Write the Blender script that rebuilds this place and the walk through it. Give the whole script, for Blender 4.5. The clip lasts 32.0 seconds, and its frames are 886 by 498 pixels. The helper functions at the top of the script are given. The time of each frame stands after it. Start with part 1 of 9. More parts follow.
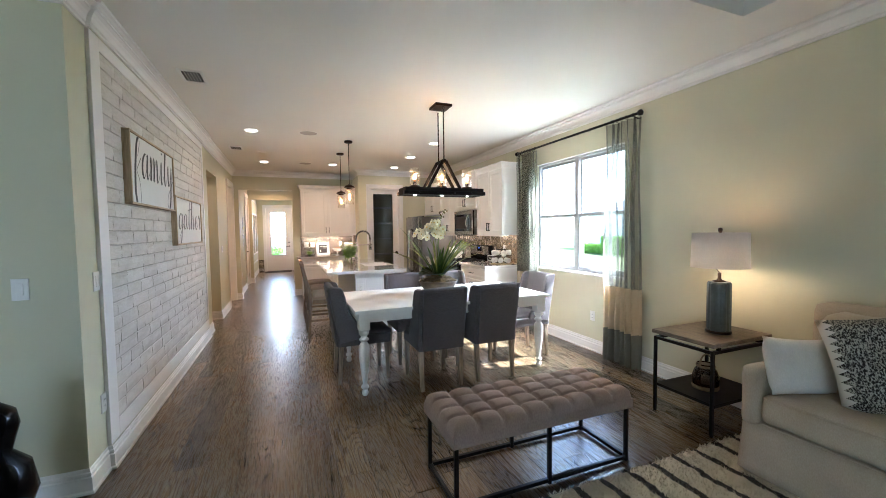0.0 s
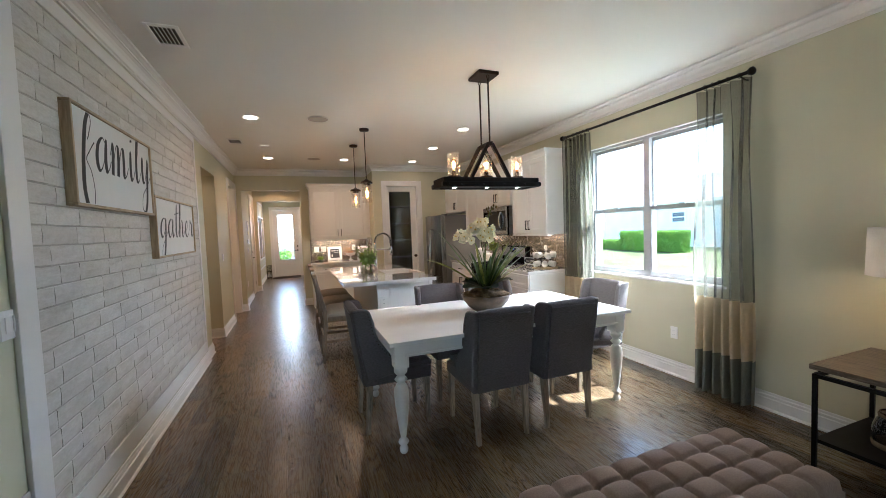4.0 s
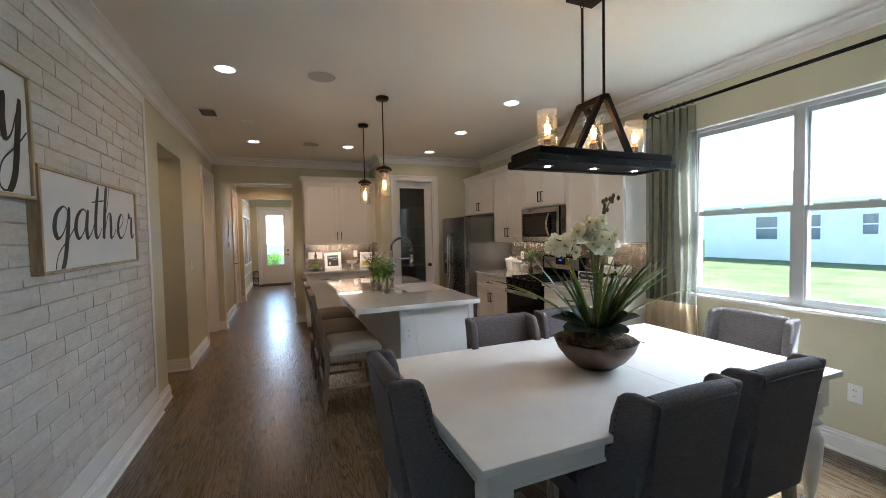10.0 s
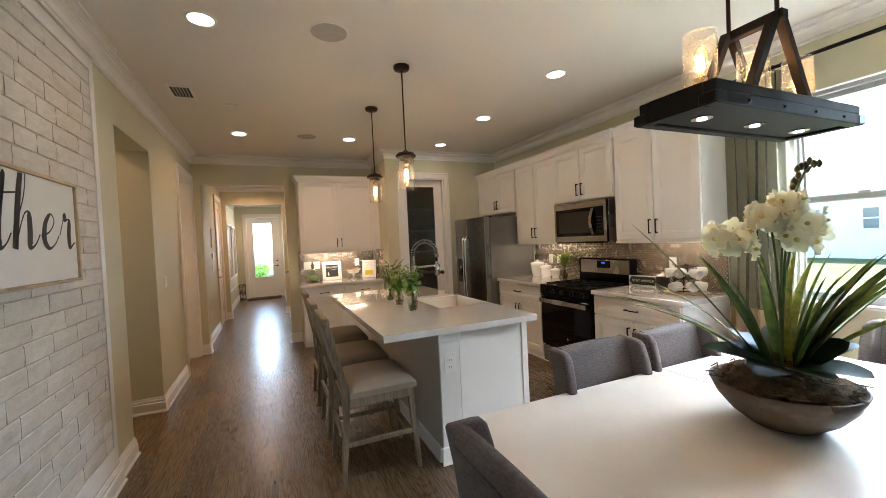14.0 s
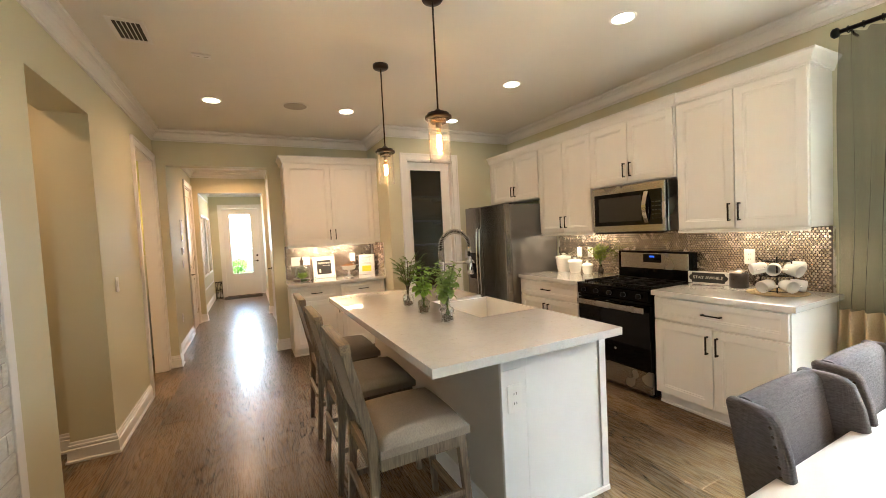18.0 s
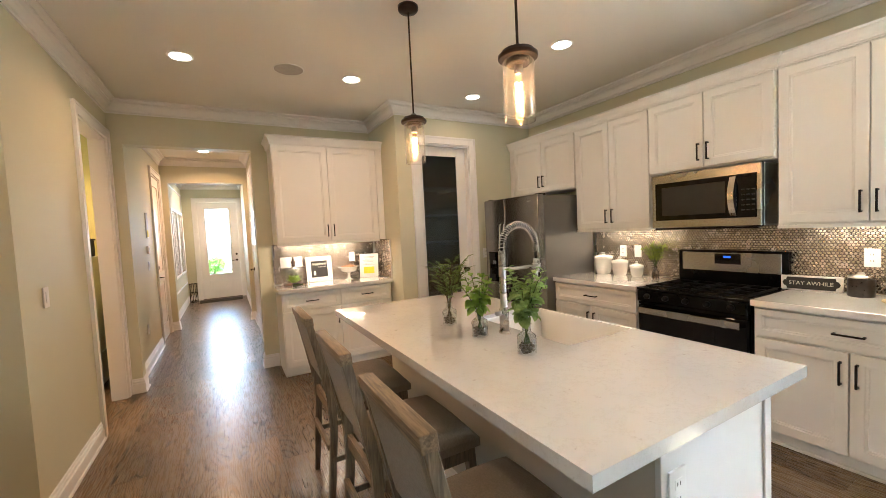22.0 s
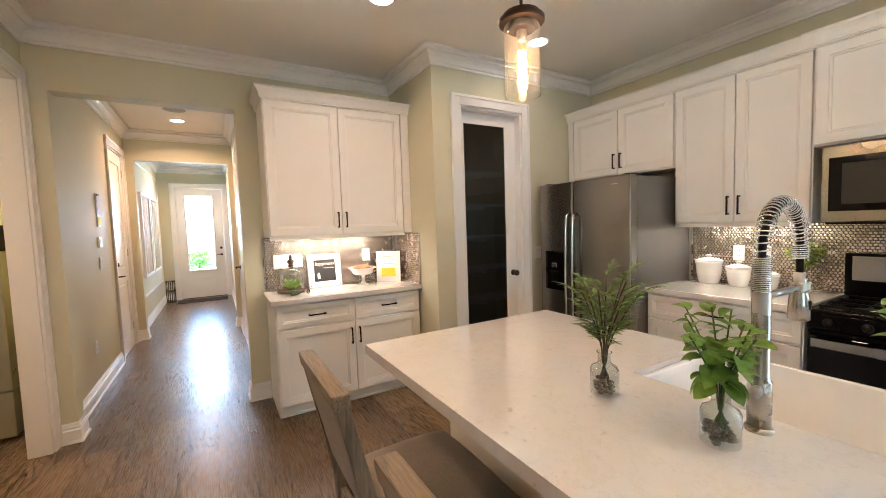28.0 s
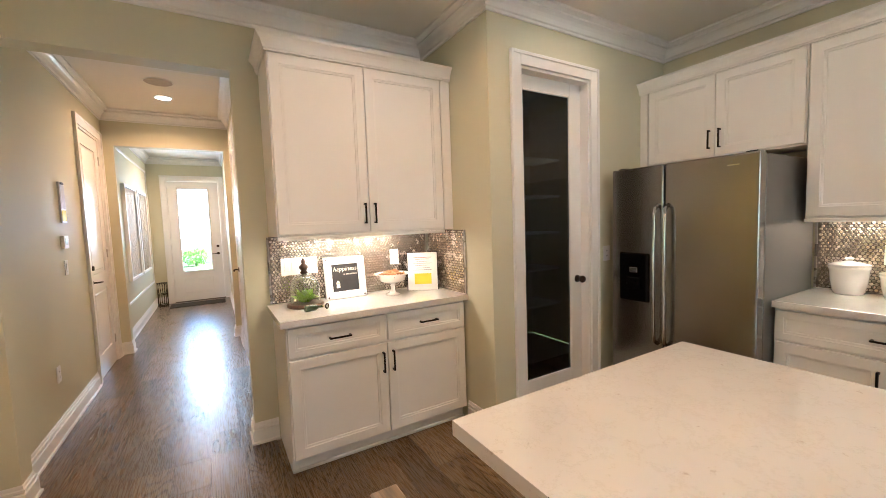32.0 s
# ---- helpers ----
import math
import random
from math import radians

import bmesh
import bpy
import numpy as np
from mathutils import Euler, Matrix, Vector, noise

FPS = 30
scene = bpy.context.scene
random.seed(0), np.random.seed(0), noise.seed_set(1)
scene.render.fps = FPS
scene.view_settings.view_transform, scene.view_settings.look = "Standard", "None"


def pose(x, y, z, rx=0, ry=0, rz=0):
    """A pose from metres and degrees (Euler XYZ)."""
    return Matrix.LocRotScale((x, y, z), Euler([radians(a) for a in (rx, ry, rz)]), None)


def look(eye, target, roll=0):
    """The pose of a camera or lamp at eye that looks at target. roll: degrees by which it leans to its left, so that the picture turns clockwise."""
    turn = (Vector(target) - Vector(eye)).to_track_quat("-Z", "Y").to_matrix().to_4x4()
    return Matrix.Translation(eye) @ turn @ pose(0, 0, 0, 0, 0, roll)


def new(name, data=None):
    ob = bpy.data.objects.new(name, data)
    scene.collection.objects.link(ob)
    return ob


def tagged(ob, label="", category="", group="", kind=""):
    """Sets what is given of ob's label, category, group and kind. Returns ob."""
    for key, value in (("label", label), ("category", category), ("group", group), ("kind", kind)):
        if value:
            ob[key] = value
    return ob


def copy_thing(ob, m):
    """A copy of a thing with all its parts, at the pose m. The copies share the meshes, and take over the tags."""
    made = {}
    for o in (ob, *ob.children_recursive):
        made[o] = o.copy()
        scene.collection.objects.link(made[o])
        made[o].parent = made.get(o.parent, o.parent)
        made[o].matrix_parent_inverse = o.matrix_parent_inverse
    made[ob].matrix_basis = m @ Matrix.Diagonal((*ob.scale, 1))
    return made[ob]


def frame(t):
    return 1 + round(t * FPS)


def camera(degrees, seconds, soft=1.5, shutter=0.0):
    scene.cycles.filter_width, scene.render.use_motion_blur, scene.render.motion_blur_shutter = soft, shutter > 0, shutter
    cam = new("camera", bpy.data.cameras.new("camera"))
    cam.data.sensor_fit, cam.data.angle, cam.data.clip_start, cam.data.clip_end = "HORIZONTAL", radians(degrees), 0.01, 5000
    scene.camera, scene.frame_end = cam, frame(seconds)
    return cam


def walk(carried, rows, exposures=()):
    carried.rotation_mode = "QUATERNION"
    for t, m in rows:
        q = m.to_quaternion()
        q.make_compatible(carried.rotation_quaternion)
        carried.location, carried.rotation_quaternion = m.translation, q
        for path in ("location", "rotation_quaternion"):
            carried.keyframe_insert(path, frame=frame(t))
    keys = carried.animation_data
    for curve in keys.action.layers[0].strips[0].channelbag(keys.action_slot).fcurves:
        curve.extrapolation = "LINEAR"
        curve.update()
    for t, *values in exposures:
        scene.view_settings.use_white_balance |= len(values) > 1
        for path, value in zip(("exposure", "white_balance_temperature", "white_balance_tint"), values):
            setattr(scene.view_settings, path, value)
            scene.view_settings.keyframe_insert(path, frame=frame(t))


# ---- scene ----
cam = camera(97.5, 32.0, soft=0.7)
PATH = [
    (0, (0.075, 0.669, 1.459), (0.815, 2.525, 1.362), -0.8),
    (0.5, (0.057, 0.8, 1.487), (0.824, 2.645, 1.403), -0.9),
    (1, (0.046, 0.944, 1.497), (0.818, 2.788, 1.433), -1.2),
    (1.5, (0.032, 1.055, 1.497), (0.811, 2.893, 1.375), -1.8),
    (2, (0.042, 1.151, 1.483), (0.814, 2.99, 1.326), -1.1),
    (2.5, (0.047, 1.278, 1.482), (0.782, 3.135, 1.368), -2.2),
    (3, (0.048, 1.399, 1.489), (0.782, 3.258, 1.413), -2.3),
    (3.5, (0.062, 1.49, 1.489), (0.773, 3.356, 1.379), -1.9),
    (5.5, (0.072, 1.967, 1.5), (0.781, 3.836, 1.443), -2.8),
    (6, (0.063, 2.076, 1.492), (0.783, 3.938, 1.372), -2.2),
    (6.5, (0.078, 2.21, 1.493), (0.766, 4.087, 1.419), -2.7),
    (7, (0.089, 2.332, 1.495), (0.784, 4.207, 1.445), -2.8),
    (7.5, (0.098, 2.432, 1.485), (0.784, 4.308, 1.386), -2.5),
    (8, (0.101, 2.517, 1.481), (0.775, 4.398, 1.394), -2.4),
    (8.5, (0.081, 2.641, 1.489), (0.794, 4.509, 1.432), -2.3),
    (9, (0.062, 2.771, 1.497), (0.816, 4.624, 1.465), -2.3),
    (9.5, (0.057, 2.877, 1.505), (0.819, 4.725, 1.444), -2.4),
    (10, (0.062, 2.977, 1.494), (0.81, 4.83, 1.417), -1.2),
    (10.5, (0.07, 3.106, 1.487), (0.796, 4.969, 1.436), -2.1),
    (11, (0.079, 3.22, 1.492), (0.828, 5.075, 1.494), -2.6),
    (11.5, (0.077, 3.29, 1.486), (0.831, 5.142, 1.458), -1.9),
    (12, (0.07, 3.385, 1.473), (0.822, 5.238, 1.428), -1.4),
    (12.5, (0.044, 3.507, 1.484), (0.829, 5.347, 1.468), -2.2),
    (13, (0.027, 3.621, 1.481), (0.844, 5.447, 1.484), -2.4),
    (13.5, (-0.003, 3.72, 1.473), (0.814, 5.545, 1.464), -2.9),
    (14, (-0.024, 3.819, 1.465), (0.782, 5.649, 1.418), -2.7),
    (14.5, (-0.039, 3.936, 1.459), (0.766, 5.767, 1.428), -2.3),
    (16.5, (-0.016, 4.358, 1.444), (0.793, 6.185, 1.367), -2.3),
    (17, (-0.04, 4.482, 1.455), (0.791, 6.3, 1.395), -2.6),
    (17.5, (-0.059, 4.575, 1.459), (0.812, 6.375, 1.4), -2.8),
    (18, (-0.07, 4.642, 1.458), (0.82, 6.431, 1.371), -2.9),
    (18.5, (-0.063, 4.751, 1.447), (0.788, 6.558, 1.352), -2.7),
    (19, (-0.05, 4.87, 1.472), (0.809, 6.673, 1.368), -3.0),
    (19.5, (-0.043, 4.982, 1.458), (0.816, 6.788, 1.401), -2.7),
    (20, (-0.039, 5.063, 1.451), (0.818, 6.867, 1.336), -2.3),
    (20.5, (-0.049, 5.158, 1.456), (0.859, 6.938, 1.36), -1.8),
    (21, (-0.067, 5.275, 1.463), (0.891, 7.029, 1.383), -2.1),
    (21.5, (-0.084, 5.396, 1.469), (0.901, 7.136, 1.404), -3.0),
    (22, (-0.101, 5.474, 1.457), (0.87, 7.219, 1.353), -2.8),
    (22.5, (-0.092, 5.554, 1.447), (0.855, 7.311, 1.31), -1.9),
    (23, (-0.066, 5.661, 1.444), (0.865, 7.428, 1.329), -2.4),
    (23.5, (-0.047, 5.776, 1.443), (0.878, 7.546, 1.346), -2.2),
    (24, (-0.036, 5.859, 1.441), (0.878, 7.633, 1.317), -2.2),
    (24.5, (-0.028, 5.925, 1.426), (0.89, 7.694, 1.256), -1.3),
    (26.5, (-0.07, 6.323, 1.456), (0.984, 8.013, 1.282), -2.3),
    (27, (-0.058, 6.406, 1.443), (0.964, 8.115, 1.255), -1.7),
    (27.5, (-0.033, 6.514, 1.435), (0.97, 8.238, 1.278), -1.9),
    (28, (0.002, 6.627, 1.434), (1.011, 8.35, 1.307), -1.9),
    (28.5, (0.011, 6.729, 1.435), (0.998, 8.463, 1.295), -1.9),
    (29, (0.003, 6.799, 1.429), (0.978, 8.537, 1.265), -1.4),
    (29.5, (0.009, 6.9, 1.433), (1.003, 8.629, 1.276), -1.0),
    (30, (0.021, 7.022, 1.439), (1.042, 8.737, 1.311), -1.7),
    (30.5, (0.029, 7.133, 1.444), (1.07, 8.838, 1.348), -2.7),
    (31, (0.03, 7.214, 1.446), (1.088, 8.906, 1.302), -1.9),
    (31.5, (0.037, 7.303, 1.441), (1.067, 9.008, 1.274), -1.3),
    (32, (0.042, 7.423, 1.436), (1.055, 9.141, 1.29), -2.0),
]
walk(cam, [(t, look(eye, target, roll)) for t, eye, target, roll in PATH],
     exposures=[(0, 3.5, 5150, 7), (2, 3.2, 5200, 7), (6, 2.85, 5250, 6), (10, 2.48, 5200, 5), (13, 2.8, 5450, 5), (17, 3.4, 6000, 1), (19, 3.62, 5750, 3), (24, 3.66, 5400, 3), (28, 3.74, 5050, 3), (32, 3.7, 5100, 3)])
# ---- world, sun, lamps ----
world = bpy.data.worlds.new("sky")
scene.world = world
world.use_nodes = True
wn = world.node_tree.nodes
sky = wn.new("ShaderNodeTexSky")
sky.sky_type = "NISHITA"
sky.sun_disc = False
sky.sun_elevation = radians(48.5)
sky.sun_rotation = radians(100.8)
world.node_tree.links.new(sky.outputs[0], wn["Background"].inputs[0])
wn["Background"].inputs[1].default_value = 0.15

SUN_FROM = Vector((1.0, -0.19, 1.15)).normalized()
sun = new("sun", bpy.data.lights.new("sun", "SUN"))
sun.data.energy = 5.0
sun.data.angle = radians(0.53)
sun.data.color = (1.0, 0.95, 0.87)
sun.matrix_world = look(SUN_FROM * 40, (0, 0, 0))

WARM = (1.0, 0.56, 0.26)
SOFTWARM = (1.0, 0.51, 0.245)
LAMPS = 0.052          # all lamps together, against the daylight


def disc_lamp(x, y, z, power, radius=0.06, color=SOFTWARM):
    ob = new("can_lamp", bpy.data.lights.new("can_lamp", "AREA"))
    ob.data.shape = "DISK"
    ob.data.size = radius * 2
    ob.data.energy = power * LAMPS
    ob.data.color = color
    ob.data.spread = radians(150)
    ob.location = (x, y, z)
    return ob


def bulb_lamp(x, y, z, power, color=WARM, radius=0.025):
    ob = new("bulb_lamp", bpy.data.lights.new("bulb_lamp", "POINT"))
    ob.data.energy = power * LAMPS
    ob.data.color = color
    ob.data.shadow_soft_size = radius
    ob.location = (x, y, z)
    return ob


def strip_lamp(x, y, z, power, sx, sy, color=(1.0, 0.66, 0.43)):
    ob = new("strip_lamp", bpy.data.lights.new("strip_lamp", "AREA"))
    ob.data.shape = "RECTANGLE"
    ob.data.size, ob.data.size_y = sx, sy
    ob.data.energy = power * LAMPS
    ob.data.color = color
    ob.location = (x, y, z)
    return ob


# ---- plan ----
L, R, CEIL = -1.01, 3.42, 2.82          # side walls and ceiling of the long room
Y_NEAR, Y_ARCH, Y_PANTRY = 3.405, 10.22, 9.37
X_PSIDE = 1.55                            # pantry's side wall
HL, HR = -0.97, 0.29                      # hall walls
Y_ARCH2, Y_FRONT = 13.20, 16.63
KITCHEN_CANS = [(-0.333, 6.47), (2.25, 6.445), (-0.302, 8.95), (0.967, 8.917), (2.245, 7.665), (2.255, 8.91)]
HALL_CANS = [(-0.31, 12.49), (-0.28, 15.5)]
# can added out of view, for the warm light on the side hall's wall
UNSEEN_SIDE_CANS = [(-1.75, 7.72)]
for cx, cy in KITCHEN_CANS:
    disc_lamp(cx, cy, CEIL - 0.012, 14.5 if cy > 8.5 and cx < 2 else 4.0 if cx > 2 else 4.6)
for cx, cy in HALL_CANS:
    disc_lamp(cx, cy, CEIL - 0.012, 38)
for cx, cy in UNSEEN_SIDE_CANS:
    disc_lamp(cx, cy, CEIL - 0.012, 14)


# lamps added in place of sky light: dining window, unseen sliders, upper glass of front door
def sky_lamp(name, loc, aim, width, height, power):
    ob = new(name, bpy.data.lights.new(name, "AREA"))
    ob.data.shape = "RECTANGLE"
    ob.data.size, ob.data.size_y = width, height
    ob.data.energy = power
    ob.data.color = (0.86, 0.94, 1.0)
    ob.data.spread = radians(110)
    ob.matrix_world = look(loc, aim)
    return ob


sky_lamp("window_sky", (R + 0.42, 4.605, 2.15), (R - 1.4, 4.605, 0.2), 1.5, 0.50, 2.6)
# fill lamp added behind the assumed sliders
sky_lamp("slider_sky", (-2.8, -3.55, 1.3), (1.0, 6.0, 0.3), 3.0, 2.0, 0.55)
sky_lamp("door_sky", (-0.257, Y_FRONT + 0.18, 1.72), (-0.257, 0, 1.72), 0.50, 0.94, 1.2)

# ---- materials ----
def nodes_of(name):
    m = bpy.data.materials.new(name)
    m.use_nodes = True
    nt = m.node_tree
    return m, nt, nt.nodes["Principled BSDF"]


def ramp(nt, src, stops):
    r = nt.nodes.new("ShaderNodeValToRGB")
    while len(r.color_ramp.elements) < len(stops):
        r.color_ramp.elements.new(0.5)
    for e, (p, c) in zip(r.color_ramp.elements, stops):
        e.position = p
        e.color = (*c, 1) if len(c) == 3 else c
    nt.links.new(src, r.inputs[0])
    return r.outputs[0]


def tex_noise(nt, scale, detail=4, stretch=(1, 1, 1), rough=0.55, shift=None, coord="Object"):
    tc = nt.nodes.new("ShaderNodeTexCoord")
    mp = nt.nodes.new("ShaderNodeMapping")
    mp.inputs["Scale"].default_value = stretch
    nt.links.new(tc.outputs[coord], mp.inputs["Vector"])
    if shift is not None:
        nt.links.new(shift, mp.inputs["Location"])
    n = nt.nodes.new("ShaderNodeTexNoise")
    n.inputs["Scale"].default_value = scale
    n.inputs["Detail"].default_value = detail
    n.inputs["Roughness"].default_value = rough
    nt.links.new(mp.outputs[0], n.inputs["Vector"])
    return n.outputs["Fac"]


def mix_col(nt, fac, a, b, mode="MIX"):
    m = nt.nodes.new("ShaderNodeMix")
    m.data_type = "RGBA"
    m.blend_type = mode
    for sock, val in ((m.inputs[0], fac), (m.inputs[6], a), (m.inputs[7], b)):
        if isinstance(val, bpy.types.NodeSocket):
            nt.links.new(val, sock)
        else:
            sock.default_value = val if isinstance(val, (int, float)) else (*val, 1)
    return m.outputs[2]


def math_node(nt, op, a, b=0.0):
    m = nt.nodes.new("ShaderNodeMath")
    m.operation = op
    for sock, val in zip(m.inputs, (a, b)):
        if isinstance(val, bpy.types.NodeSocket):
            nt.links.new(val, sock)
        else:
            sock.default_value = val
    return m.outputs[0]


def scaled(c, k):
    return tuple(min(1.0, v * k) for v in c)


def surf(name, col, rough=0.5, metal=0.0, var=0.08, scale=2.0, fine=60.0, bump=0.15, dist=0.001,
         stretch=(1, 1, 1), coat=0.0, sheen=0.0, transmission=0.0, rough_var=0.08):
    """A surface with two scales of variation and fine relief."""
    m, nt, b = nodes_of(name)
    big = tex_noise(nt, scale, 3, stretch)
    small = tex_noise(nt, fine, 5, stretch)
    c1 = ramp(nt, big, [(0.3, scaled(col, 1 - var)), (0.7, scaled(col, 1 + var))])
    c2 = ramp(nt, small, [(0.3, (1 - var * 0.7,) * 3), (0.7, (1.0,) * 3)])
    nt.links.new(mix_col(nt, 1.0, c1, c2, "MULTIPLY"), b.inputs["Base Color"])
    rr = nt.nodes.new("ShaderNodeMapRange")
    rr.inputs[3].default_value = max(0.02, rough - rough_var)
    rr.inputs[4].default_value = min(1.0, rough + rough_var)
    nt.links.new(big, rr.inputs[0])
    nt.links.new(rr.outputs[0], b.inputs["Roughness"])
    b.inputs["Metallic"].default_value = metal
    b.inputs["Coat Weight"].default_value = coat
    b.inputs["Sheen Weight"].default_value = sheen
    b.inputs["Transmission Weight"].default_value = transmission
    if bump:
        bp = nt.nodes.new("ShaderNodeBump")
        bp.inputs["Strength"].default_value = bump
        bp.inputs["Distance"].default_value = dist
        nt.links.new(small, bp.inputs["Height"])
        nt.links.new(bp.outputs[0], b.inputs["Normal"])
    return m


def woven(name, col, col2, thread=0.0022, rough=0.9, heather=0.25, alpha=1.0, transmission=0.0, slubs=(1, 1, 0.5)):
    """Cloth with a visible weave of crossing threads."""
    m, nt, b = nodes_of(name)
    tc = nt.nodes.new("ShaderNodeTexCoord")
    waves = []
    for axis in ("X", "Y", "Z"):
        w = nt.nodes.new("ShaderNodeTexWave")
        w.wave_type, w.bands_direction = "BANDS", axis
        w.inputs["Scale"].default_value = 1 / thread / 3.2
        w.inputs["Distortion"].default_value = 1.2
        w.inputs["Detail"].default_value = 2
        nt.links.new(tc.outputs["Object"], w.inputs["Vector"])
        waves.append(w.outputs["Fac"])
    h = math_node(nt, "MULTIPLY", math_node(nt, "ADD", waves[0], waves[1]), math_node(nt, "ADD", waves[2], 0.5))
    slub = tex_noise(nt, 170, 4, slubs)
    blotch = tex_noise(nt, 6, 3)
    c = ramp(nt, slub, [(0.5 - heather, col), (0.5 + heather, col2)])
    shade = ramp(nt, blotch, [(0.3, (0.88,) * 3), (0.7, (1.0,) * 3)])
    nt.links.new(mix_col(nt, 1.0, c, shade, "MULTIPLY"), b.inputs["Base Color"])
    b.inputs["Roughness"].default_value = rough
    b.inputs["Sheen Weight"].default_value = 0.05
    bp = nt.nodes.new("ShaderNodeBump")
    bp.inputs["Strength"].default_value = 0.35
    bp.inputs["Distance"].default_value = 0.0008
    nt.links.new(h, bp.inputs["Height"])
    nt.links.new(bp.outputs[0], b.inputs["Normal"])
    if alpha < 1:
        gap = ramp(nt, slub, [(0.3, (alpha - 0.04,) * 3), (0.7, (min(1, alpha + 0.04),) * 3)])
    if transmission:
        tr = nt.nodes.new("ShaderNodeBsdfTranslucent")
        nt.links.new(c, tr.inputs["Color"])
        mx = nt.nodes.new("ShaderNodeMixShader")
        mx.inputs[0].default_value = transmission
        nt.links.new(b.outputs[0], mx.inputs[1])
        nt.links.new(tr.outputs[0], mx.inputs[2])
        nt.links.new(mx.outputs[0], nt.nodes["Material Output"].inputs["Surface"])
        if alpha < 1:
            open_weave = nt.nodes.new("ShaderNodeBsdfTransparent")
            ms = nt.nodes.new("ShaderNodeMixShader")
            nt.links.new(gap, ms.inputs[0])
            nt.links.new(open_weave.outputs[0], ms.inputs[1])
            nt.links.new(mx.outputs[0], ms.inputs[2])
            nt.links.new(ms.outputs[0], nt.nodes["Material Output"].inputs["Surface"])
    return m


def wood(name, dark, light, rough=0.4, along="Y", per_piece=0.0, bump=0.12, coat=0.0, fine=14.0, rings=0.42, pores=0.0):
    """Grained wood; the grain runs along one axis, each piece with its own cut and tone."""
    m, nt, b = nodes_of(name)
    st = {"X": (0.09, 1, 1), "Y": (1, 0.09, 1), "Z": (1, 1, 0.09)}[along]
    info = nt.nodes.new("ShaderNodeObjectInfo")
    comb = nt.nodes.new("ShaderNodeCombineXYZ")
    for i, k in enumerate((37.0, 51.0, 23.0)):
        nt.links.new(math_node(nt, "MULTIPLY", info.outputs["Random"], k), comb.inputs[i])
    big = tex_noise(nt, fine * 0.55, 5, st, 0.6, comb.outputs[0])
    small = tex_noise(nt, fine * 9, 6, st, 0.65, comb.outputs[0])
    # growth rings: bands bent by the broad noise
    band = math_node(nt, "FRACT", math_node(nt, "MULTIPLY", big, 9.0))
    ring = ramp(nt, band, [(0.0, (0.0,) * 3), (0.12, (1.0,) * 3), (0.8, (0.75,) * 3), (1.0, (0.0,) * 3)])
    base = ramp(nt, small, [(0.32, dark), (0.68, light)])
    ringed = mix_col(nt, rings, base, ring, "MULTIPLY")
    if pores:
        st2 = tuple(v if v == 1 else 0.02 for v in st)
        pore = ramp(nt, tex_noise(nt, fine * 20, 3, st2, 0.6, comb.outputs[0]), [(0.36, (0.42, 0.39, 0.36)), (0.52, (1, 1, 1))])
        ringed = mix_col(nt, pores, ringed, pore, "MULTIPLY")
    tone = ramp(nt, info.outputs["Random"], [(0.0, (1 - per_piece,) * 3), (0.5, (1.0, 0.985, 0.97)), (1.0, (1 + per_piece * 0.6, 1 + per_piece * 0.55, 1 + per_piece * 0.5))])
    nt.links.new(mix_col(nt, 1.0, ringed, tone, "MULTIPLY"), b.inputs["Base Color"])
    rr = nt.nodes.new("ShaderNodeMapRange")
    rr.inputs[3].default_value, rr.inputs[4].default_value = rough - 0.08, rough + 0.1
    nt.links.new(small, rr.inputs[0])
    nt.links.new(rr.outputs[0], b.inputs["Roughness"])
    b.inputs["Coat Weight"].default_value = coat
    b.inputs["Coat Roughness"].default_value = 0.25
    bp = nt.nodes.new("ShaderNodeBump")
    bp.inputs["Strength"].default_value = bump
    bp.inputs["Distance"].default_value = 0.0015
    nt.links.new(small, bp.inputs["Height"])
    nt.links.new(bp.outputs[0], b.inputs["Normal"])
    return m


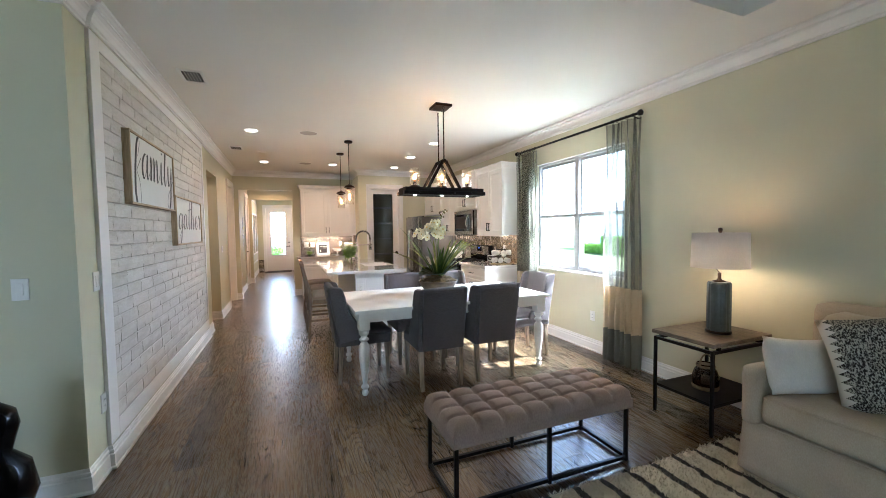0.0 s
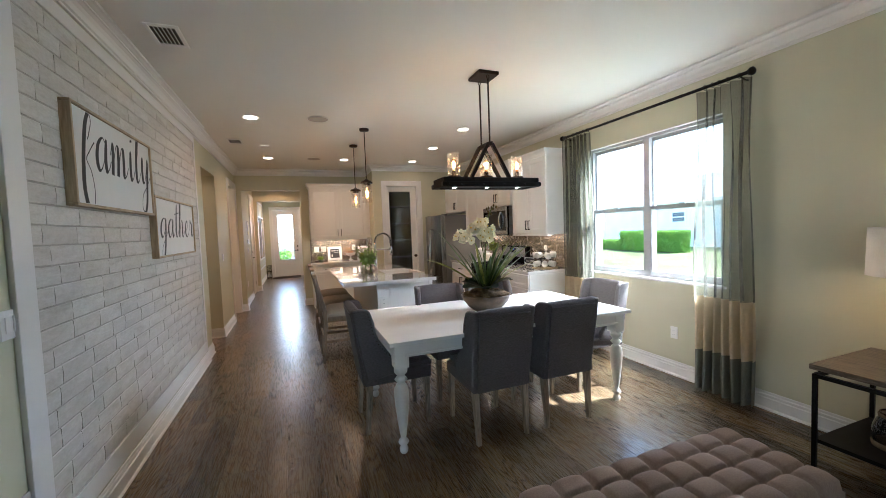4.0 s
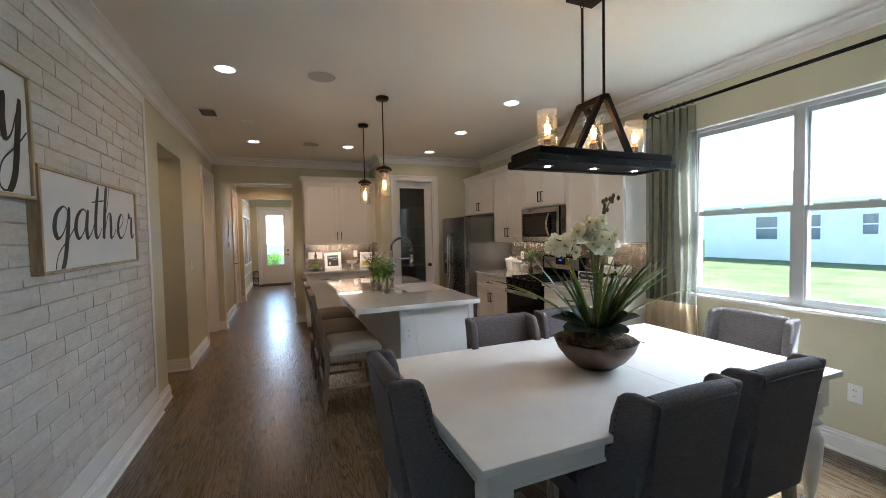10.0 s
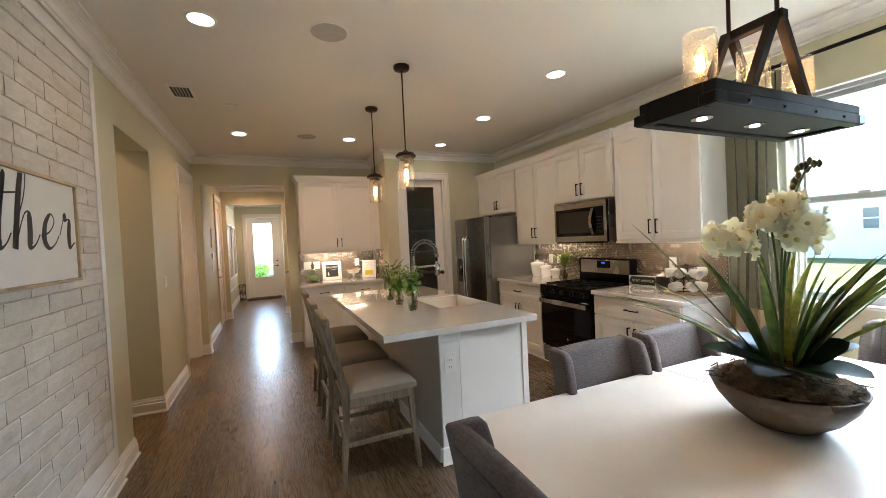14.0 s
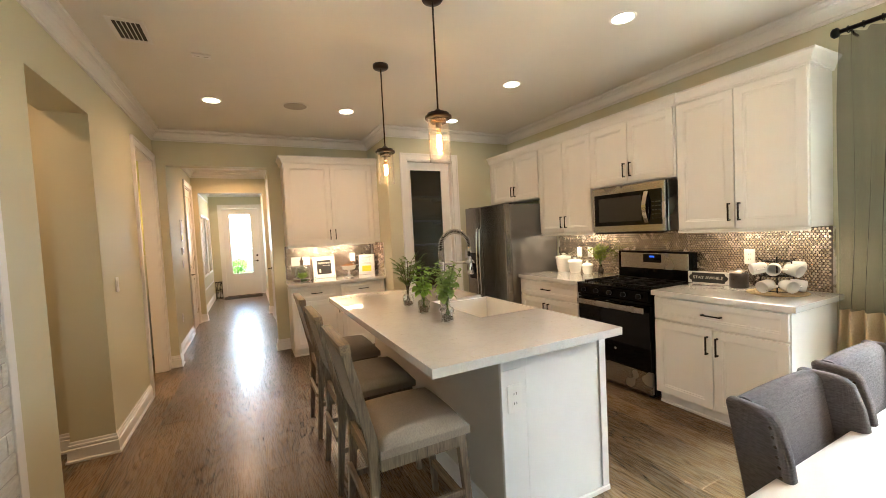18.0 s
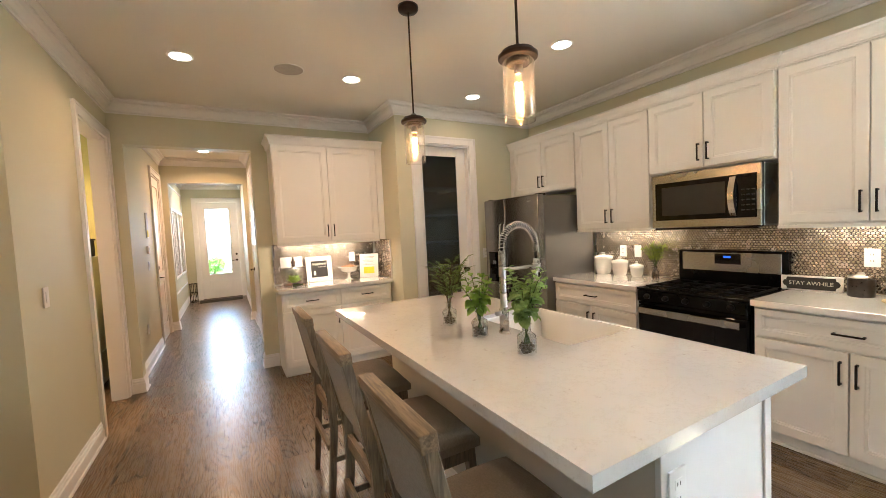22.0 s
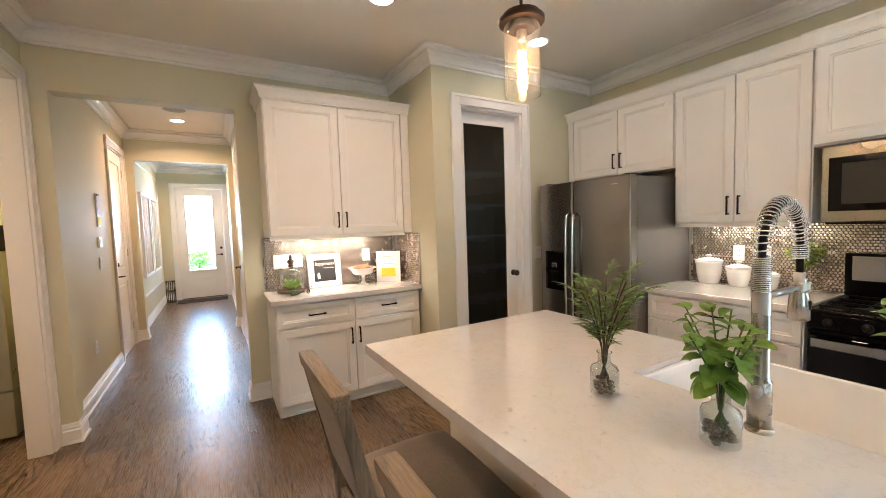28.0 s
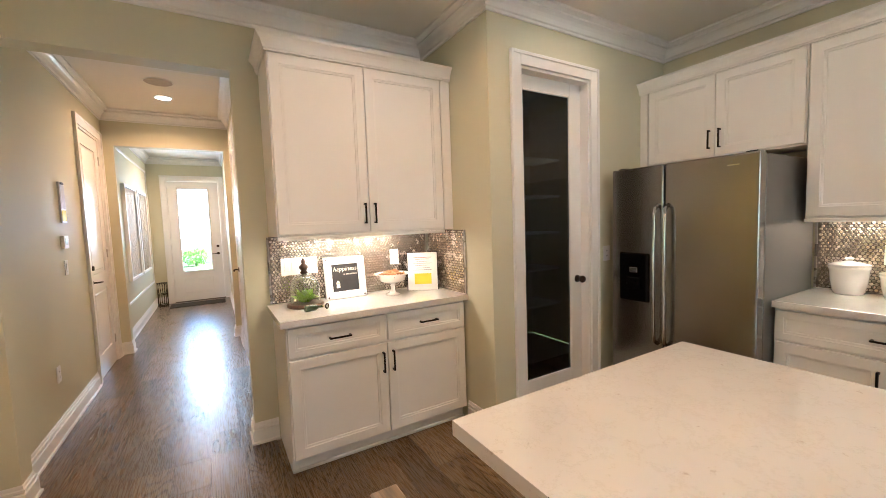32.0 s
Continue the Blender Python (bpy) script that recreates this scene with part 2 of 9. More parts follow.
def oak_floor():
    """Oiled oak planks: cathedral growth rings as contours of a stretched noise, dark pores, a tone for each plank."""
    m, nt, b = nodes_of("oak_plank_floor")
    info = nt.nodes.new("ShaderNodeObjectInfo")
    geo = nt.nodes.new("ShaderNodeNewGeometry")
    rnd = math_node(nt, "FRACT", math_node(nt, "ADD", info.outputs["Random"], geo.outputs["Random Per Island"]))
    comb = nt.nodes.new("ShaderNodeCombineXYZ")
    for i, k in enumerate((37.0, 51.0, 23.0)):
        nt.links.new(math_node(nt, "MULTIPLY", rnd, k), comb.inputs[i])
    field = tex_noise(nt, 4.6, 1.5, (1.15, 0.16, 1), 0.45, comb.outputs[0])
    ripple = tex_noise(nt, 38, 2, (1, 0.22, 1), 0.5, comb.outputs[0])
    wob = math_node(nt, "ADD", math_node(nt, "MULTIPLY", field, 27.0), math_node(nt, "MULTIPLY", ripple, 0.8))
    band = math_node(nt, "FRACT", wob)
    ring = ramp(nt, band, [(0.0, (0.30, 0.27, 0.24)), (0.14, (0.50, 0.47, 0.43)), (0.36, (1, 1, 1)), (0.88, (0.92, 0.91, 0.89)), (1.0, (0.30, 0.27, 0.24))])
    pore = ramp(nt, tex_noise(nt, 210, 3, (1, 0.035, 1), 0.6, comb.outputs[0]), [(0.34, (0.50, 0.47, 0.44)), (0.52, (1, 1, 1))])
    cloud = ramp(nt, tex_noise(nt, 2.5, 3, (1, 0.4, 1), 0.5, comb.outputs[0]), [(0.3, (0.124, 0.083, 0.044)), (0.7, (0.208, 0.148, 0.083))])
    strength = ramp(nt, tex_noise(nt, 1.6, 2, (1, 0.5, 1), 0.5, comb.outputs[0]), [(0.3, (0.45,) * 3), (0.65, (1.0,) * 3)])
    c = mix_col(nt, strength, cloud, ring, "MULTIPLY")
    c = mix_col(nt, 0.6, c, pore, "MULTIPLY")
    tone = ramp(nt, rnd, [(0.0, (0.58, 0.575, 0.57)), (0.35, (0.85, 0.845, 0.84)), (0.7, (1.0, 0.985, 0.96)), (1.0, (1.32, 1.30, 1.25))])
    nt.links.new(mix_col(nt, 1.0, c, tone, "MULTIPLY"), b.inputs["Base Color"])
    rr = nt.nodes.new("ShaderNodeMapRange")
    nt.links.new(pore, rr.inputs[0])
    rr.inputs[3].default_value, rr.inputs[4].default_value = 0.42, 0.27
    nt.links.new(rr.outputs[0], b.inputs["Roughness"])
    b.inputs["Coat Weight"].default_value = 0.2
    b.inputs["Coat Roughness"].default_value = 0.2
    bp = nt.nodes.new("ShaderNodeBump")
    bp.inputs["Strength"].default_value = 0.18
    bp.inputs["Distance"].default_value = 0.0012
    nt.links.new(mix_col(nt, 0.5, ring, pore), bp.inputs["Height"])
    nt.links.new(bp.outputs[0], b.inputs["Normal"])
    return m


def glass(name, col=(1, 1, 1), rough=0.0, bubbles=0.0):
    m, nt, b = nodes_of(name)
    b.inputs["Base Color"].default_value = (*col, 1)
    b.inputs["Roughness"].default_value = rough
    b.inputs["Transmission Weight"].default_value = 1.0
    b.inputs["IOR"].default_value = 1.45
    if bubbles:
        n = tex_noise(nt, 70, 2)
        bp = nt.nodes.new("ShaderNodeBump")
        bp.inputs["Strength"].default_value = bubbles
        bp.inputs["Distance"].default_value = 0.004
        nt.links.new(n, bp.inputs["Height"])
        nt.links.new(bp.outputs[0], b.inputs["Normal"])
    return m


def thin_glass(name, tint=(1, 1, 1), gloss=0.4, bubbles=0.0):
    """A thin sheet that bends nothing: clear, with a gloss that grows at its edges."""
    m, nt, b = nodes_of(name)
    clear = nt.nodes.new("ShaderNodeBsdfTransparent")
    clear.inputs[0].default_value = (*tint, 1)
    shine = nt.nodes.new("ShaderNodeBsdfGlossy")
    shine.inputs["Roughness"].default_value = 0.02
    fr = nt.nodes.new("ShaderNodeLayerWeight")
    fr.inputs[0].default_value = 0.5
    edge = math_node(nt, "MULTIPLY", math_node(nt, "POWER", fr.outputs["Facing"], 2.0), gloss)
    mx = nt.nodes.new("ShaderNodeMixShader")
    nt.links.new(math_node(nt, "ADD", edge, 0.05), mx.inputs[0])
    nt.links.new(clear.outputs[0], mx.inputs[1])
    nt.links.new(shine.outputs[0], mx.inputs[2])
    # faint milky haze and, in seeded glass, bright bubbles that catch the lamp's light
    haze = nt.nodes.new("ShaderNodeBsdfTranslucent")
    mh = nt.nodes.new("ShaderNodeMixShader")
    mh.inputs[0].default_value = 0.025
    nt.links.new(mx.outputs[0], mh.inputs[1])
    nt.links.new(haze.outputs[0], mh.inputs[2])
    nt.links.new(mh.outputs[0], nt.nodes["Material Output"].inputs["Surface"])
    if bubbles:
        seeds = ramp(nt, tex_noise(nt, 130, 2), [(0.54, (0.015,) * 3), (0.68, (0.24,) * 3)])
        nt.links.new(seeds, mh.inputs[0])
        n = tex_noise(nt, 55, 2)
        bp = nt.nodes.new("ShaderNodeBump")
        bp.inputs["Strength"].default_value = bubbles
        bp.inputs["Distance"].default_value = 0.004
        nt.links.new(n, bp.inputs["Height"])
        nt.links.new(bp.outputs[0], shine.inputs["Normal"])
        nt.links.new(bp.outputs[0], fr.inputs["Normal"])
    nt.nodes.remove(b)
    return m


def glow(name, col, strength):
    m, nt, b = nodes_of(name)
    b.inputs["Base Color"].default_value = (*col, 1)
    b.inputs["Emission Color"].default_value = (*col, 1)
    b.inputs["Emission Strength"].default_value = strength
    return m


M_WALL = surf("wall_paint_greige", (0.60, 0.578, 0.418), 0.62, var=0.025, scale=0.8, fine=220, bump=0.12, dist=0.0006)
M_CEIL = surf("ceiling_paint", (0.78, 0.76, 0.70), 0.75, var=0.02, scale=0.6, fine=160, bump=0.2, dist=0.0008)
M_TRIM = surf("white_trim_paint", (0.80, 0.79, 0.76), 0.36, var=0.02, scale=2, fine=90, bump=0.04)
M_YELLOW = surf("laundry_paint", (0.58, 0.58, 0.24), 0.65, var=0.03, scale=1, fine=200, bump=0.1)
M_CAB = surf("cabinet_white_paint", (0.80, 0.785, 0.74), 0.38, var=0.02, scale=2.5, fine=120, bump=0.03)
M_DOORW = surf("door_white_paint", (0.80, 0.79, 0.765), 0.32, var=0.02, scale=2, fine=100, bump=0.04)
M_BLACK = surf("matt_black_metal", (0.016, 0.015, 0.014), 0.42, 0.6, var=0.2, scale=8, fine=80, bump=0.1)
M_BRONZE = surf("oil_rubbed_bronze", (0.045, 0.03, 0.022), 0.4, 0.8, var=0.25, scale=10, fine=90, bump=0.1)
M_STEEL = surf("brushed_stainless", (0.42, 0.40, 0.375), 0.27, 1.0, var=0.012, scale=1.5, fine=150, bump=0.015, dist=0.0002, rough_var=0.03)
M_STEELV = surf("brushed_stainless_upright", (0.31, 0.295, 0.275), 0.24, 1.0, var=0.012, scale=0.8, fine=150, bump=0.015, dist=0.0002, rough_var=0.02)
M_CHROME = surf("polished_steel", (0.62, 0.60, 0.57), 0.12, 1.0, var=0.03, scale=4, fine=60, bump=0.0)
M_NICKEL = surf("brushed_nickel", (0.50, 0.47, 0.43), 0.28, 1.0, var=0.05, scale=6, fine=120, bump=0.05)
M_PENNY = surf("metal_penny_tile", (0.62, 0.53, 0.44), 0.26, 1.0, var=0.12, scale=14, fine=120, bump=0.05)
M_GROUT = surf("grout", (0.15, 0.122, 0.098), 0.9, var=0.1, scale=12, fine=200, bump=0.3)
M_BLKGLASS = surf("black_glass", (0.003, 0.003, 0.0035), 0.06, var=0.1, scale=2, fine=20, bump=0.0, coat=0.15, rough_var=0.02)
M_BLKENAMEL = surf("black_enamel", (0.004, 0.004, 0.004), 0.22, var=0.15, scale=5, fine=90, bump=0.05)
M_IRON = surf("cast_iron", (0.007, 0.007, 0.007), 0.6, 0.2, var=0.2, scale=10, fine=160, bump=0.4)
for dull, level in ((M_BLACK, 0.2), (M_BLKENAMEL, 0.12), (M_IRON, 0.12), (M_BLKGLASS, 0.18)):
    dull.node_tree.nodes["Principled BSDF"].inputs["Specular IOR Level"].default_value = level
M_GLASS = glass("clear_glass")
M_PANTRYGLASS = glass("dark_pane_glass", (0.30, 0.30, 0.29))
M_SEEDED = thin_glass("seeded_glass", (0.96, 0.93, 0.88), 0.7, 0.6)
M_BULBGLASS = thin_glass("amber_bulb_glass", (1.0, 0.74, 0.46), 0.5)
M_SHADEGLASS = thin_glass("clear_shade_glass", (0.94, 0.93, 0.90), 0.9)
M_SINK = surf("white_fireclay", (0.86, 0.85, 0.82), 0.12, var=0.02, scale=3, fine=60, bump=0.0, coat=0.6)
M_CERAMIC = surf("white_ceramic", (0.84, 0.82, 0.78), 0.15, var=0.03, scale=6, fine=60, bump=0.0, coat=0.5)
M_PLASTIC = surf("white_plastic", (0.82, 0.81, 0.78), 0.35, var=0.02, scale=6, fine=60, bump=0.0)
M_DARKSLOT = surf("dark_slot", (0.02, 0.02, 0.02), 0.6, var=0.1, bump=0.0)
M_BULB = glow("filament_glow", (1.0, 0.55, 0.22), 9.0)
M_CAN = glow("can_lens", (1.0, 0.90, 0.74), 3.0)
M_LED = glow("led_strip", (1.0, 0.80, 0.55), 3.0)
M_PLANK = oak_floor()
M_STOOLWOOD = wood("weathered_oak", (0.13, 0.096, 0.06), (0.26, 0.195, 0.125), 0.5, "Z", 0.06, 0.2)
M_STOOLRAIL = wood("weathered_oak_rail", (0.17, 0.115, 0.06), (0.33, 0.235, 0.135), 0.5, "X", 0.06, 0.2)
M_LEGWOOD = wood("pale_washed_oak", (0.22, 0.165, 0.11), (0.40, 0.32, 0.235), 0.5, "Z", 0.08, 0.2)
M_TABLETOP = wood("end_table_oak", (0.14, 0.108, 0.078), (0.26, 0.205, 0.15), 0.45, "Y", 0.05, 0.15)
M_DARKWOOD = wood("dark_stained_wood", (0.004, 0.0032, 0.003), (0.014, 0.010, 0.008), 0.6, "X", 0.05, 0.3)
M_DARKWOOD.node_tree.nodes["Principled BSDF"].inputs["Specular IOR Level"].default_value = 0.2
M_TABLEWHITE = surf("painted_table_white", (0.78, 0.75, 0.70), 0.36, var=0.05, scale=4, fine=90, bump=0.08)
M_CHAIR = woven("grey_chair_linen", (0.076, 0.065, 0.065), (0.145, 0.126, 0.125), 0.003, heather=0.2, slubs=(0.35, 0.35, 1.6))
M_STOOLSEAT = woven("taupe_linen", (0.25, 0.205, 0.15), (0.345, 0.285, 0.215))
M_BENCH = woven("mushroom_linen", (0.27, 0.19, 0.145), (0.36, 0.265, 0.21))
M_SOFA = woven("cream_slipcover", (0.45, 0.375, 0.27), (0.54, 0.46, 0.345), 0.003)
M_CUSHION = woven("white_linen_pillow", (0.72, 0.69, 0.63), (0.82, 0.79, 0.73))
M_SHADE = woven("white_lamp_linen", (0.78, 0.76, 0.72), (0.86, 0.84, 0.80), 0.002, transmission=0.22)
M_SHEER = woven("sheer_grey_linen", (0.20, 0.195, 0.15), (0.26, 0.255, 0.20), 0.003, alpha=0.55, transmission=0.72)
M_BANDCREAM = woven("cream_curtain_band", (0.62, 0.50, 0.32), (0.74, 0.62, 0.43), 0.003, transmission=0.3)
M_BANDGREY = woven("grey_curtain_band", (0.17, 0.165, 0.13), (0.26, 0.25, 0.205), 0.003, transmission=0.2)
M_GRASS = surf("lawn_green", (0.125, 0.150, 0.058), 0.9, var=0.35, scale=0.8, fine=30, bump=0.6, dist=0.03)
M_GRASS.node_tree.nodes["Principled BSDF"].inputs["Specular IOR Level"].default_value = 0.05
M_CONCRETE = surf("pale_concrete", (0.46, 0.44, 0.40), 0.8, var=0.1, scale=1, fine=80, bump=0.3)
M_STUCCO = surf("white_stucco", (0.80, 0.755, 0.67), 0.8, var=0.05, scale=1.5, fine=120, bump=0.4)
M_ROOF = surf("grey_shingle", (0.20, 0.19, 0.18), 0.85, var=0.2, scale=3, fine=60, bump=0.5)
# the sky's reflection is painted in as a blue-grey base
M_FARPANE = surf("sky_tinted_far_pane", (0.10, 0.13, 0.16), 0.08, var=0.2, scale=1, fine=20, bump=0.0, coat=0.6)
# white vinyl; its backlit shade is put into this mid-grey base
M_VINYL = surf("backlit_window_vinyl", (0.43, 0.44, 0.44), 0.35, var=0.02, scale=3, fine=60, bump=0.0)


def quartz():
    m, nt, b = nodes_of("white_quartz")
    fleck = tex_noise(nt, 26, 6, rough=0.7)
    cloud = tex_noise(nt, 2.2, 4)
    vein = tex_noise(nt, 7, 8, rough=0.75)
    c = ramp(nt, cloud, [(0.3, (0.70, 0.685, 0.65)), (0.7, (0.745, 0.73, 0.70))])
    v = ramp(nt, vein, [(0.48, (1, 1, 1)), (0.495, (0.86, 0.845, 0.815)), (0.51, (1, 1, 1))])
    f = ramp(nt, fleck, [(0.63, (1, 1, 1)), (0.71, (0.66, 0.63, 0.57))])
    nt.links.new(mix_col(nt, 0.8, mix_col(nt, 0.7, c, v, "MULTIPLY"), f, "MULTIPLY"), b.inputs["Base Color"])
    b.inputs["Roughness"].default_value = 0.09
    b.inputs["Coat Weight"].default_value = 0.9
    b.inputs["Coat Roughness"].default_value = 0.03
    return m


def whitewash():
    m, nt, b = nodes_of("whitewashed_brick")
    info = nt.nodes.new("ShaderNodeObjectInfo")
    comb = nt.nodes.new("ShaderNodeCombineXYZ")
    for i in range(3):
        nt.links.new(math_node(nt, "MULTIPLY", info.outputs["Random"], 30.0 + 17 * i), comb.inputs[i])
    streak = tex_noise(nt, 9, 6, (1, 0.35, 1.6), 0.65, comb.outputs[0])
    fine = tex_noise(nt, 70, 6, (1, 0.5, 1.2), 0.7, comb.outputs[0])
    c = ramp(nt, streak, [(0.30, (0.53, 0.50, 0.445)), (0.44, (0.655, 0.635, 0.585)), (0.7, (0.74, 0.72, 0.68))])
    g = ramp(nt, fine, [(0.35, (0.86, 0.85, 0.83)), (0.6, (1, 1, 1))])
    tone = ramp(nt, info.outputs["Random"], [(0.0, (0.88, 0.87, 0.86)), (1.0, (1, 1, 1))])
    nt.links.new(mix_col(nt, 1.0, mix_col(nt, 1.0, c, g, "MULTIPLY"), tone, "MULTIPLY"), b.inputs["Base Color"])
    b.inputs["Roughness"].default_value = 0.7
    bp = nt.nodes.new("ShaderNodeBump")
    bp.inputs["Strength"].default_value = 0.35
    bp.inputs["Distance"].default_value = 0.003
    nt.links.new(streak, bp.inputs["Height"])
    nt.links.new(bp.outputs[0], b.inputs["Normal"])
    return m


M_QUARTZ = quartz()
M_BRICK = whitewash()
M_MORTAR = surf("brick_mortar", (0.47, 0.445, 0.40), 0.9, var=0.1, scale=8, fine=120, bump=0.4)

# ---- mesh tools ----
def box(bm, x0, x1, y0, y1, z0, z1, bevel=0.0, seg=1):
    vs = [bm.verts.new(p) for p in ((x0, y0, z0), (x1, y0, z0), (x1, y1, z0), (x0, y1, z0), (x0, y0, z1), (x1, y0, z1), (x1, y1, z1), (x0, y1, z1))]
    fs = [bm.faces.new([vs[i] for i in f]) for f in ((3, 2, 1, 0), (4, 5, 6, 7), (0, 1, 5, 4), (1, 2, 6, 5), (2, 3, 7, 6), (3, 0, 4, 7))]
    if bevel:
        es = {e for f in fs for e in f.edges}
        bmesh.ops.bevel(bm, geom=list(es), offset=bevel, segments=seg, affect="EDGES", profile=0.6)
    return vs


def lathe(bm, prof, seg=20, cx=0.0, cy=0.0, cap=True):
    """Turned shape round the z axis; prof: rows of radius, height from the bottom up."""
    rings = []
    for r, z in prof:
        r = max(r, 1e-5)
        rings.append([bm.verts.new((cx + r * math.cos(2 * math.pi * i / seg), cy + r * math.sin(2 * math.pi * i / seg), z)) for i in range(seg)])
    for a, b in zip(rings, rings[1:]):
        for i in range(seg):
            f = bm.faces.new((a[i], a[(i + 1) % seg], b[(i + 1) % seg], b[i]))
            f.smooth = True
    if cap:
        bm.faces.new(rings[0][::-1])
        bm.faces.new(rings[-1])


def tube(bm, pts, r, seg=8, closed=False, taper=None):
    """Round bar along points; taper: radius at each point."""
    pts = [Vector(p) for p in pts]
    n = len(pts)
    rings, side = [], None
    for i, p in enumerate(pts):
        a = pts[i - 1] if (i or closed) else p
        b = pts[(i + 1) % n] if (i < n - 1 or closed) else p
        d = (b - a).normalized()
        if side is None:
            side = d.orthogonal().normalized()
        side = (side - d * side.dot(d)).normalized()
        up = d.cross(side)
        rad = taper[i] if taper else r
        rings.append([bm.verts.new(p + (side * math.cos(2 * math.pi * k / seg) + up * math.sin(2 * math.pi * k / seg)) * rad) for k in range(seg)])
    pairs = list(zip(rings, rings[1:])) + ([(rings[-1], rings[0])] if closed else [])
    for a, b in pairs:
        for k in range(seg):
            f = bm.faces.new((a[k], a[(k + 1) % seg], b[(k + 1) % seg], b[k]))
            f.smooth = True
    if not closed:
        bm.faces.new(rings[0][::-1])
        bm.faces.new(rings[-1])


def sweep(bm, path, prof, closed=False):
    """A moulding along a plan path whose room lies to its left; prof: rows of distance from the wall, height, bottom up."""
    pts = [Vector(p) for p in path]
    n = len(pts)
    cols = []
    for i, p in enumerate(pts):
        dirs = []
        if i or closed:
            dirs.append((p - pts[i - 1]).normalized())
        if i < n - 1 or closed:
            dirs.append((pts[(i + 1) % n] - p).normalized())
        nor = [Vector((-d.y, d.x)) for d in dirs]
        off = nor[0] if len(nor) == 1 else (nor[0] + nor[1]) / (1 + nor[0].dot(nor[1]))
        cols.append([bm.verts.new((p.x + off.x * d, p.y + off.y * d, z)) for d, z in prof])
    pairs = list(zip(cols, cols[1:])) + ([(cols[-1], cols[0])] if closed else [])
    k = len(prof)
    for a, b in pairs:
        for j in range(k - 1):
            bm.faces.new((a[j], b[j], b[j + 1], a[j + 1]))
        bm.faces.new((a[k - 1], b[k - 1], b[0], a[0]))
    if not closed:
        bm.faces.new(cols[0])
        bm.faces.new(cols[-1][::-1])


def prism(bm, outline, axis, a, b):
    """Extrude an outline of two coordinates along an axis from a to b."""
    put = {"x": lambda u, v, w: (w, u, v), "y": lambda u, v, w: (u, w, v), "z": lambda u, v, w: (u, v, w)}[axis]
    va = [bm.verts.new(put(u, v, a)) for u, v in outline]
    vb = [bm.verts.new(put(u, v, b)) for u, v in outline]
    n = len(outline)
    bm.faces.new(va[::-1])
    bm.faces.new(vb)
    for i in range(n):
        bm.faces.new((va[i], va[(i + 1) % n], vb[(i + 1) % n], vb[i]))


def moved(bm, m, start=0):
    bm.verts.ensure_lookup_table()
    for v in bm.verts[start:]:
        v.co = m @ v.co


def mesh_of(name, bm, material, smooth=False):
    bmesh.ops.recalc_face_normals(bm, faces=bm.faces)
    me = bpy.data.meshes.new(name)
    bm.to_mesh(me)
    bm.free()
    me.materials.append(material)
    if smooth:
        me.shade_smooth()
        if smooth != True:
            me.set_sharp_from_angle(angle=radians(smooth))
    return me


def part(name, bm, material, parent, label="", smooth=False):
    ob = new(name, mesh_of(name, bm, material, smooth))
    ob.parent = parent
    if label:
        ob["label"] = label
    return ob


def piece(name, me, parent, loc=(0, 0, 0), rot=(0, 0, 0)):
    ob = new(name, me)
    ob.parent = parent
    ob.location = loc
    ob.rotation_euler = [radians(a) for a in rot]
    return ob


def thing(name, label, category, group="", loc=(0, 0, 0), rz=0.0):
    ob = new(name)
    ob.empty_display_size = 0.1
    ob.location = loc
    ob.rotation_euler = (0, 0, radians(rz))
    return tagged(ob, label, category, group)


def solid(name, bm, material, label="", category="", kind="", group="", smooth=False):
    return tagged(new(name, mesh_of(name, bm, material, smooth)), label, category, group, kind)


def slab(*a, **k):
    bm = bmesh.new()
    box(bm, *a, **k)
    return bm


def turned(prof, seg=20, cx=0.0, cy=0.0):
    bm = bmesh.new()
    lathe(bm, prof, seg, cx, cy)
    return bm


def bar(pts, r, seg=8, closed=False, taper=None):
    bm = bmesh.new()
    tube(bm, pts, r, seg, closed, taper)
    return bm


def text_mesh(words, size, material, depth=0.0008, shear=0.0, align="CENTER", spacing=1.0):
    """Lettering in the built-in font, lying in the xz plane and facing -y."""
    cu = bpy.data.curves.new("lettering", "FONT")
    cu.body, cu.size, cu.extrude, cu.shear = words, size, depth, shear
    cu.align_x, cu.align_y = align, "CENTER"
    cu.space_character = spacing
    ob = bpy.data.objects.new("lettering", cu)
    me = bpy.data.meshes.new_from_object(ob)
    bpy.data.objects.remove(ob)
    me.transform(Matrix.Rotation(radians(90), 4, "X"))
    me.materials.clear()
    me.materials.append(material)
    return me

# ---- structure ----
def wall(name, axis, face, back, a, b, z0, z1, openings, material, label="greige painted wall"):
    """A wall along an axis from a to b, between two planes; openings: rows of from, to, bottom, top."""
    bm = bmesh.new()

    def blk(u0, u1, w0, w1):
        if u1 - u0 > 1e-4 and w1 - w0 > 1e-4:
            p, q = min(face, back), max(face, back)
            if axis == "y":
                box(bm, p, q, u0, u1, w0, w1)
            else:
                box(bm, u0, u1, p, q, w0, w1)
    at = a
    for u0, u1, w0, w1 in sorted(openings):
        blk(at, u0, z0, z1)
        blk(u0, u1, z0, w0)
        blk(u0, u1, w1, z1)
        at = u1
    blk(at, b, z0, z1)
    return solid(name, bm, material, label, "wall", "structure")


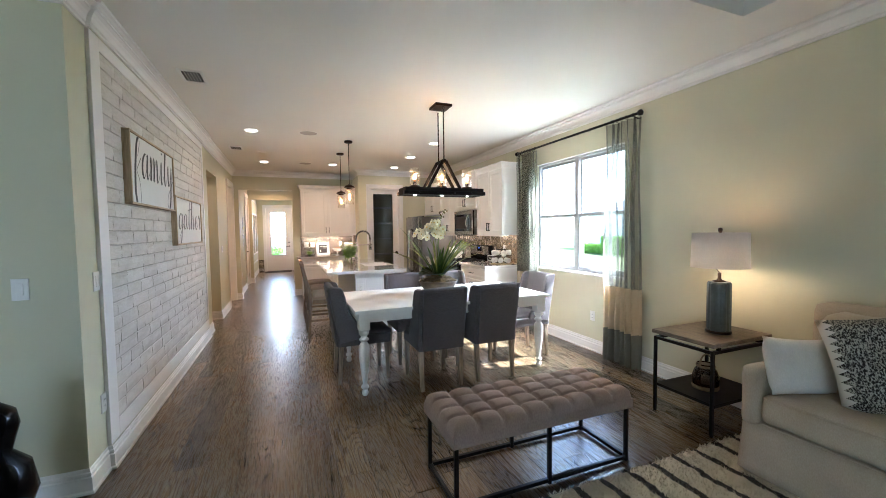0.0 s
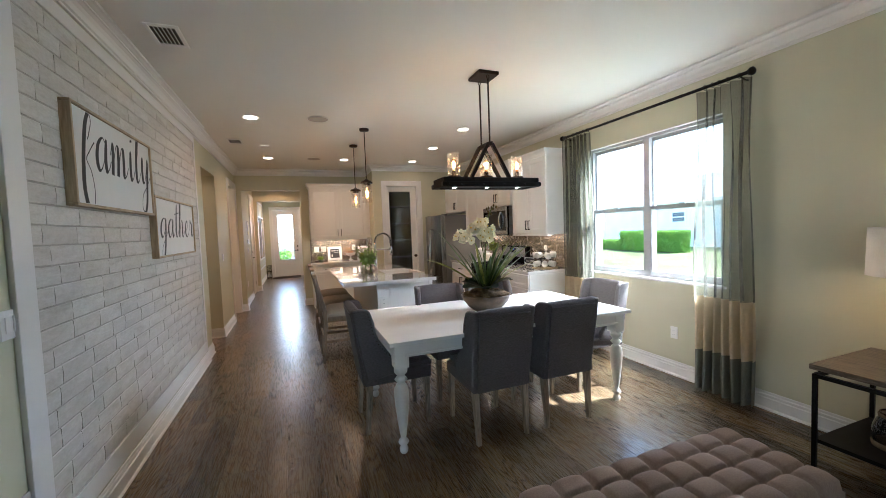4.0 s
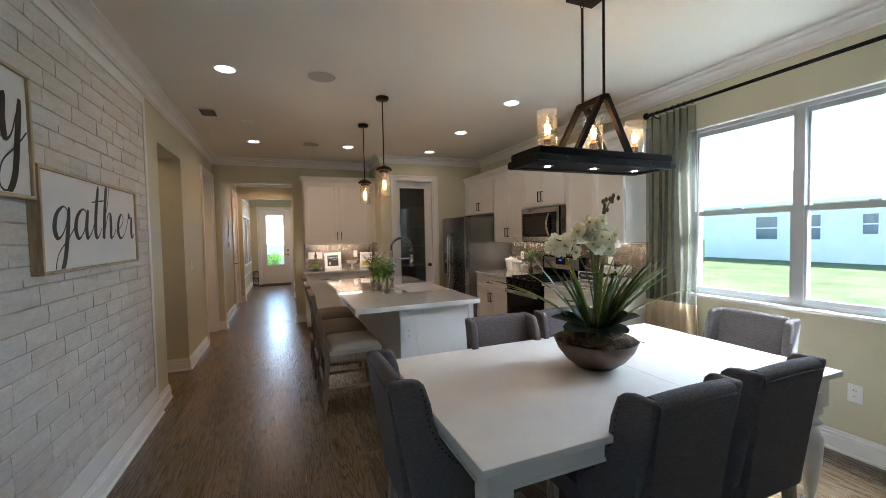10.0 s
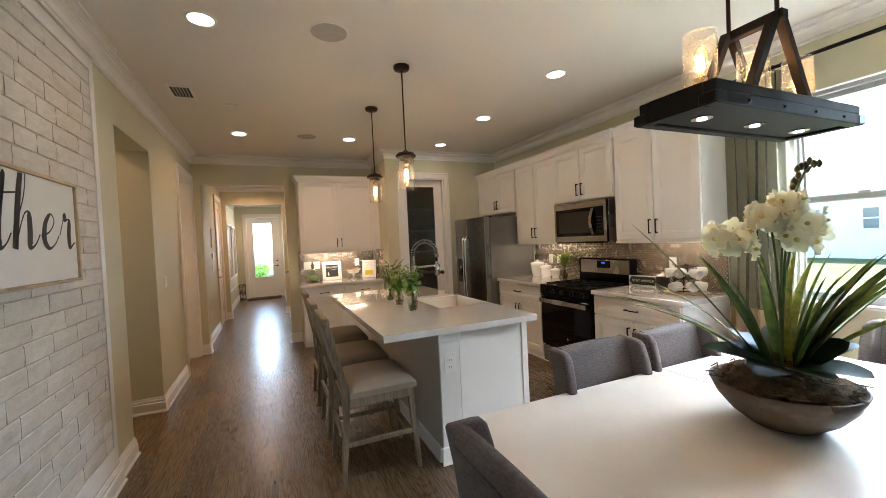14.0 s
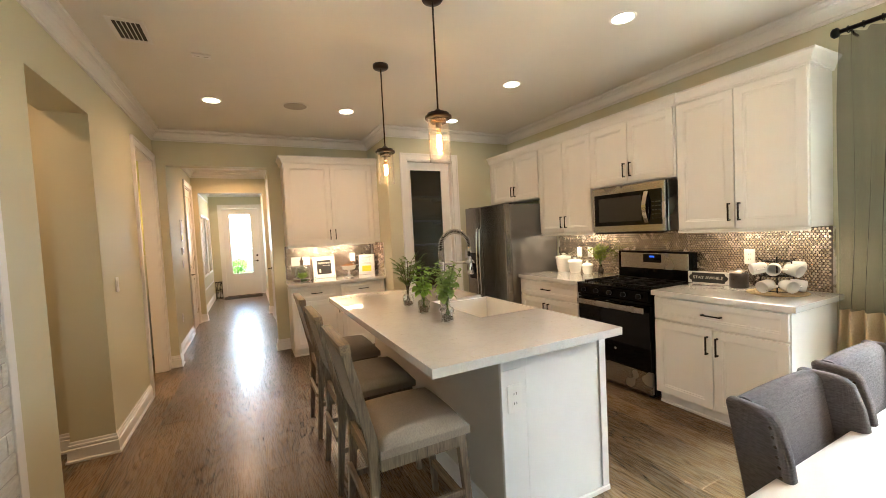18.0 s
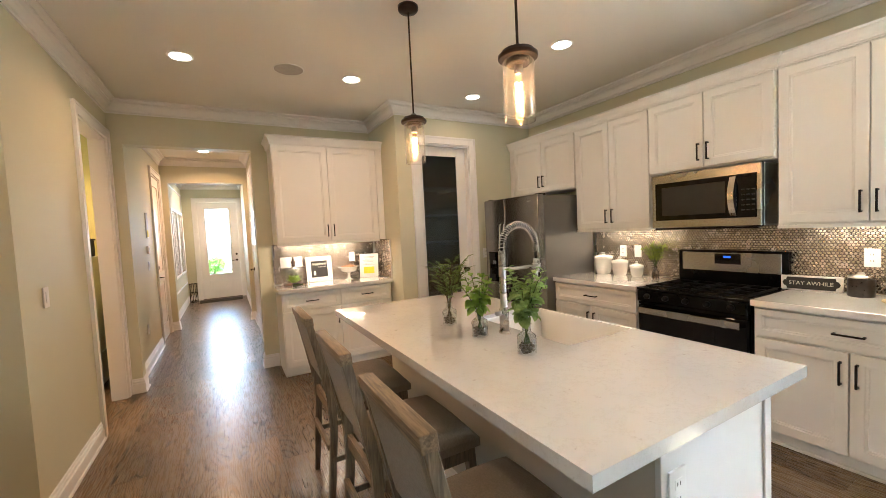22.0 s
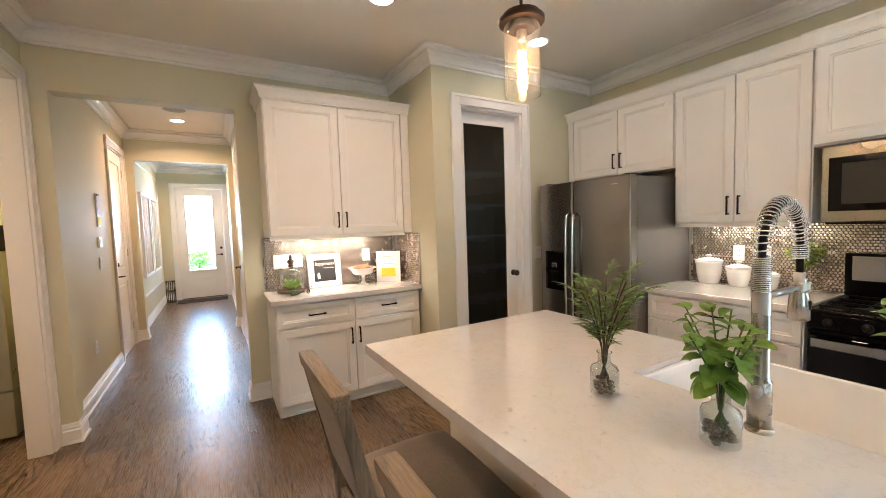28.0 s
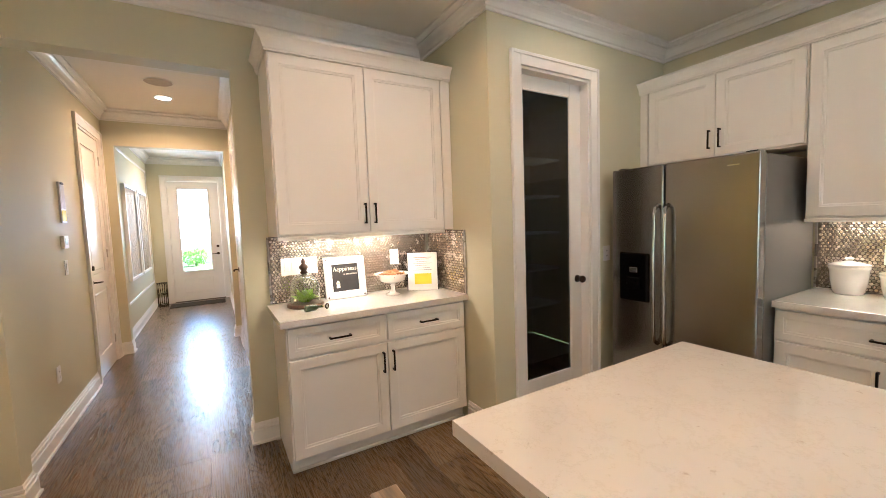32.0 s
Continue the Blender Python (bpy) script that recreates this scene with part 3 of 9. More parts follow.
TOP = 3.3
WIN = (3.815, 5.395, 0.915, 2.365)
SIDE = (7.305, 8.165, 0.0, 2.40)
LAUN = (9.322, 10.125, 0.0, 2.44)
ARCH = (-0.90, 0.20, 0.0, 2.41)
ARCH2 = (-0.87, 0.225, 0.0, 2.42)
HDOOR = (12.215, 13.02, 0.0, 2.44)
FDOOR = (-0.69, 0.205, 0.0, 2.40)
PDOOR = (1.805, 2.475, 0.0, 2.415)
wall("wall_east", "y", R, R + 0.20, -3.6, 9.49, 0, TOP, [WIN], M_WALL)
wall("wall_west", "y", L, L - 0.12, Y_NEAR, 7.10, 0, TOP, [], M_WALL)
wall("wall_side_hall_arch", "y", L, L - 0.25, 7.10, 8.36, 0, TOP, [SIDE], M_WALL)
wall("wall_laundry", "y", L, L - 0.12, 8.36, Y_ARCH + 0.14, 0, TOP, [LAUN], M_WALL)
wall("wall_living_north", "x", Y_NEAR, Y_NEAR + 0.12, -5.0, L - 0.12, 0, TOP, [], M_WALL)
wall("wall_kitchen_north", "x", Y_ARCH, Y_ARCH + 0.14, L, X_PSIDE + 0.12, 0, TOP, [ARCH], M_WALL)
wall("wall_pantry_side", "y", X_PSIDE, X_PSIDE + 0.12, Y_PANTRY, Y_ARCH, 0, TOP, [], M_WALL)
wall("wall_pantry_front", "x", Y_PANTRY, Y_PANTRY + 0.12, X_PSIDE + 0.12, R, 0, TOP, [PDOOR], M_WALL)
wall("wall_pantry_back", "x", 11.0, 11.1, X_PSIDE, R, 0, TOP, [], M_WALL)
wall("wall_pantry_east", "y", R, R + 0.12, 9.49, 11.0, 0, TOP, [], M_WALL)
wall("wall_pantry_west", "y", X_PSIDE + 0.12, X_PSIDE, Y_ARCH + 0.14, 11.0, 0, TOP, [], M_WALL)
wall("wall_hall_west", "y", HL, HL - 0.12, Y_ARCH + 0.14, Y_FRONT, 0, TOP, [HDOOR], M_WALL)
wall("wall_hall_east", "y", HR, HR + 0.12, Y_ARCH + 0.14, Y_FRONT, 0, TOP, [], M_WALL)
wall("wall_hall_arch", "x", Y_ARCH2, Y_ARCH2 + 0.12, HL, HR, 0, TOP, [ARCH2], M_WALL)
wall("wall_front", "x", Y_FRONT, Y_FRONT + 0.2, HL - 0.12, HR + 0.12, 0, TOP, [FDOOR], M_WALL)
# unseen opening, sized by the daylight the living room needs
UNSEEN_SLIDER = (-4.4, -1.2, 0.0, 2.4)
wall("wall_south", "x", -3.6, -3.8, -5.0, R + 0.2, 0, TOP, [UNSEEN_SLIDER], M_WALL)
wall("wall_living_west", "y", -5.0, -5.15, -3.8, Y_NEAR + 0.12, 0, TOP, [], M_WALL)
wall("wall_side_hall_south", "x", 7.10, 6.98, -3.2, L - 0.12, 0, TOP, [], M_WALL)
wall("wall_side_hall_north", "x", 8.36, 8.48, -3.2, L - 0.12, 0, TOP, [], M_WALL)
wall("wall_side_hall_end", "y", -3.2, -3.32, 6.98, 8.48, 0, TOP, [], M_WALL)
wall("wall_laundry_back", "y", -2.9, -3.0, 8.48, 12.0, 0, TOP, [], M_YELLOW, "yellow-green painted laundry wall")
wall("wall_laundry_south", "x", 8.60, 8.49, -2.9, L - 0.12, 0, TOP, [], M_YELLOW, "yellow-green painted laundry wall")
wall("wall_laundry_north", "x", 11.6, 11.7, -2.9, HL - 0.12, 0, TOP, [], M_YELLOW, "yellow-green painted laundry wall")
wall("wall_laundry_east", "y", HL - 0.125, HL - 0.16, Y_ARCH + 0.14, 11.6, 0, TOP, [], M_YELLOW, "yellow-green painted laundry wall")

# floor slab under the planks, and ceilings with the tray recess
solid("floor", slab(-5.0, R, -3.6, Y_FRONT + 0.2, -0.2, -0.004), M_MORTAR, "plank floor base", "floor", "structure")
bm = bmesh.new()
TX, TY, TX0, TY0 = 2.87, 2.35, -3.6, -2.4
box(bm, -5.15, R + 0.2, TY, Y_FRONT + 0.2, CEIL, CEIL + 0.12)
box(bm, TX, R + 0.2, TY0, TY, CEIL, CEIL + 0.12)
box(bm, -5.15, TX0, TY0, TY, CEIL, CEIL + 0.12)
box(bm, -5.15, R + 0.2, -3.8, TY0, CEIL, CEIL + 0.12)
box(bm, TX0 - 0.1, TX + 0.1, TY0 - 0.1, TY + 0.1, CEIL + 0.27, CEIL + 0.37)
for w in ((TX0 - 0.1, TX0, TY0 - 0.1, TY + 0.1), (TX, TX + 0.1, TY0 - 0.1, TY + 0.1), (TX0, TX, TY0 - 0.1, TY0), (TX0, TX, TY, TY + 0.1)):
    box(bm, *w, CEIL + 0.12, CEIL + 0.27)
solid("ceiling", bm, M_CEIL, "smooth off-white painted ceiling with tray recess", "ceiling", "structure")

CROWN = [(0, CEIL - 0.126), (0.013, CEIL - 0.126), (0.013, CEIL - 0.113), (0.008, CEIL - 0.111), (0.008, CEIL - 0.106), (0.019, CEIL - 0.101), (0.021, CEIL - 0.094),
         (0.028, CEIL - 0.074), (0.041, CEIL - 0.057), (0.058, CEIL - 0.047), (0.066, CEIL - 0.045), (0.066, CEIL - 0.034), (0.061, CEIL - 0.032), (0.061, CEIL - 0.028),
         (0.072, CEIL - 0.024), (0.084, CEIL - 0.020), (0.098, CEIL - 0.018), (0.100, CEIL - 0.003), (0, CEIL - 0.003)]
BASE = [(0, 0), (0.027, 0), (0.027, 0.012), (0.018, 0.02), (0.017, 0.090), (0.010, 0.096), (0.010, 0.101), (0.014, 0.105), (0.013, 0.116), (0.007, 0.121), (0.006, 0.134), (0.003, 0.140), (0, 0.140)]


def molding(name, path, prof, label, closed=False):
    bm = bmesh.new()
    sweep(bm, path, prof, closed)
    return solid(name, bm, M_TRIM, label, "molding", "structure")


CL = "white stepped crown molding at the ceiling"
molding("crown_molding", [(R, -3.6), (R, Y_PANTRY), (X_PSIDE, Y_PANTRY), (X_PSIDE, Y_ARCH), (L, Y_ARCH), (L, 6.932), (L + 0.024, 6.932), (L + 0.024, 3.645), (L, 3.645), (L, Y_NEAR), (-5.0, Y_NEAR)], CROWN, CL)
molding("crown_molding_hall", [(HR, Y_ARCH + 0.14), (HR, Y_ARCH2), (HL, Y_ARCH2), (HL, Y_ARCH + 0.14)], CROWN, CL, True)
molding("crown_molding_entry", [(HR, Y_ARCH2 + 0.12), (HR, Y_FRONT), (HL, Y_FRONT), (HL, Y_ARCH2 + 0.12)], CROWN, CL, True)
BL = "white stepped baseboard"
ya = Y_ARCH + 0.14
for i, path in enumerate([
        [(R, -3.6), (R, 5.78)],
        [(1.72, Y_PANTRY), (X_PSIDE, Y_PANTRY), (X_PSIDE, 9.68)],
        [(0.345, Y_ARCH), (ARCH[1], Y_ARCH), (ARCH[1], ya), (HR, ya), (HR, 11.62)],
        [(HR, 12.62), (HR, Y_ARCH2), (ARCH2[1], Y_ARCH2), (ARCH2[1], Y_ARCH2 + 0.12), (HR, Y_ARCH2 + 0.12), (HR, Y_FRONT), (FDOOR[1] + 0.085, Y_FRONT)],
        [(FDOOR[0] - 0.09, Y_FRONT), (HL, Y_FRONT), (HL, Y_ARCH2 + 0.12), (ARCH2[0], Y_ARCH2 + 0.12), (ARCH2[0], Y_ARCH2), (HL, Y_ARCH2), (HL, HDOOR[1] + 0.09)],
        [(HL, HDOOR[0] - 0.09), (HL, ya), (ARCH[0], ya), (ARCH[0], Y_ARCH), (L + 0.02, Y_ARCH)],
        [(L, LAUN[0] - 0.09), (L, SIDE[1]), (L - 0.25, SIDE[1]), (L - 0.25, 8.36), (-3.2, 8.36)],
        [(-3.2, 7.10), (L - 0.25, 7.10), (L - 0.25, SIDE[0]), (L, SIDE[0]), (L, 6.932), (L + 0.024, 6.932), (L + 0.024, 3.645), (L, 3.645), (L, Y_NEAR), (-5.0, Y_NEAR)]]):
    molding("baseboard", path, BASE, BL)


def casing(name, axis, plane, out, a, b, top, width=0.085, depth=0.018, jamb=0.12):
    """Door trim round an opening: two stiles, a head and the jamb lining. out: +1 or -1, the way it stands proud."""
    bm = bmesh.new()
    p0, p1 = sorted((plane + out * 0.0005, plane + out * depth))
    q0, q1 = sorted((plane + out * depth, plane + out * (depth + 0.008)))
    j0, j1 = sorted((plane + out * 0.002, plane - out * jamb))

    def put(u0, u1, v0, v1, z0, z1, bev=0.002):
        if axis == "y":
            box(bm, v0, v1, u0, u1, z0, z1, bev)
        else:
            box(bm, u0, u1, v0, v1, z0, z1, bev)
    for s, e in ((a - width, a), (b, b + width)):
        put(s, e, p0, p1, 0, top + width)
    put(a, b, p0, p1, top, top + width)
    for s, e in ((a - width, a - width + 0.022), (b + width - 0.022, b + width)):
        put(s, e, q0, q1, 0, top + width)
    put(a - width + 0.022, b + width - 0.022, q0, q1, top + width - 0.022, top + width)
    put(a, a + 0.018, j0, j1, 0, top - 0.018, 0.001)
    put(b - 0.018, b, j0, j1, 0, top - 0.018, 0.001)
    put(a, b, j0, j1, top - 0.018, top, 0.001)
    return solid(name, bm, M_TRIM, "white painted door casing", "door trim", "structure")


casing("trim_laundry", "y", L, 1, LAUN[0], LAUN[1], LAUN[3])
casing("trim_hall_door", "y", HL, 1, HDOOR[0], HDOOR[1], HDOOR[3])
casing("trim_front_door", "x", Y_FRONT, -1, FDOOR[0], FDOOR[1], FDOOR[3], jamb=0.2)
casing("trim_pantry", "x", Y_PANTRY, -1, PDOOR[0], PDOOR[1], PDOOR[3])


def panel_door_mesh(w, h, panels, t=0.04, bev=0.012):
    """A moulded door leaf in xz, centred at y = 0, with sunk fields on both faces."""
    bm = bmesh.new()
    xs = sorted({0.0, w, *[p[0] for p in panels], *[p[1] for p in panels]})
    zs = sorted({0.0, h, *[p[2] for p in panels], *[p[3] for p in panels]})
    for x0, x1 in zip(xs, xs[1:]):
        for z0, z1 in zip(zs, zs[1:]):
            inside = any(p[0] <= x0 and x1 <= p[1] and p[2] <= z0 and z1 <= p[3] for p in panels)
            if inside:
                box(bm, x0, x1, -t / 2 + bev, t / 2 - bev, z0, z1)
                box(bm, x0 + 0.035, x1 - 0.035, -t / 2 + 0.003, t / 2 - 0.003, z0 + 0.035, z1 - 0.035, 0.008)
            else:
                box(bm, x0, x1, -t / 2, t / 2, z0, z1)
    return bm


def lever(parent, x, z, y, way):
    part("lever_handle", bar([(x, y - 0.01, z), (x, y - 0.05, z), (x + way * 0.02, y - 0.056, z), (x + way * 0.11, y - 0.056, z - 0.006)], 0.008), M_BRONZE, parent, "dark bronze lever handle", True)
    bm = turned([(0.026, 0), (0.026, 0.006), (0.02, 0.01)], 16)
    moved(bm, Matrix.Translation((x, y, z)) @ Matrix.Rotation(radians(90), 4, "X"))
    part("rose", bm, M_BRONZE, parent)


# closed hall door in the west wall
d = thing("door_hall", "white two-panel interior door, closed, bronze lever", "door", loc=(HL - 0.03, HDOOR[0] + 0.02, 0.006), rz=90)
d["kind"] = "structure"
part("leaf", panel_door_mesh(0.763, 2.41, [(0.12, 0.643, 0.22, 0.86), (0.12, 0.643, 1.02, 2.28)]), M_DOORW, d)
lever(d, 0.07, 0.95, -0.02, 1)
part("deadbolt", bar([(0.07, -0.02, 1.09), (0.07, -0.045, 1.09)], 0.022, 14), M_BRONZE, d)
for hz in (0.25, 1.2, 2.2):
    part("hinge", slab(0.758, 0.775, -0.03, -0.015, hz - 0.045, hz + 0.045), M_NICKEL, d)
dd = thing("door_hall_east", "white interior door, closed", "door", loc=(HR - 0.008, 12.52, 0.006), rz=-90)
dd["kind"] = "structure"
part("leaf", panel_door_mesh(0.80, 2.41, [(0.12, 0.68, 0.22, 0.86), (0.12, 0.68, 1.02, 2.28)], 0.012, 0.003), M_DOORW, dd)
lever(dd, 0.07, 0.95, -0.006, 1)
bm = bmesh.new()
for s, e in ((11.63, 11.715), (12.525, 12.61)):
    box(bm, HR - 0.02, HR - 0.0005, s, e, 0, 2.51, 0.002)
box(bm, HR - 0.02, HR - 0.0005, 11.715, 12.525, 2.425, 2.51, 0.002)
solid("trim_hall_east_door", bm, M_TRIM, "white painted door casing", "door trim", "structure")

# ---- kitchen: cabinets ----
def shaker(bm, x0, x1, z0, z1, y=-0.02, rail=0.058, t=0.02):
    """A door or drawer front in one piece: a raised frame, a small step and a sunk field."""
    e = 0.0025
    rings = [(0, y + t), (0, y + e), (e, y), (rail - 0.002, y), (rail, y + 0.004), (rail + 0.011, y + 0.0055), (rail + 0.013, y + 0.0105)]
    loops = []
    for d, yy in rings:
        loops.append([bm.verts.new(p) for p in ((x0 + d, yy, z0 + d), (x1 - d, yy, z0 + d), (x1 - d, yy, z1 - d), (x0 + d, yy, z1 - d))])
    bm.faces.new(loops[0][::-1])
    for a, b in zip(loops, loops[1:]):
        for i in range(4):
            bm.faces.new((a[i], a[(i + 1) % 4], b[(i + 1) % 4], b[i]))
    bm.faces.new(loops[-1])


def pull(parent, x, z, y, upright=True, length=0.13):
    """Square black bar pull on two posts."""
    bm = bmesh.new()
    h = length / 2
    if upright:
        box(bm, x - 0.005, x + 0.005, y - 0.032, y - 0.022, z - h, z + h, 0.0015)
        for s in (-1, 1):
            box(bm, x - 0.005, x + 0.005, y - 0.023, y + 0.001, z + s * (h - 0.006) - 0.005, z + s * (h - 0.006) + 0.005)
    else:
        box(bm, x - h, x + h, y - 0.032, y - 0.022, z - 0.005, z + 0.005, 0.0015)
        for s in (-1, 1):
            box(bm, x + s * (h - 0.006) - 0.005, x + s * (h - 0.006) + 0.005, y - 0.023, y + 0.001, z - 0.005, z + 0.005)
    return part("handle", bm, M_BLACK, parent, "matt black bar pull")


def front(parent, name, x0, x1, z0, z1, handle, rail=0.058):
    bm = bmesh.new()
    shaker(bm, x0, x1, z0, z1, rail=rail)
    ob = part(name, bm, M_CAB, parent)
    if handle == "left":
        pull(ob, x0 + 0.03, z0 + 0.115 if z0 > 1 else z1 - 0.115, -0.02)
    elif handle == "right":
        pull(ob, x1 - 0.03, z0 + 0.115 if z0 > 1 else z1 - 0.115, -0.02)
    elif handle == "mid":
        pull(ob, (x0 + x1) / 2, (z0 + z1) / 2, -0.02, False)
    return ob


CABL = "off-white painted shaker cabinet with black bar pulls"


def base_cabinet(w, depth, drawers, loc, rz, label=CABL):
    c = thing("base_cabinet", label, "cabinet", "kitchen base cabinets", loc, rz)
    bm = bmesh.new()
    box(bm, 0, w, 0, depth, 0.095, 0.873, 0.001)
    part("body", bm, M_CAB, c)
    part("plinth", slab(0.0, w, 0.05, depth, 0, 0.095), M_CAB, c)
    part("shoe_molding", slab(0.0, w, 0.036, 0.05, 0, 0.02, bevel=0.004), M_CAB, c)
    n = drawers
    for i in range(n):
        a, b = w * i / n + 0.008, w * (i + 1) / n - 0.008
        front(c, "drawer", a, b, 0.695, 0.862, "mid", 0.04)
    front(c, "door", 0.008, w / 2 - 0.003, 0.105, 0.68, "right")
    front(c, "door", w / 2 + 0.003, w - 0.008, 0.105, 0.68, "left")
    return c


def wall_cabinet(w, depth, z0, z1, loc, rz, crown=True, light=True):
    c = thing("wall_cabinet", "off-white painted shaker wall cabinet with two doors and black pulls", "cabinet", "kitchen wall cabinets", loc, rz)
    part("body", slab(0, w, 0, depth, z0, z1, bevel=0.001), M_CAB, c)
    front(c, "door", 0.008, w / 2 - 0.003, z0 + 0.012, z1 - 0.012, "right")
    front(c, "door", w / 2 + 0.003, w - 0.008, z0 + 0.012, z1 - 0.012, "left")
    if light:
        part("light_rail", slab(0.0, w, -0.02, -0.002, z0 - 0.022, z0 - 0.0005, bevel=0.003), M_CAB, c)
    return c


def cab_crown(path, z, name="trim_cabinet_crown"):
    bm = bmesh.new()
    sweep(bm, path, [(0, z - 0.008), (0.010, z - 0.008), (0.010, z + 0.002), (0.015, z + 0.004), (0.018, z + 0.022), (0.026, z + 0.042), (0.037, z + 0.058), (0.046, z + 0.066), (0.047, z + 0.080), (0, z + 0.080)])
    return solid(name, bm, M_CAB, "off-white crown strip along the cabinet tops", "cabinet trim", "structure")


XB, XU = 2.80, 3.11                       # fronts of the base and wall cabinets
Z0, Z1, Z1R = 1.372, 2.415, 2.39
base_cabinet(0.875, R - XB, 1, (XB, 6.657, 0), -90)
base_cabinet(0.903, R - XB, 1, (XB, 8.357, 0), -90)
wall_cabinet(0.844, R - XU, Z0, Z1R, (XU, 6.643, 0), -90)
wall_cabinet(0.873, R - XU + 0.02, 1.815, Z1R, (XU - 0.02, 7.519, 0), -90, light=False)
wall_cabinet(0.805, R - XU, Z0, Z1R, (XU, 8.328, 0), -90)
wall_cabinet(0.972, R - XU, 1.81, Z1R, (XU, 9.303, 0), -90, light=False)
solid("cabinet_filler", slab(XU - 0.015, R - 0.002, 9.308, 9.367, 1.80, Z1R), M_CAB, "off-white filler strip beside the wall cabinet", "cabinet trim")
cab_crown([(XU - 0.02, 9.368), (XU - 0.02, 7.521), (XU - 0.04, 7.521), (XU - 0.04, 6.645), (XU - 0.02, 6.645), (XU - 0.02, 5.797), (R - 0.002, 5.797)][::-1], Z1R)

# buffet beside the pantry
XD, WD = 0.35, 1.185
base_cabinet(WD, Y_ARCH - 9.70, 2, (XD, 9.70, 0), 0)
wall_cabinet(1.115, Y_ARCH - 9.83, Z0, Z1, (0.358, 9.83, 0), 0)
solid("cabinet_filler", slab(1.4745, X_PSIDE - 0.002, 9.818, Y_ARCH - 0.002, Z0, Z1, bevel=0.001), M_CAB, "off-white filler strip beside the wall cabinet", "cabinet trim")
cab_crown([(0.356, Y_ARCH - 0.002), (0.356, 9.81), (X_PSIDE - 0.004, 9.81)][::-1], Z1)


def worktop(name, x0, x1, y0, y1, label):
    return solid(name, slab(x0, x1, y0, y1, 0.877, 0.915, bevel=0.003, seg=2), M_QUARTZ, label, "countertop")


WTL = "polished white quartz countertop"
worktop("countertop", XB - 0.04, R - 0.003, 5.745, 6.664, WTL)
worktop("countertop", XB - 0.04, R - 0.003, 7.446, 8.36, WTL)
worktop("countertop", XD - 0.03, X_PSIDE - 0.003, 9.655, Y_ARCH - 0.003, WTL)


def penny_wall(name, width, height, seed):
    """Sheet of round metal tiles on grout, in local xz facing -y."""
    rng = random.Random(seed)
    p = 0.0212
    verts, faces = [], []
    rows = int(height / (p * 0.866))
    seg = 8
    for j in range(rows):
        z = p * 0.5 + j * p * 0.866
        for i in range(int(width / p)):
            x = p * 0.5 + i * p + (p * 0.5 if j % 2 else 0)
            if x > width - p * 0.45 or z > height - p * 0.4:
                continue
            tx, tz = rng.uniform(-0.0007, 0.0007), rng.uniform(-0.0007, 0.0007)
            k = len(verts)
            for rad, d in ((0.0097, 0.0), (0.0092, 0.0021), (0.0066, 0.0027)):
                for a in range(seg):
                    u = math.cos(2 * math.pi * a / seg)
                    w = math.sin(2 * math.pi * a / seg)
                    dd = d + (u * tx + w * tz if d else 0)
                    verts.append((x + rad * u, -dd, z + rad * w))
            for r0 in (0, seg):
                for a in range(seg):
                    b = (a + 1) % seg
                    faces.append((k + r0 + a, k + r0 + b, k + r0 + seg + b, k + r0 + seg + a))
            faces.append(tuple(k + 2 * seg + a for a in range(seg)))
    me = bpy.data.meshes.new(name)
    me.from_pydata(verts, [], faces)
    me.materials.append(M_PENNY)
    return me


def backsplash(width, height, loc, rz, seed):
    t = thing("backsplash", "copper-silver metal penny-round tile backsplash", "backsplash", loc=loc, rz=rz)
    t["kind"] = "structure"
    part("grout_bed", slab(0, width, -0.004, 0.0, 0, height), M_GROUT, t)
    ob = new("penny_tiles", penny_wall("penny_tiles", width - 0.01, height - 0.004, seed))
    ob.parent = t
    ob.location = (0.004, -0.004, 0.002)
    ob["kind"] = "stuff"
    bm = bmesh.new()
    box(bm, -0.012, 0.0, -0.01, 0.0, 0, height)
    box(bm, width, width + 0.012, -0.01, 0.0, 0, height)
    part("edge_trim", bm, M_NICKEL, t)
    return t


backsplash(2.555, 0.448, (R - 0.003, 8.352, 0.918), -90, 3)
backsplash(WD - 0.016, 0.448, (XD + 0.002, Y_ARCH - 0.003, 0.918), 0, 4)
backsplash(0.53, 0.448, (X_PSIDE - 0.003, 10.205, 0.918), -90, 5)

# lamps under the wall cabinets
for y0, y1 in ((5.86, 6.58), (7.57, 8.29)):
    strip = thing("under_cabinet_light", "thin warm LED strip under the wall cabinet", "light strip", "under-cabinet lights", (3.22, (y0 + y1) / 2, Z0 - 0.001))
    part("housing", slab(-0.02, 0.02, -(y1 - y0) / 2, (y1 - y0) / 2, -0.014, 0, bevel=0.002), M_PLASTIC, strip)
    part("diffuser", slab(-0.012, 0.012, -(y1 - y0) / 2 + 0.02, (y1 - y0) / 2 - 0.02, -0.017, -0.0142), M_LED, strip)
    strip_lamp(3.22, (y0 + y1) / 2, Z0 - 0.02, 3.2, 0.03, y1 - y0)
strip = thing("under_cabinet_light", "thin warm LED strip under the wall cabinet", "light strip", "under-cabinet lights", (0.90, 10.02, Z0 - 0.001))
part("housing", slab(-0.42, 0.42, -0.02, 0.02, -0.014, 0, bevel=0.002), M_PLASTIC, strip)
part("diffuser", slab(-0.40, 0.40, -0.012, 0.012, -0.017, -0.0142), M_LED, strip)
strip_lamp(0.90, 10.02, Z0 - 0.02, 12.0, 0.8, 0.03)

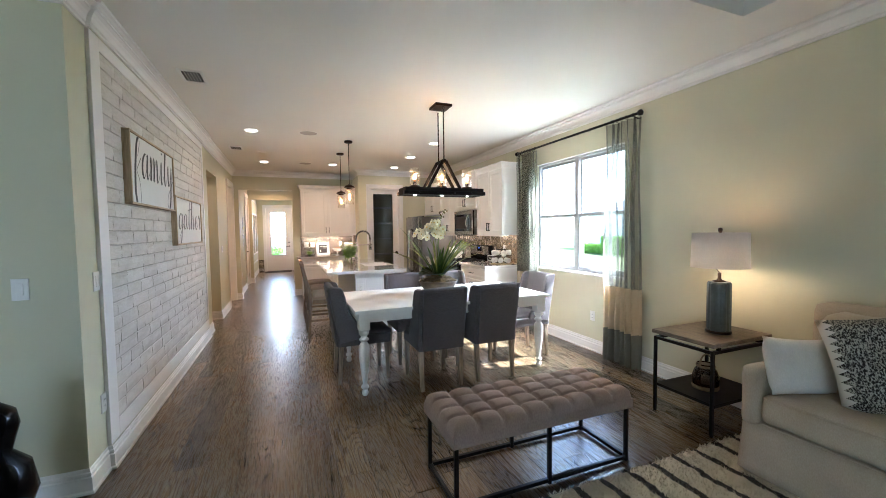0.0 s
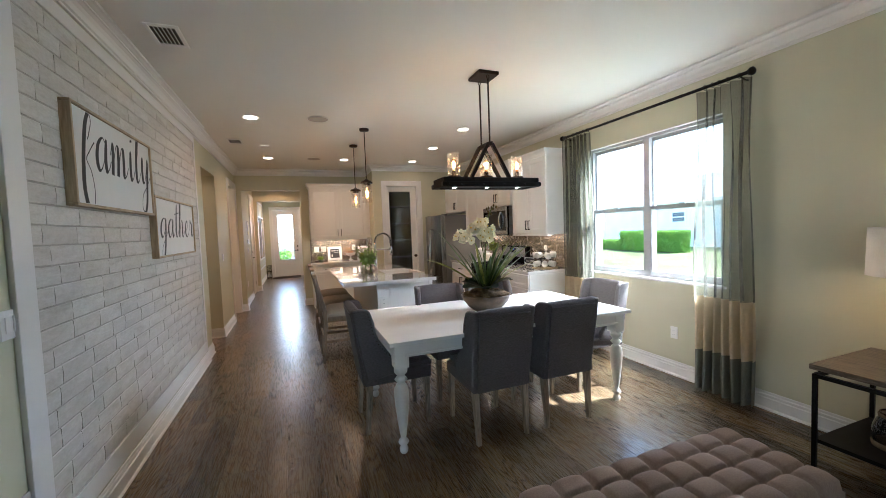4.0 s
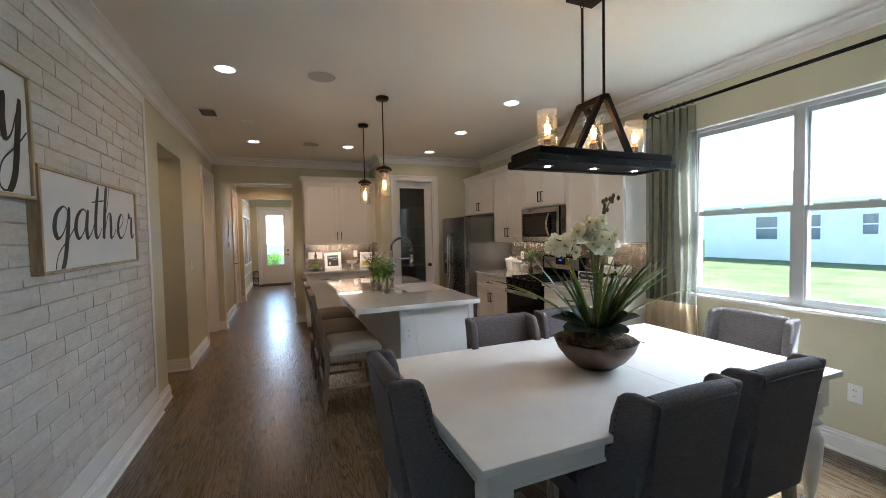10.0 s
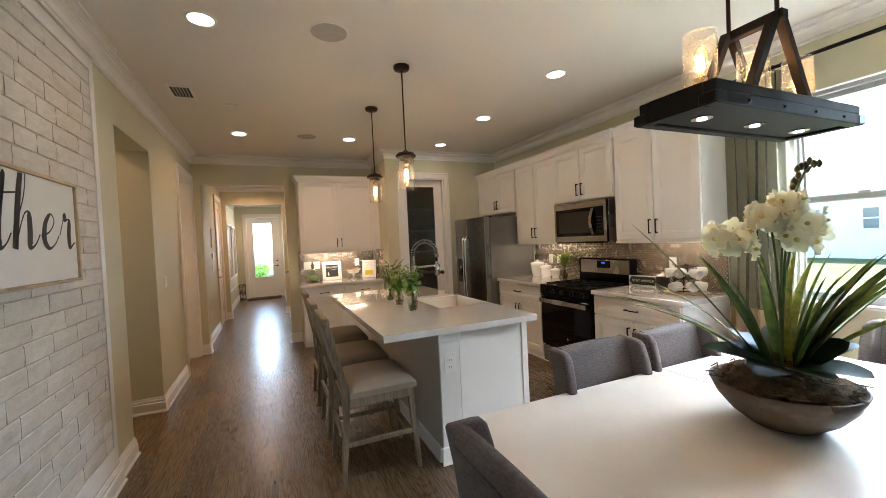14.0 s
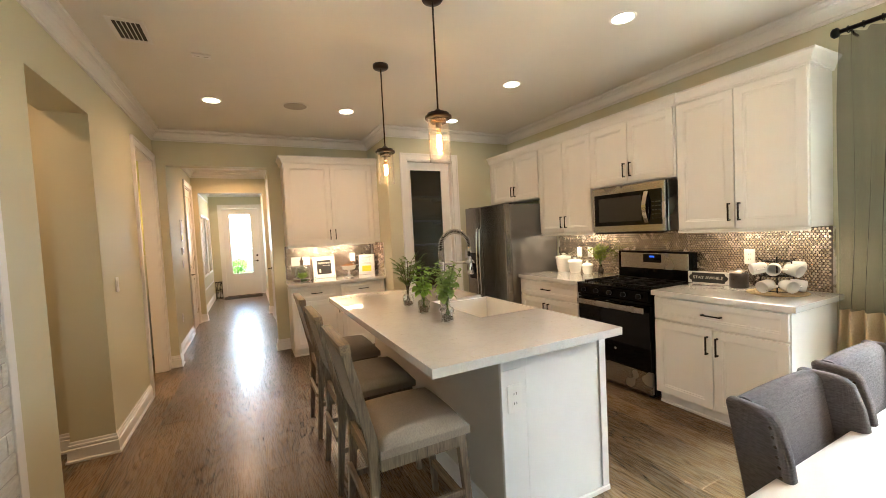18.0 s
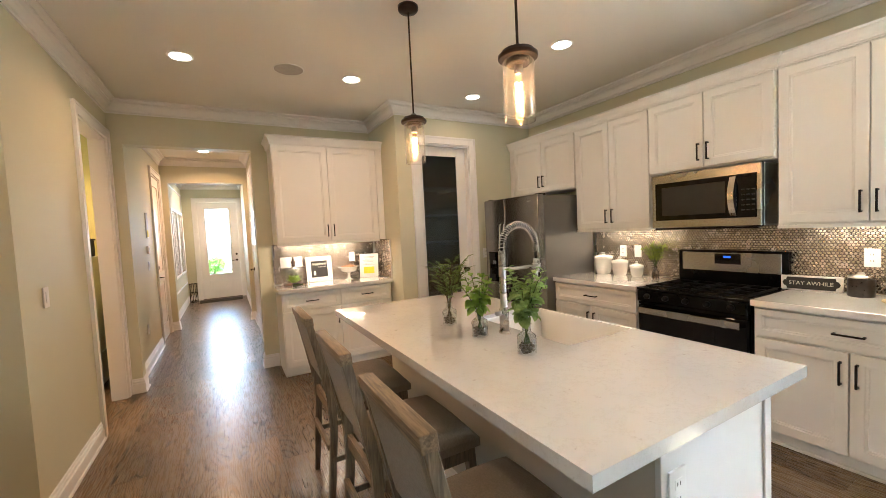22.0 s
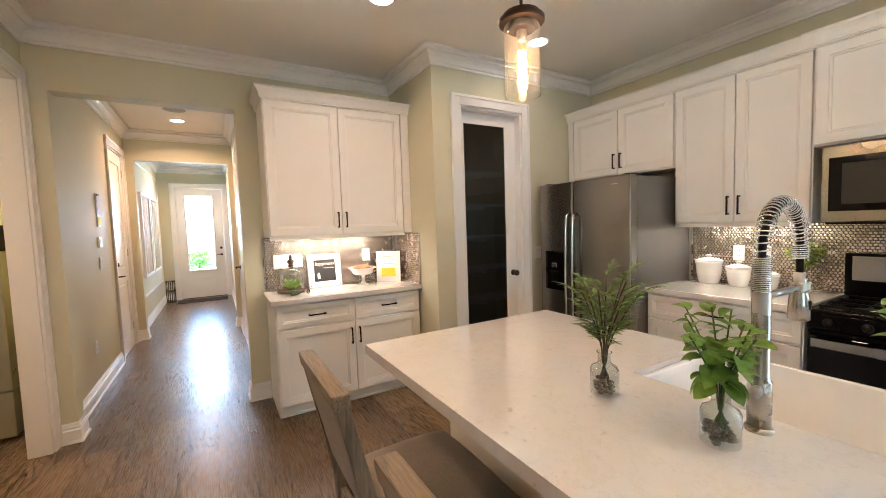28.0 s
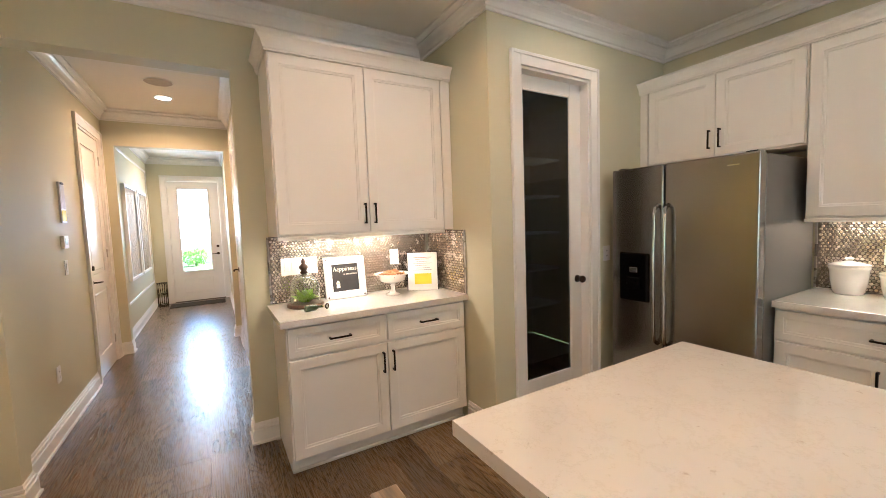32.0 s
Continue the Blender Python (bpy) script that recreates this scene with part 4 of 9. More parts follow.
# ---- range ----
RX = 2.775
g = thing("range", "stainless and black freestanding gas range between the counters", "stove", loc=(RX, 7.434, 0), rz=-90)
W = 0.758
part("body", slab(0, W, 0.03, R - RX - 0.01, 0.03, 0.895, bevel=0.002), M_BLKENAMEL, g)
part("foot", slab(0.04, 0.08, 0.06, 0.1, 0, 0.03), M_BLACK, g)
part("foot", slab(W - 0.08, W - 0.04, 0.06, 0.1, 0, 0.03), M_BLACK, g)
part("warming_drawer", slab(0.004, W - 0.004, -0.002, 0.03, 0.045, 0.225, bevel=0.004), M_STEEL, g, "brushed stainless drawer front")
dr = part("oven_door", slab(0.004, W - 0.004, -0.012, 0.03, 0.235, 0.775, bevel=0.004), M_BLKGLASS, g, "black glass oven door")
part("handle", slab(0.03, W - 0.03, -0.062, -0.044, 0.715, 0.765, bevel=0.006, seg=2), M_STEEL, dr, "broad stainless bar handle")
for hx in (0.06, W - 0.06):
    part("handle_post", slab(hx - 0.012, hx + 0.012, -0.046, -0.01, 0.725, 0.755), M_STEEL, dr)
part("vent_strip", slab(0.004, W - 0.004, -0.008, 0.03, 0.78, 0.80), M_BLKENAMEL, g)
part("control_panel", slab(0.0, W, -0.02, 0.05, 0.805, 0.895, bevel=0.006), M_BLKENAMEL, g)
for i in range(5):
    kx = 0.09 + i * (W - 0.18) / 4
    bm = turned([(0.021, 0), (0.021, 0.012), (0.017, 0.028), (0.004, 0.03)], 14)
    moved(bm, Matrix.Translation((kx, -0.02, 0.85)) @ Matrix.Rotation(radians(90), 4, "X"))
    part("knob", bm, M_BLACK, g)
part("cooktop", slab(-0.002, W + 0.002, -0.02, R - RX - 0.06, 0.895, 0.912, bevel=0.004), M_BLKENAMEL, g)
for gx in (0.03, W / 2 + 0.01):
    bm = bmesh.new()
    w2 = W / 2 - 0.04
    for t in range(4):
        yy = 0.05 + t * 0.145
        box(bm, gx, gx + w2, yy, yy + 0.014, 0.918, 0.929, 0.002)
    for t in range(3):
        xx = gx + t * (w2 - 0.014) / 2
        box(bm, xx, xx + 0.014, 0.05, 0.499, 0.913, 0.926, 0.002)
    part("grate", bm, M_IRON, g, "black cast iron grate")
for bx in (0.2, W - 0.2):
    for by in (0.15, 0.41):
        part("burner", turned([(0.05, 0.912), (0.05, 0.914), (0.035, 0.917), (0.03, 0.917)], 16, bx, by), M_IRON, g)
bg = part("backguard", slab(0.0, W, R - RX - 0.075, R - RX - 0.008, 0.912, 1.175, bevel=0.012, seg=2), M_BLKENAMEL, g)
part("fascia", slab(0.035, W - 0.035, R - RX - 0.081, R - RX - 0.0755, 1.01, 1.16, bevel=0.002), M_STEEL, bg, "brushed stainless fascia")
part("display", slab(0.29, 0.47, R - RX - 0.085, R - RX - 0.0815, 1.07, 1.15), M_BLKGLASS, bg, "black display panel")
M_BLUE = glow("blue_digits", (0.05, 0.16, 1.0), 0.10)
part("clock_digits", slab(0.355, 0.405, R - RX - 0.0865, R - RX - 0.0853, 1.118, 1.134), M_BLUE, bg, "lit blue digits")
bd = part("badge", turned([(0.012, -0.0005), (0.012, 0.001)], 12, 0, 0), M_STEEL, dr)
bd.location = (W * 0.55, -0.0125, 0.36)
bd.rotation_euler = (radians(90), 0, 0)

# ---- microwave ----
mw = thing("microwave", "stainless over-the-range microwave with black glass door", "microwave", loc=(XU - 0.085, 7.462, 1.372), rz=-90)
part("case", slab(0.0, 0.758, 0.046, R - XU + 0.08, 0.0, 0.43, bevel=0.003), M_STEEL, mw, "brushed stainless case")
part("door_edge", slab(0.002, 0.756, 0.02, 0.0455, 0.0, 0.43), M_BLKENAMEL, mw)
fc = part("front_frame", slab(0.0, 0.758, 0.0, 0.0195, 0.002, 0.428, bevel=0.004), M_STEEL, mw, "brushed stainless front")
wd_ = part("window", slab(0.03, 0.612, -0.004, 0.0, 0.062, 0.362, bevel=0.002), M_BLKGLASS, fc, "black glass window")
part("window_screen", slab(0.085, 0.545, -0.0052, -0.0042, 0.10, 0.325), surf("dark_window_screen", (0.022, 0.020, 0.018), 0.35, var=0.1, scale=20, fine=400, bump=0.2), wd_)
part("keypad", slab(0.6125, 0.733, -0.004, 0.0, 0.062, 0.362, bevel=0.002), M_BLKGLASS, fc, "black touch keypad")
bm = bmesh.new()
prism(bm, [(-0.004 - 0.040 * math.sin(math.pi * i / 12), 0.075 + 0.275 * i / 12) for i in range(13)] + [(0.0 - 0.028 * math.sin(math.pi * i / 12), 0.085 + 0.255 * i / 12) for i in range(12, -1, -1)], "x", 0.574, 0.612)
part("handle", bm, M_CHROME, fc, "broad curved stainless handle")
M_KEYS = surf("printed_grey_keys", (0.018, 0.018, 0.018), 0.4, var=0.1, scale=20, fine=90, bump=0.0)
for r in range(5):
    for c in range(3):
        part("key", slab(0.645 + c * 0.03, 0.663 + c * 0.03, -0.0052, -0.0042, 0.11 + r * 0.035, 0.118 + r * 0.035), M_KEYS, fc)
part("grille", slab(0.02, 0.738, 0.004, 0.05, -0.012, -0.0005), M_BLACK, mw)

# ---- refrigerator ----
FX, FY, FW = 2.60, 9.275, 0.91
f = thing("refrigerator", "stainless side-by-side refrigerator with black dispenser", "refrigerator", loc=(FX, FY, 0), rz=-90)
FD = R - FX - 0.03
M_FRSIDE = surf("fridge_side_grey", (0.20, 0.192, 0.18), 0.42, 0.5, var=0.05, scale=3, fine=180, bump=0.15)
part("body", slab(0.004, FW - 0.004, 0.085, FD, 0.03, 1.745, bevel=0.004), M_FRSIDE, f, "grey painted side")
part("kick_grille", slab(0.01, FW - 0.01, 0.07, 0.085, 0.02, 0.09), M_BLACK, f)
for px in (0.05, FW - 0.1):
    part("foot", slab(px, px + 0.05, 0.12, 0.17, 0, 0.03), M_BLACK, f)
SP = 0.385
for nm, a, b, hx in (("freezer_door", 0.003, SP - 0.003, SP - 0.035), ("fresh_door", SP + 0.003, FW - 0.003, SP + 0.035)):
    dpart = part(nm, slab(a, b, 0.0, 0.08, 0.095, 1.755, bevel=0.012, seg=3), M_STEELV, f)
    pts = [(hx, -0.004, 0.55), (hx, -0.045, 0.58)] + [(hx, -0.05 - 0.008 * math.sin(math.pi * i / 8), 0.62 + 0.80 * i / 8) for i in range(9)] + [(hx, -0.045, 1.46), (hx, -0.004, 1.49)]
    part("handle", bar(pts, 0.012, 10), M_CHROME, dpart, "long polished bar handle", True)
    if nm == "freezer_door":
        part("dispenser", slab(0.07, 0.29, -0.006, 0.001, 0.82, 1.16, bevel=0.006), M_BLKGLASS, dpart, "black ice and water dispenser")
        part("paddle", slab(0.13, 0.23, -0.02, -0.0065, 0.90, 0.99, bevel=0.006), M_BLKENAMEL, dpart)
        part("spout", slab(0.15, 0.21, -0.018, -0.0065, 1.02, 1.06, bevel=0.004), M_STEEL, dpart)
for hx in (0.03, FW - 0.09):
    part("hinge_cover", slab(hx, hx + 0.06, 0.04, 0.14, 1.746, 1.765, bevel=0.004), M_BLACK, f)
bm = bmesh.new()
box(bm, FW - 0.16, FW - 0.10, -0.0012, 0.0002, 1.69, 1.697)
part("badge", bm, M_CHROME, f.children[5] if len(f.children) > 5 else f)

# ---- pantry door and shelves ----
p = thing("door_pantry", "white framed full-glass pantry door, closed, bronze knob", "door", loc=(PDOOR[0] + 0.019, Y_PANTRY + 0.085, 0.006))
p["kind"] = "structure"
PW = PDOOR[1] - PDOOR[0] - 0.038
bm = bmesh.new()
gx0, gx1, gz0, gz1 = 0.052, PW - 0.108, 0.262, 2.302
box(bm, 0, gx0, -0.018, 0.018, 0, 2.39, 0.002)
box(bm, gx1, PW, -0.018, 0.018, 0, 2.39, 0.002)
box(bm, gx0, gx1, -0.018, 0.018, 0, gz0, 0.002)
box(bm, gx0, gx1, -0.018, 0.018, gz1, 2.39, 0.002)
fr = part("frame", bm, M_DOORW, p)
bm = bmesh.new()
for a in ((gx0, gx0 + 0.014, gz0, gz1), (gx1 - 0.014, gx1, gz0, gz1), (gx0 + 0.014, gx1 - 0.014, gz0, gz0 + 0.014), (gx0 + 0.014, gx1 - 0.014, gz1 - 0.014, gz1)):
    box(bm, a[0], a[1], -0.02, -0.006, a[2], a[3], 0.003)
part("glazing_bead", bm, M_DOORW, p)
pg = part("pane", slab(gx0, gx1, -0.003, 0.003, gz0, gz1), M_PANTRYGLASS, p, "dark reflective glass pane")
pg.visible_shadow = False
kx, kz = PW - 0.05, 0.955
bm = turned([(0.028, 0), (0.028, 0.006), (0.012, 0.01), (0.010, 0.03), (0.024, 0.04), (0.028, 0.052), (0.022, 0.064), (0.004, 0.068)], 18)
moved(bm, Matrix.Translation((kx, -0.018, kz)) @ Matrix.Rotation(radians(90), 4, "X"))
part("knob", bm, M_BRONZE, p, "dark bronze knob", True)
sh = thing("pantry_shelving", "white wire and board pantry shelves", "shelf", loc=(2.4, 10.72, 0))
for z in (0.45, 0.85, 1.25, 1.65, 2.05):
    part("shelf", slab(-0.72, 1.0, -0.2, 0.2, z, z + 0.02), M_TRIM, sh)
    part("bracket", slab(-0.3, -0.28, -0.18, 0.26, z - 0.05, z - 0.0005), M_TRIM, sh)
    part("bracket", slab(0.5, 0.52, -0.18, 0.26, z - 0.05, z - 0.0005), M_TRIM, sh)

# ---- island ----
IX0, IX1, IY0, IY1 = 0.545, 1.64, 6.03, 8.26
SX0, SX1, SY0, SY1 = 1.185, 1.70, 6.69, 7.41      # apron sink
isl = thing("kitchen_island", "white painted kitchen island with pilaster and panelled end", "island", loc=(0, 0, 0))
BX0, BX1, BY0, BY1 = 0.94, 1.60, 6.14, 8.20
bm = bmesh.new()
for b in ((BX0, 1.17, BY0, BY1, 0.0, 0.876), (1.17, BX1, BY0, SY0 - 0.01, 0.0, 0.876), (1.17, BX1, SY1 + 0.01, BY1, 0.0, 0.876), (1.17, BX1, SY0 - 0.01, SY1 + 0.01, 0.0, 0.64)):
    box(bm, *b)
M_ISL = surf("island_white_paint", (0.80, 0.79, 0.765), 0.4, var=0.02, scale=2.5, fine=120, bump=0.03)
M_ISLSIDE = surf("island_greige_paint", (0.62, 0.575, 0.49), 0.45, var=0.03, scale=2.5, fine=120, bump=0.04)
part("body", bm, M_ISL, isl)
part("end_panel", slab(1.08, BX1 + 0.004, BY0 - 0.008, BY0 - 0.0005, 0.0, 0.876), M_ISL, isl, "smooth white end panel")
part("corner_stile", slab(BX1 - 0.03, BX1 + 0.018, BY0 - 0.016, BY0 + 0.03, 0.0, 0.876, bevel=0.002), M_ISL, isl)
pil = part("pilaster", slab(0.93, 1.07, BY0 - 0.02, BY0 - 0.0005, 0.0, 0.876, bevel=0.002), M_ISL, isl)
part("capital", slab(0.922, 1.078, BY0 - 0.03, BY0 - 0.0205, 0.80, 0.876, bevel=0.004), M_ISL, pil)
part("plinth_block", slab(0.915, 1.085, BY0 - 0.036, BY0 - 0.0205, 0.0, 0.12, bevel=0.004), M_ISL, pil)
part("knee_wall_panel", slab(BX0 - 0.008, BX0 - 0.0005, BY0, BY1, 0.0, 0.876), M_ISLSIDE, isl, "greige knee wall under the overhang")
bm = bmesh.new()
sweep(bm, [(BX0 - 0.008, BY1 - 0.01), (BX0 - 0.008, BY0 + 0.02)][::-1], [(0, 0), (0.016, 0), (0.014, 0.085), (0.006, 0.1), (0, 0.1)])
part("base_molding", bm, M_ISL, isl)
part("end_base", slab(1.09, BX1 + 0.02, BY0 - 0.022, BY0 - 0.0085, 0, 0.03, bevel=0.004), M_ISL, isl)
for a, b in ((6.16, 6.66), (7.44, 8.18)):
    c = part("door", slab(BX1 + 0.0005, BX1 + 0.02, a, b, 0.11, 0.86, bevel=0.003), M_ISL, isl)
    part("handle", slab(BX1 + 0.045, BX1 + 0.055, b - 0.05, b - 0.04, 0.6, 0.75), M_BLACK, c)
top0, top1 = 0.877, 0.917
ict = thing("island_countertop", "polished white quartz island top with pale veins", "countertop")
for b in ((IX0, SX0, IY0, IY1), (SX0, IX1, IY0, SY0), (SX0, IX1, SY1, IY1)):
    part("slab", slab(*b, top0, top1), M_QUARTZ, ict)

sk = thing("farmhouse_sink", "white fireclay apron-front sink set into the island", "sink", loc=(0, 0, 0))
t = 0.022
s0, s1, r0, r1 = SX0 + 0.002, SX1, SY0 + 0.002, SY1 - 0.002
part("basin_floor", slab(s0, s1, r0, r1, 0.655, 0.6795, bevel=0.003), M_SINK, sk)
for b in ((s0, s0 + t, r0, r1), (s1 - t, s1, r0, r1), (s0 + t, s1 - t, r0, r0 + t), (s0 + t, s1 - t, r1 - t, r1)):
    part("basin_side", slab(*b, 0.68, 0.9, bevel=0.006, seg=2), M_SINK, sk)
part("drain", turned([(0.045, 0.6805), (0.045, 0.683), (0.03, 0.6835)], 18, 1.44, 7.05), M_CHROME, sk)

# pull-down spring faucet
fx, fy = 1.10, 7.03
fa = thing("kitchen_faucet", "brushed nickel spring-neck kitchen faucet on the island", "faucet", loc=(fx, fy, 0.917))
part("base_flange", turned([(0.03, 0), (0.03, 0.006), (0.026, 0.012)], 20), M_NICKEL, fa)
part("column", turned([(0.0245, 0.01), (0.0245, 0.12), (0.022, 0.125), (0.0185, 0.13), (0.0185, 0.33), (0.016, 0.335)], 20), M_NICKEL, fa)
part("lever", bar([(-0.015, -0.004, 0.105), (-0.055, -0.01, 0.106)], 0.0125, 10), M_NICKEL, fa, "", True)
REACH = 0.225
arc = [(0, 0, 0.335 + 0.016 * i) for i in range(6)] + [(REACH / 2 * (1 - math.cos(math.pi * i / 14)), 0, 0.43 + REACH / 2 * math.sin(math.pi * i / 14)) for i in range(1, 15)]
arc += [(REACH, 0, 0.43 - 0.012 * i) for i in range(1, 4)]
part("hose", bar(arc + [(REACH, 0, 0.345)], 0.0085, 8), M_BLACK, fa, "dark inner hose", True)
bm = bmesh.new()
coil, dense = [], []
for n_, (a, b) in enumerate(zip(arc, arc[1:])):
    for k in range(48):
        dense.append((Vector(a).lerp(Vector(b), k / 48), 2 * math.pi / (13 if n_ < 5 else 22)))
ang = 0.0
for i, (q, turn) in enumerate(dense):
    dvec = (dense[min(i + 1, len(dense) - 1)][0] - dense[max(i - 1, 0)][0]).normalized()
    s_ = Vector((0, 1, 0))
    u_ = dvec.cross(s_).normalized()
    ang += turn
    coil.append(q + (s_ * math.cos(ang) + u_ * math.sin(ang)) * 0.0165)
tube(bm, coil, 0.0027, 4)
part("spring", bm, M_CHROME, fa, "coiled polished spring", True)
part("dock_arm", bar([(0.0, 0, 0.32), (REACH - 0.02, 0, 0.32)], 0.009, 8), M_NICKEL, fa)
part("dock_ring", turned([(0.0235, 0.308), (0.0245, 0.311), (0.0245, 0.331), (0.0235, 0.334)], 16, REACH, 0), M_NICKEL, fa)
part("spray_head", turned([(0.018, 0.232), (0.024, 0.236), (0.0225, 0.28), (0.018, 0.315), (0.0145, 0.335), (0.0125, 0.36)], 16, REACH, 0), M_NICKEL, fa, "", True)
part("spray_button", slab(REACH - 0.006, REACH + 0.006, -0.0255, -0.018, 0.262, 0.288, bevel=0.003), M_BLACK, fa)


def outlet(loc, rz, label="white duplex outlet plate on the wall", switch=0, wide=1):
    o = thing("wall_switch" if switch else "power_outlet", label, "light switch" if switch else "outlet", loc=loc, rz=rz)
    hw = 0.036 + 0.023 * (wide - 1)
    part("plate", slab(-hw, hw, -0.007, 0, -0.058, 0.058, bevel=0.003, seg=2), M_PLASTIC, o)
    for i in range(wide):
        cx = (i - (wide - 1) / 2) * 0.046
        if switch:
            part("rocker", slab(cx - 0.016, cx + 0.016, -0.011, -0.0075, -0.033, 0.033, bevel=0.002), M_PLASTIC, o)
        else:
            for dz in (-0.02, 0.02):
                part("socket", slab(cx - 0.016, cx + 0.016, -0.009, -0.0072, dz - 0.014, dz + 0.014, bevel=0.001), M_PLASTIC, o)
                bm = bmesh.new()
                for dx in (-0.006, 0.006):
                    box(bm, cx + dx - 0.0013, cx + dx + 0.0013, -0.0096, -0.0091, dz - 0.004, dz + 0.006)
                part("slots", bm, M_DARKSLOT, o)
    return o


outlet((1.0, BY0 - 0.0205, 0.66), 0, "white duplex outlet on the island pilaster").scale = (1.15, 1, 1.15)
for oy in (6.28,):
    outlet((R - 0.0105, oy, 1.145), -90, "white outlet on the tile backsplash")
outlet((R - 0.0105, 8.02, 1.145), -90, "white outlet on the tile backsplash")
outlet((R - 0.0105, 7.86, 1.145), -90, "white switch on the tile backsplash", 1)
outlet((0.50, Y_ARCH - 0.0105, 1.16), 0, "white triple switch plate on the tile backsplash", 1, 3)
outlet((0.62, Y_ARCH - 0.0105, 1.16), 0, "white outlet on the tile backsplash")
outlet((1.24, Y_ARCH - 0.0105, 1.17), 0, "white outlet on the tile backsplash")
outlet((R - 0.0005, 4.27, 0.415), -90)
outlet((L + 0.0005, 8.47, 1.18), 90, "white rocker switch on the wall", 1)
outlet((L + 0.0005, 3.63, 1.18), 90, "white triple rocker switch plate", 1, 2)
outlet((L + 0.0005, 3.62, 0.43), 90)
outlet((-1.25, Y_NEAR - 0.0005, 1.175), 0, "white rocker switch on the wall", 1)
outlet((HL + 0.0005, 11.15, 0.44), 90)
outlet((HL + 0.0005, 11.55, 1.17), 90, "white rocker switch on the wall", 1)
outlet((2.66, Y_PANTRY - 0.0005, 1.14), 0, "white outlet beside the refrigerator")

# ---- dining: table and chairs ----
def square_leg(x0, y0, z0, x1, y1, z1, a0, a1):
    """Tapered square leg from the foot to the top."""
    bm = bmesh.new()
    lo = [bm.verts.new((x0 + sx * a0, y0 + sy * a0, z0)) for sx, sy in ((-1, -1), (1, -1), (1, 1), (-1, 1))]
    hi = [bm.verts.new((x1 + sx * a1, y1 + sy * a1, z1)) for sx, sy in ((-1, -1), (1, -1), (1, 1), (-1, 1))]
    bm.faces.new(lo[::-1])
    bm.faces.new(hi)
    for i in range(4):
        bm.faces.new((lo[i], lo[(i + 1) % 4], hi[(i + 1) % 4], hi[i]))
    bmesh.ops.bevel(bm, geom=list(bm.edges), offset=0.003, segments=1, profile=0.5, affect="EDGES")
    return bm


def pillow_box(bm, x0, x1, y0, y1, z0, z1, crown=0.02, n=8, edge=0.02):
    """Upholstered pad: rounded edges and a crowned top."""
    verts = {}
    for i in range(n + 1):
        for j in range(n + 1):
            u, v = i / n, j / n
            x, y = x0 + (x1 - x0) * u, y0 + (y1 - y0) * v
            du, dv = min(u, 1 - u) * (x1 - x0), min(v, 1 - v) * (y1 - y0)
            d = min(1.0, min(du, dv) / edge)
            z = z1 - crown + crown * (math.sin(math.pi * u) * math.sin(math.pi * v)) ** 0.4 - edge * 0.45 * (1 - math.sqrt(max(0, 1 - (1 - d) ** 2)))
            verts[i, j] = bm.verts.new((x, y, z))
    for i in range(n):
        for j in range(n):
            f_ = bm.faces.new((verts[i, j], verts[i + 1, j], verts[i + 1, j + 1], verts[i, j + 1]))
            f_.smooth = True
    ring = [(i, 0) for i in range(n)] + [(n, j) for j in range(n)] + [(i, n) for i in range(n, 0, -1)] + [(0, j) for j in range(n, 0, -1)]
    low = [bm.verts.new((verts[k].co.x, verts[k].co.y, z0)) for k in ring]
    for a in range(len(ring)):
        b = (a + 1) % len(ring)
        bm.faces.new((verts[ring[a]], low[a], low[b], verts[ring[b]]))
    bm.faces.new(low)


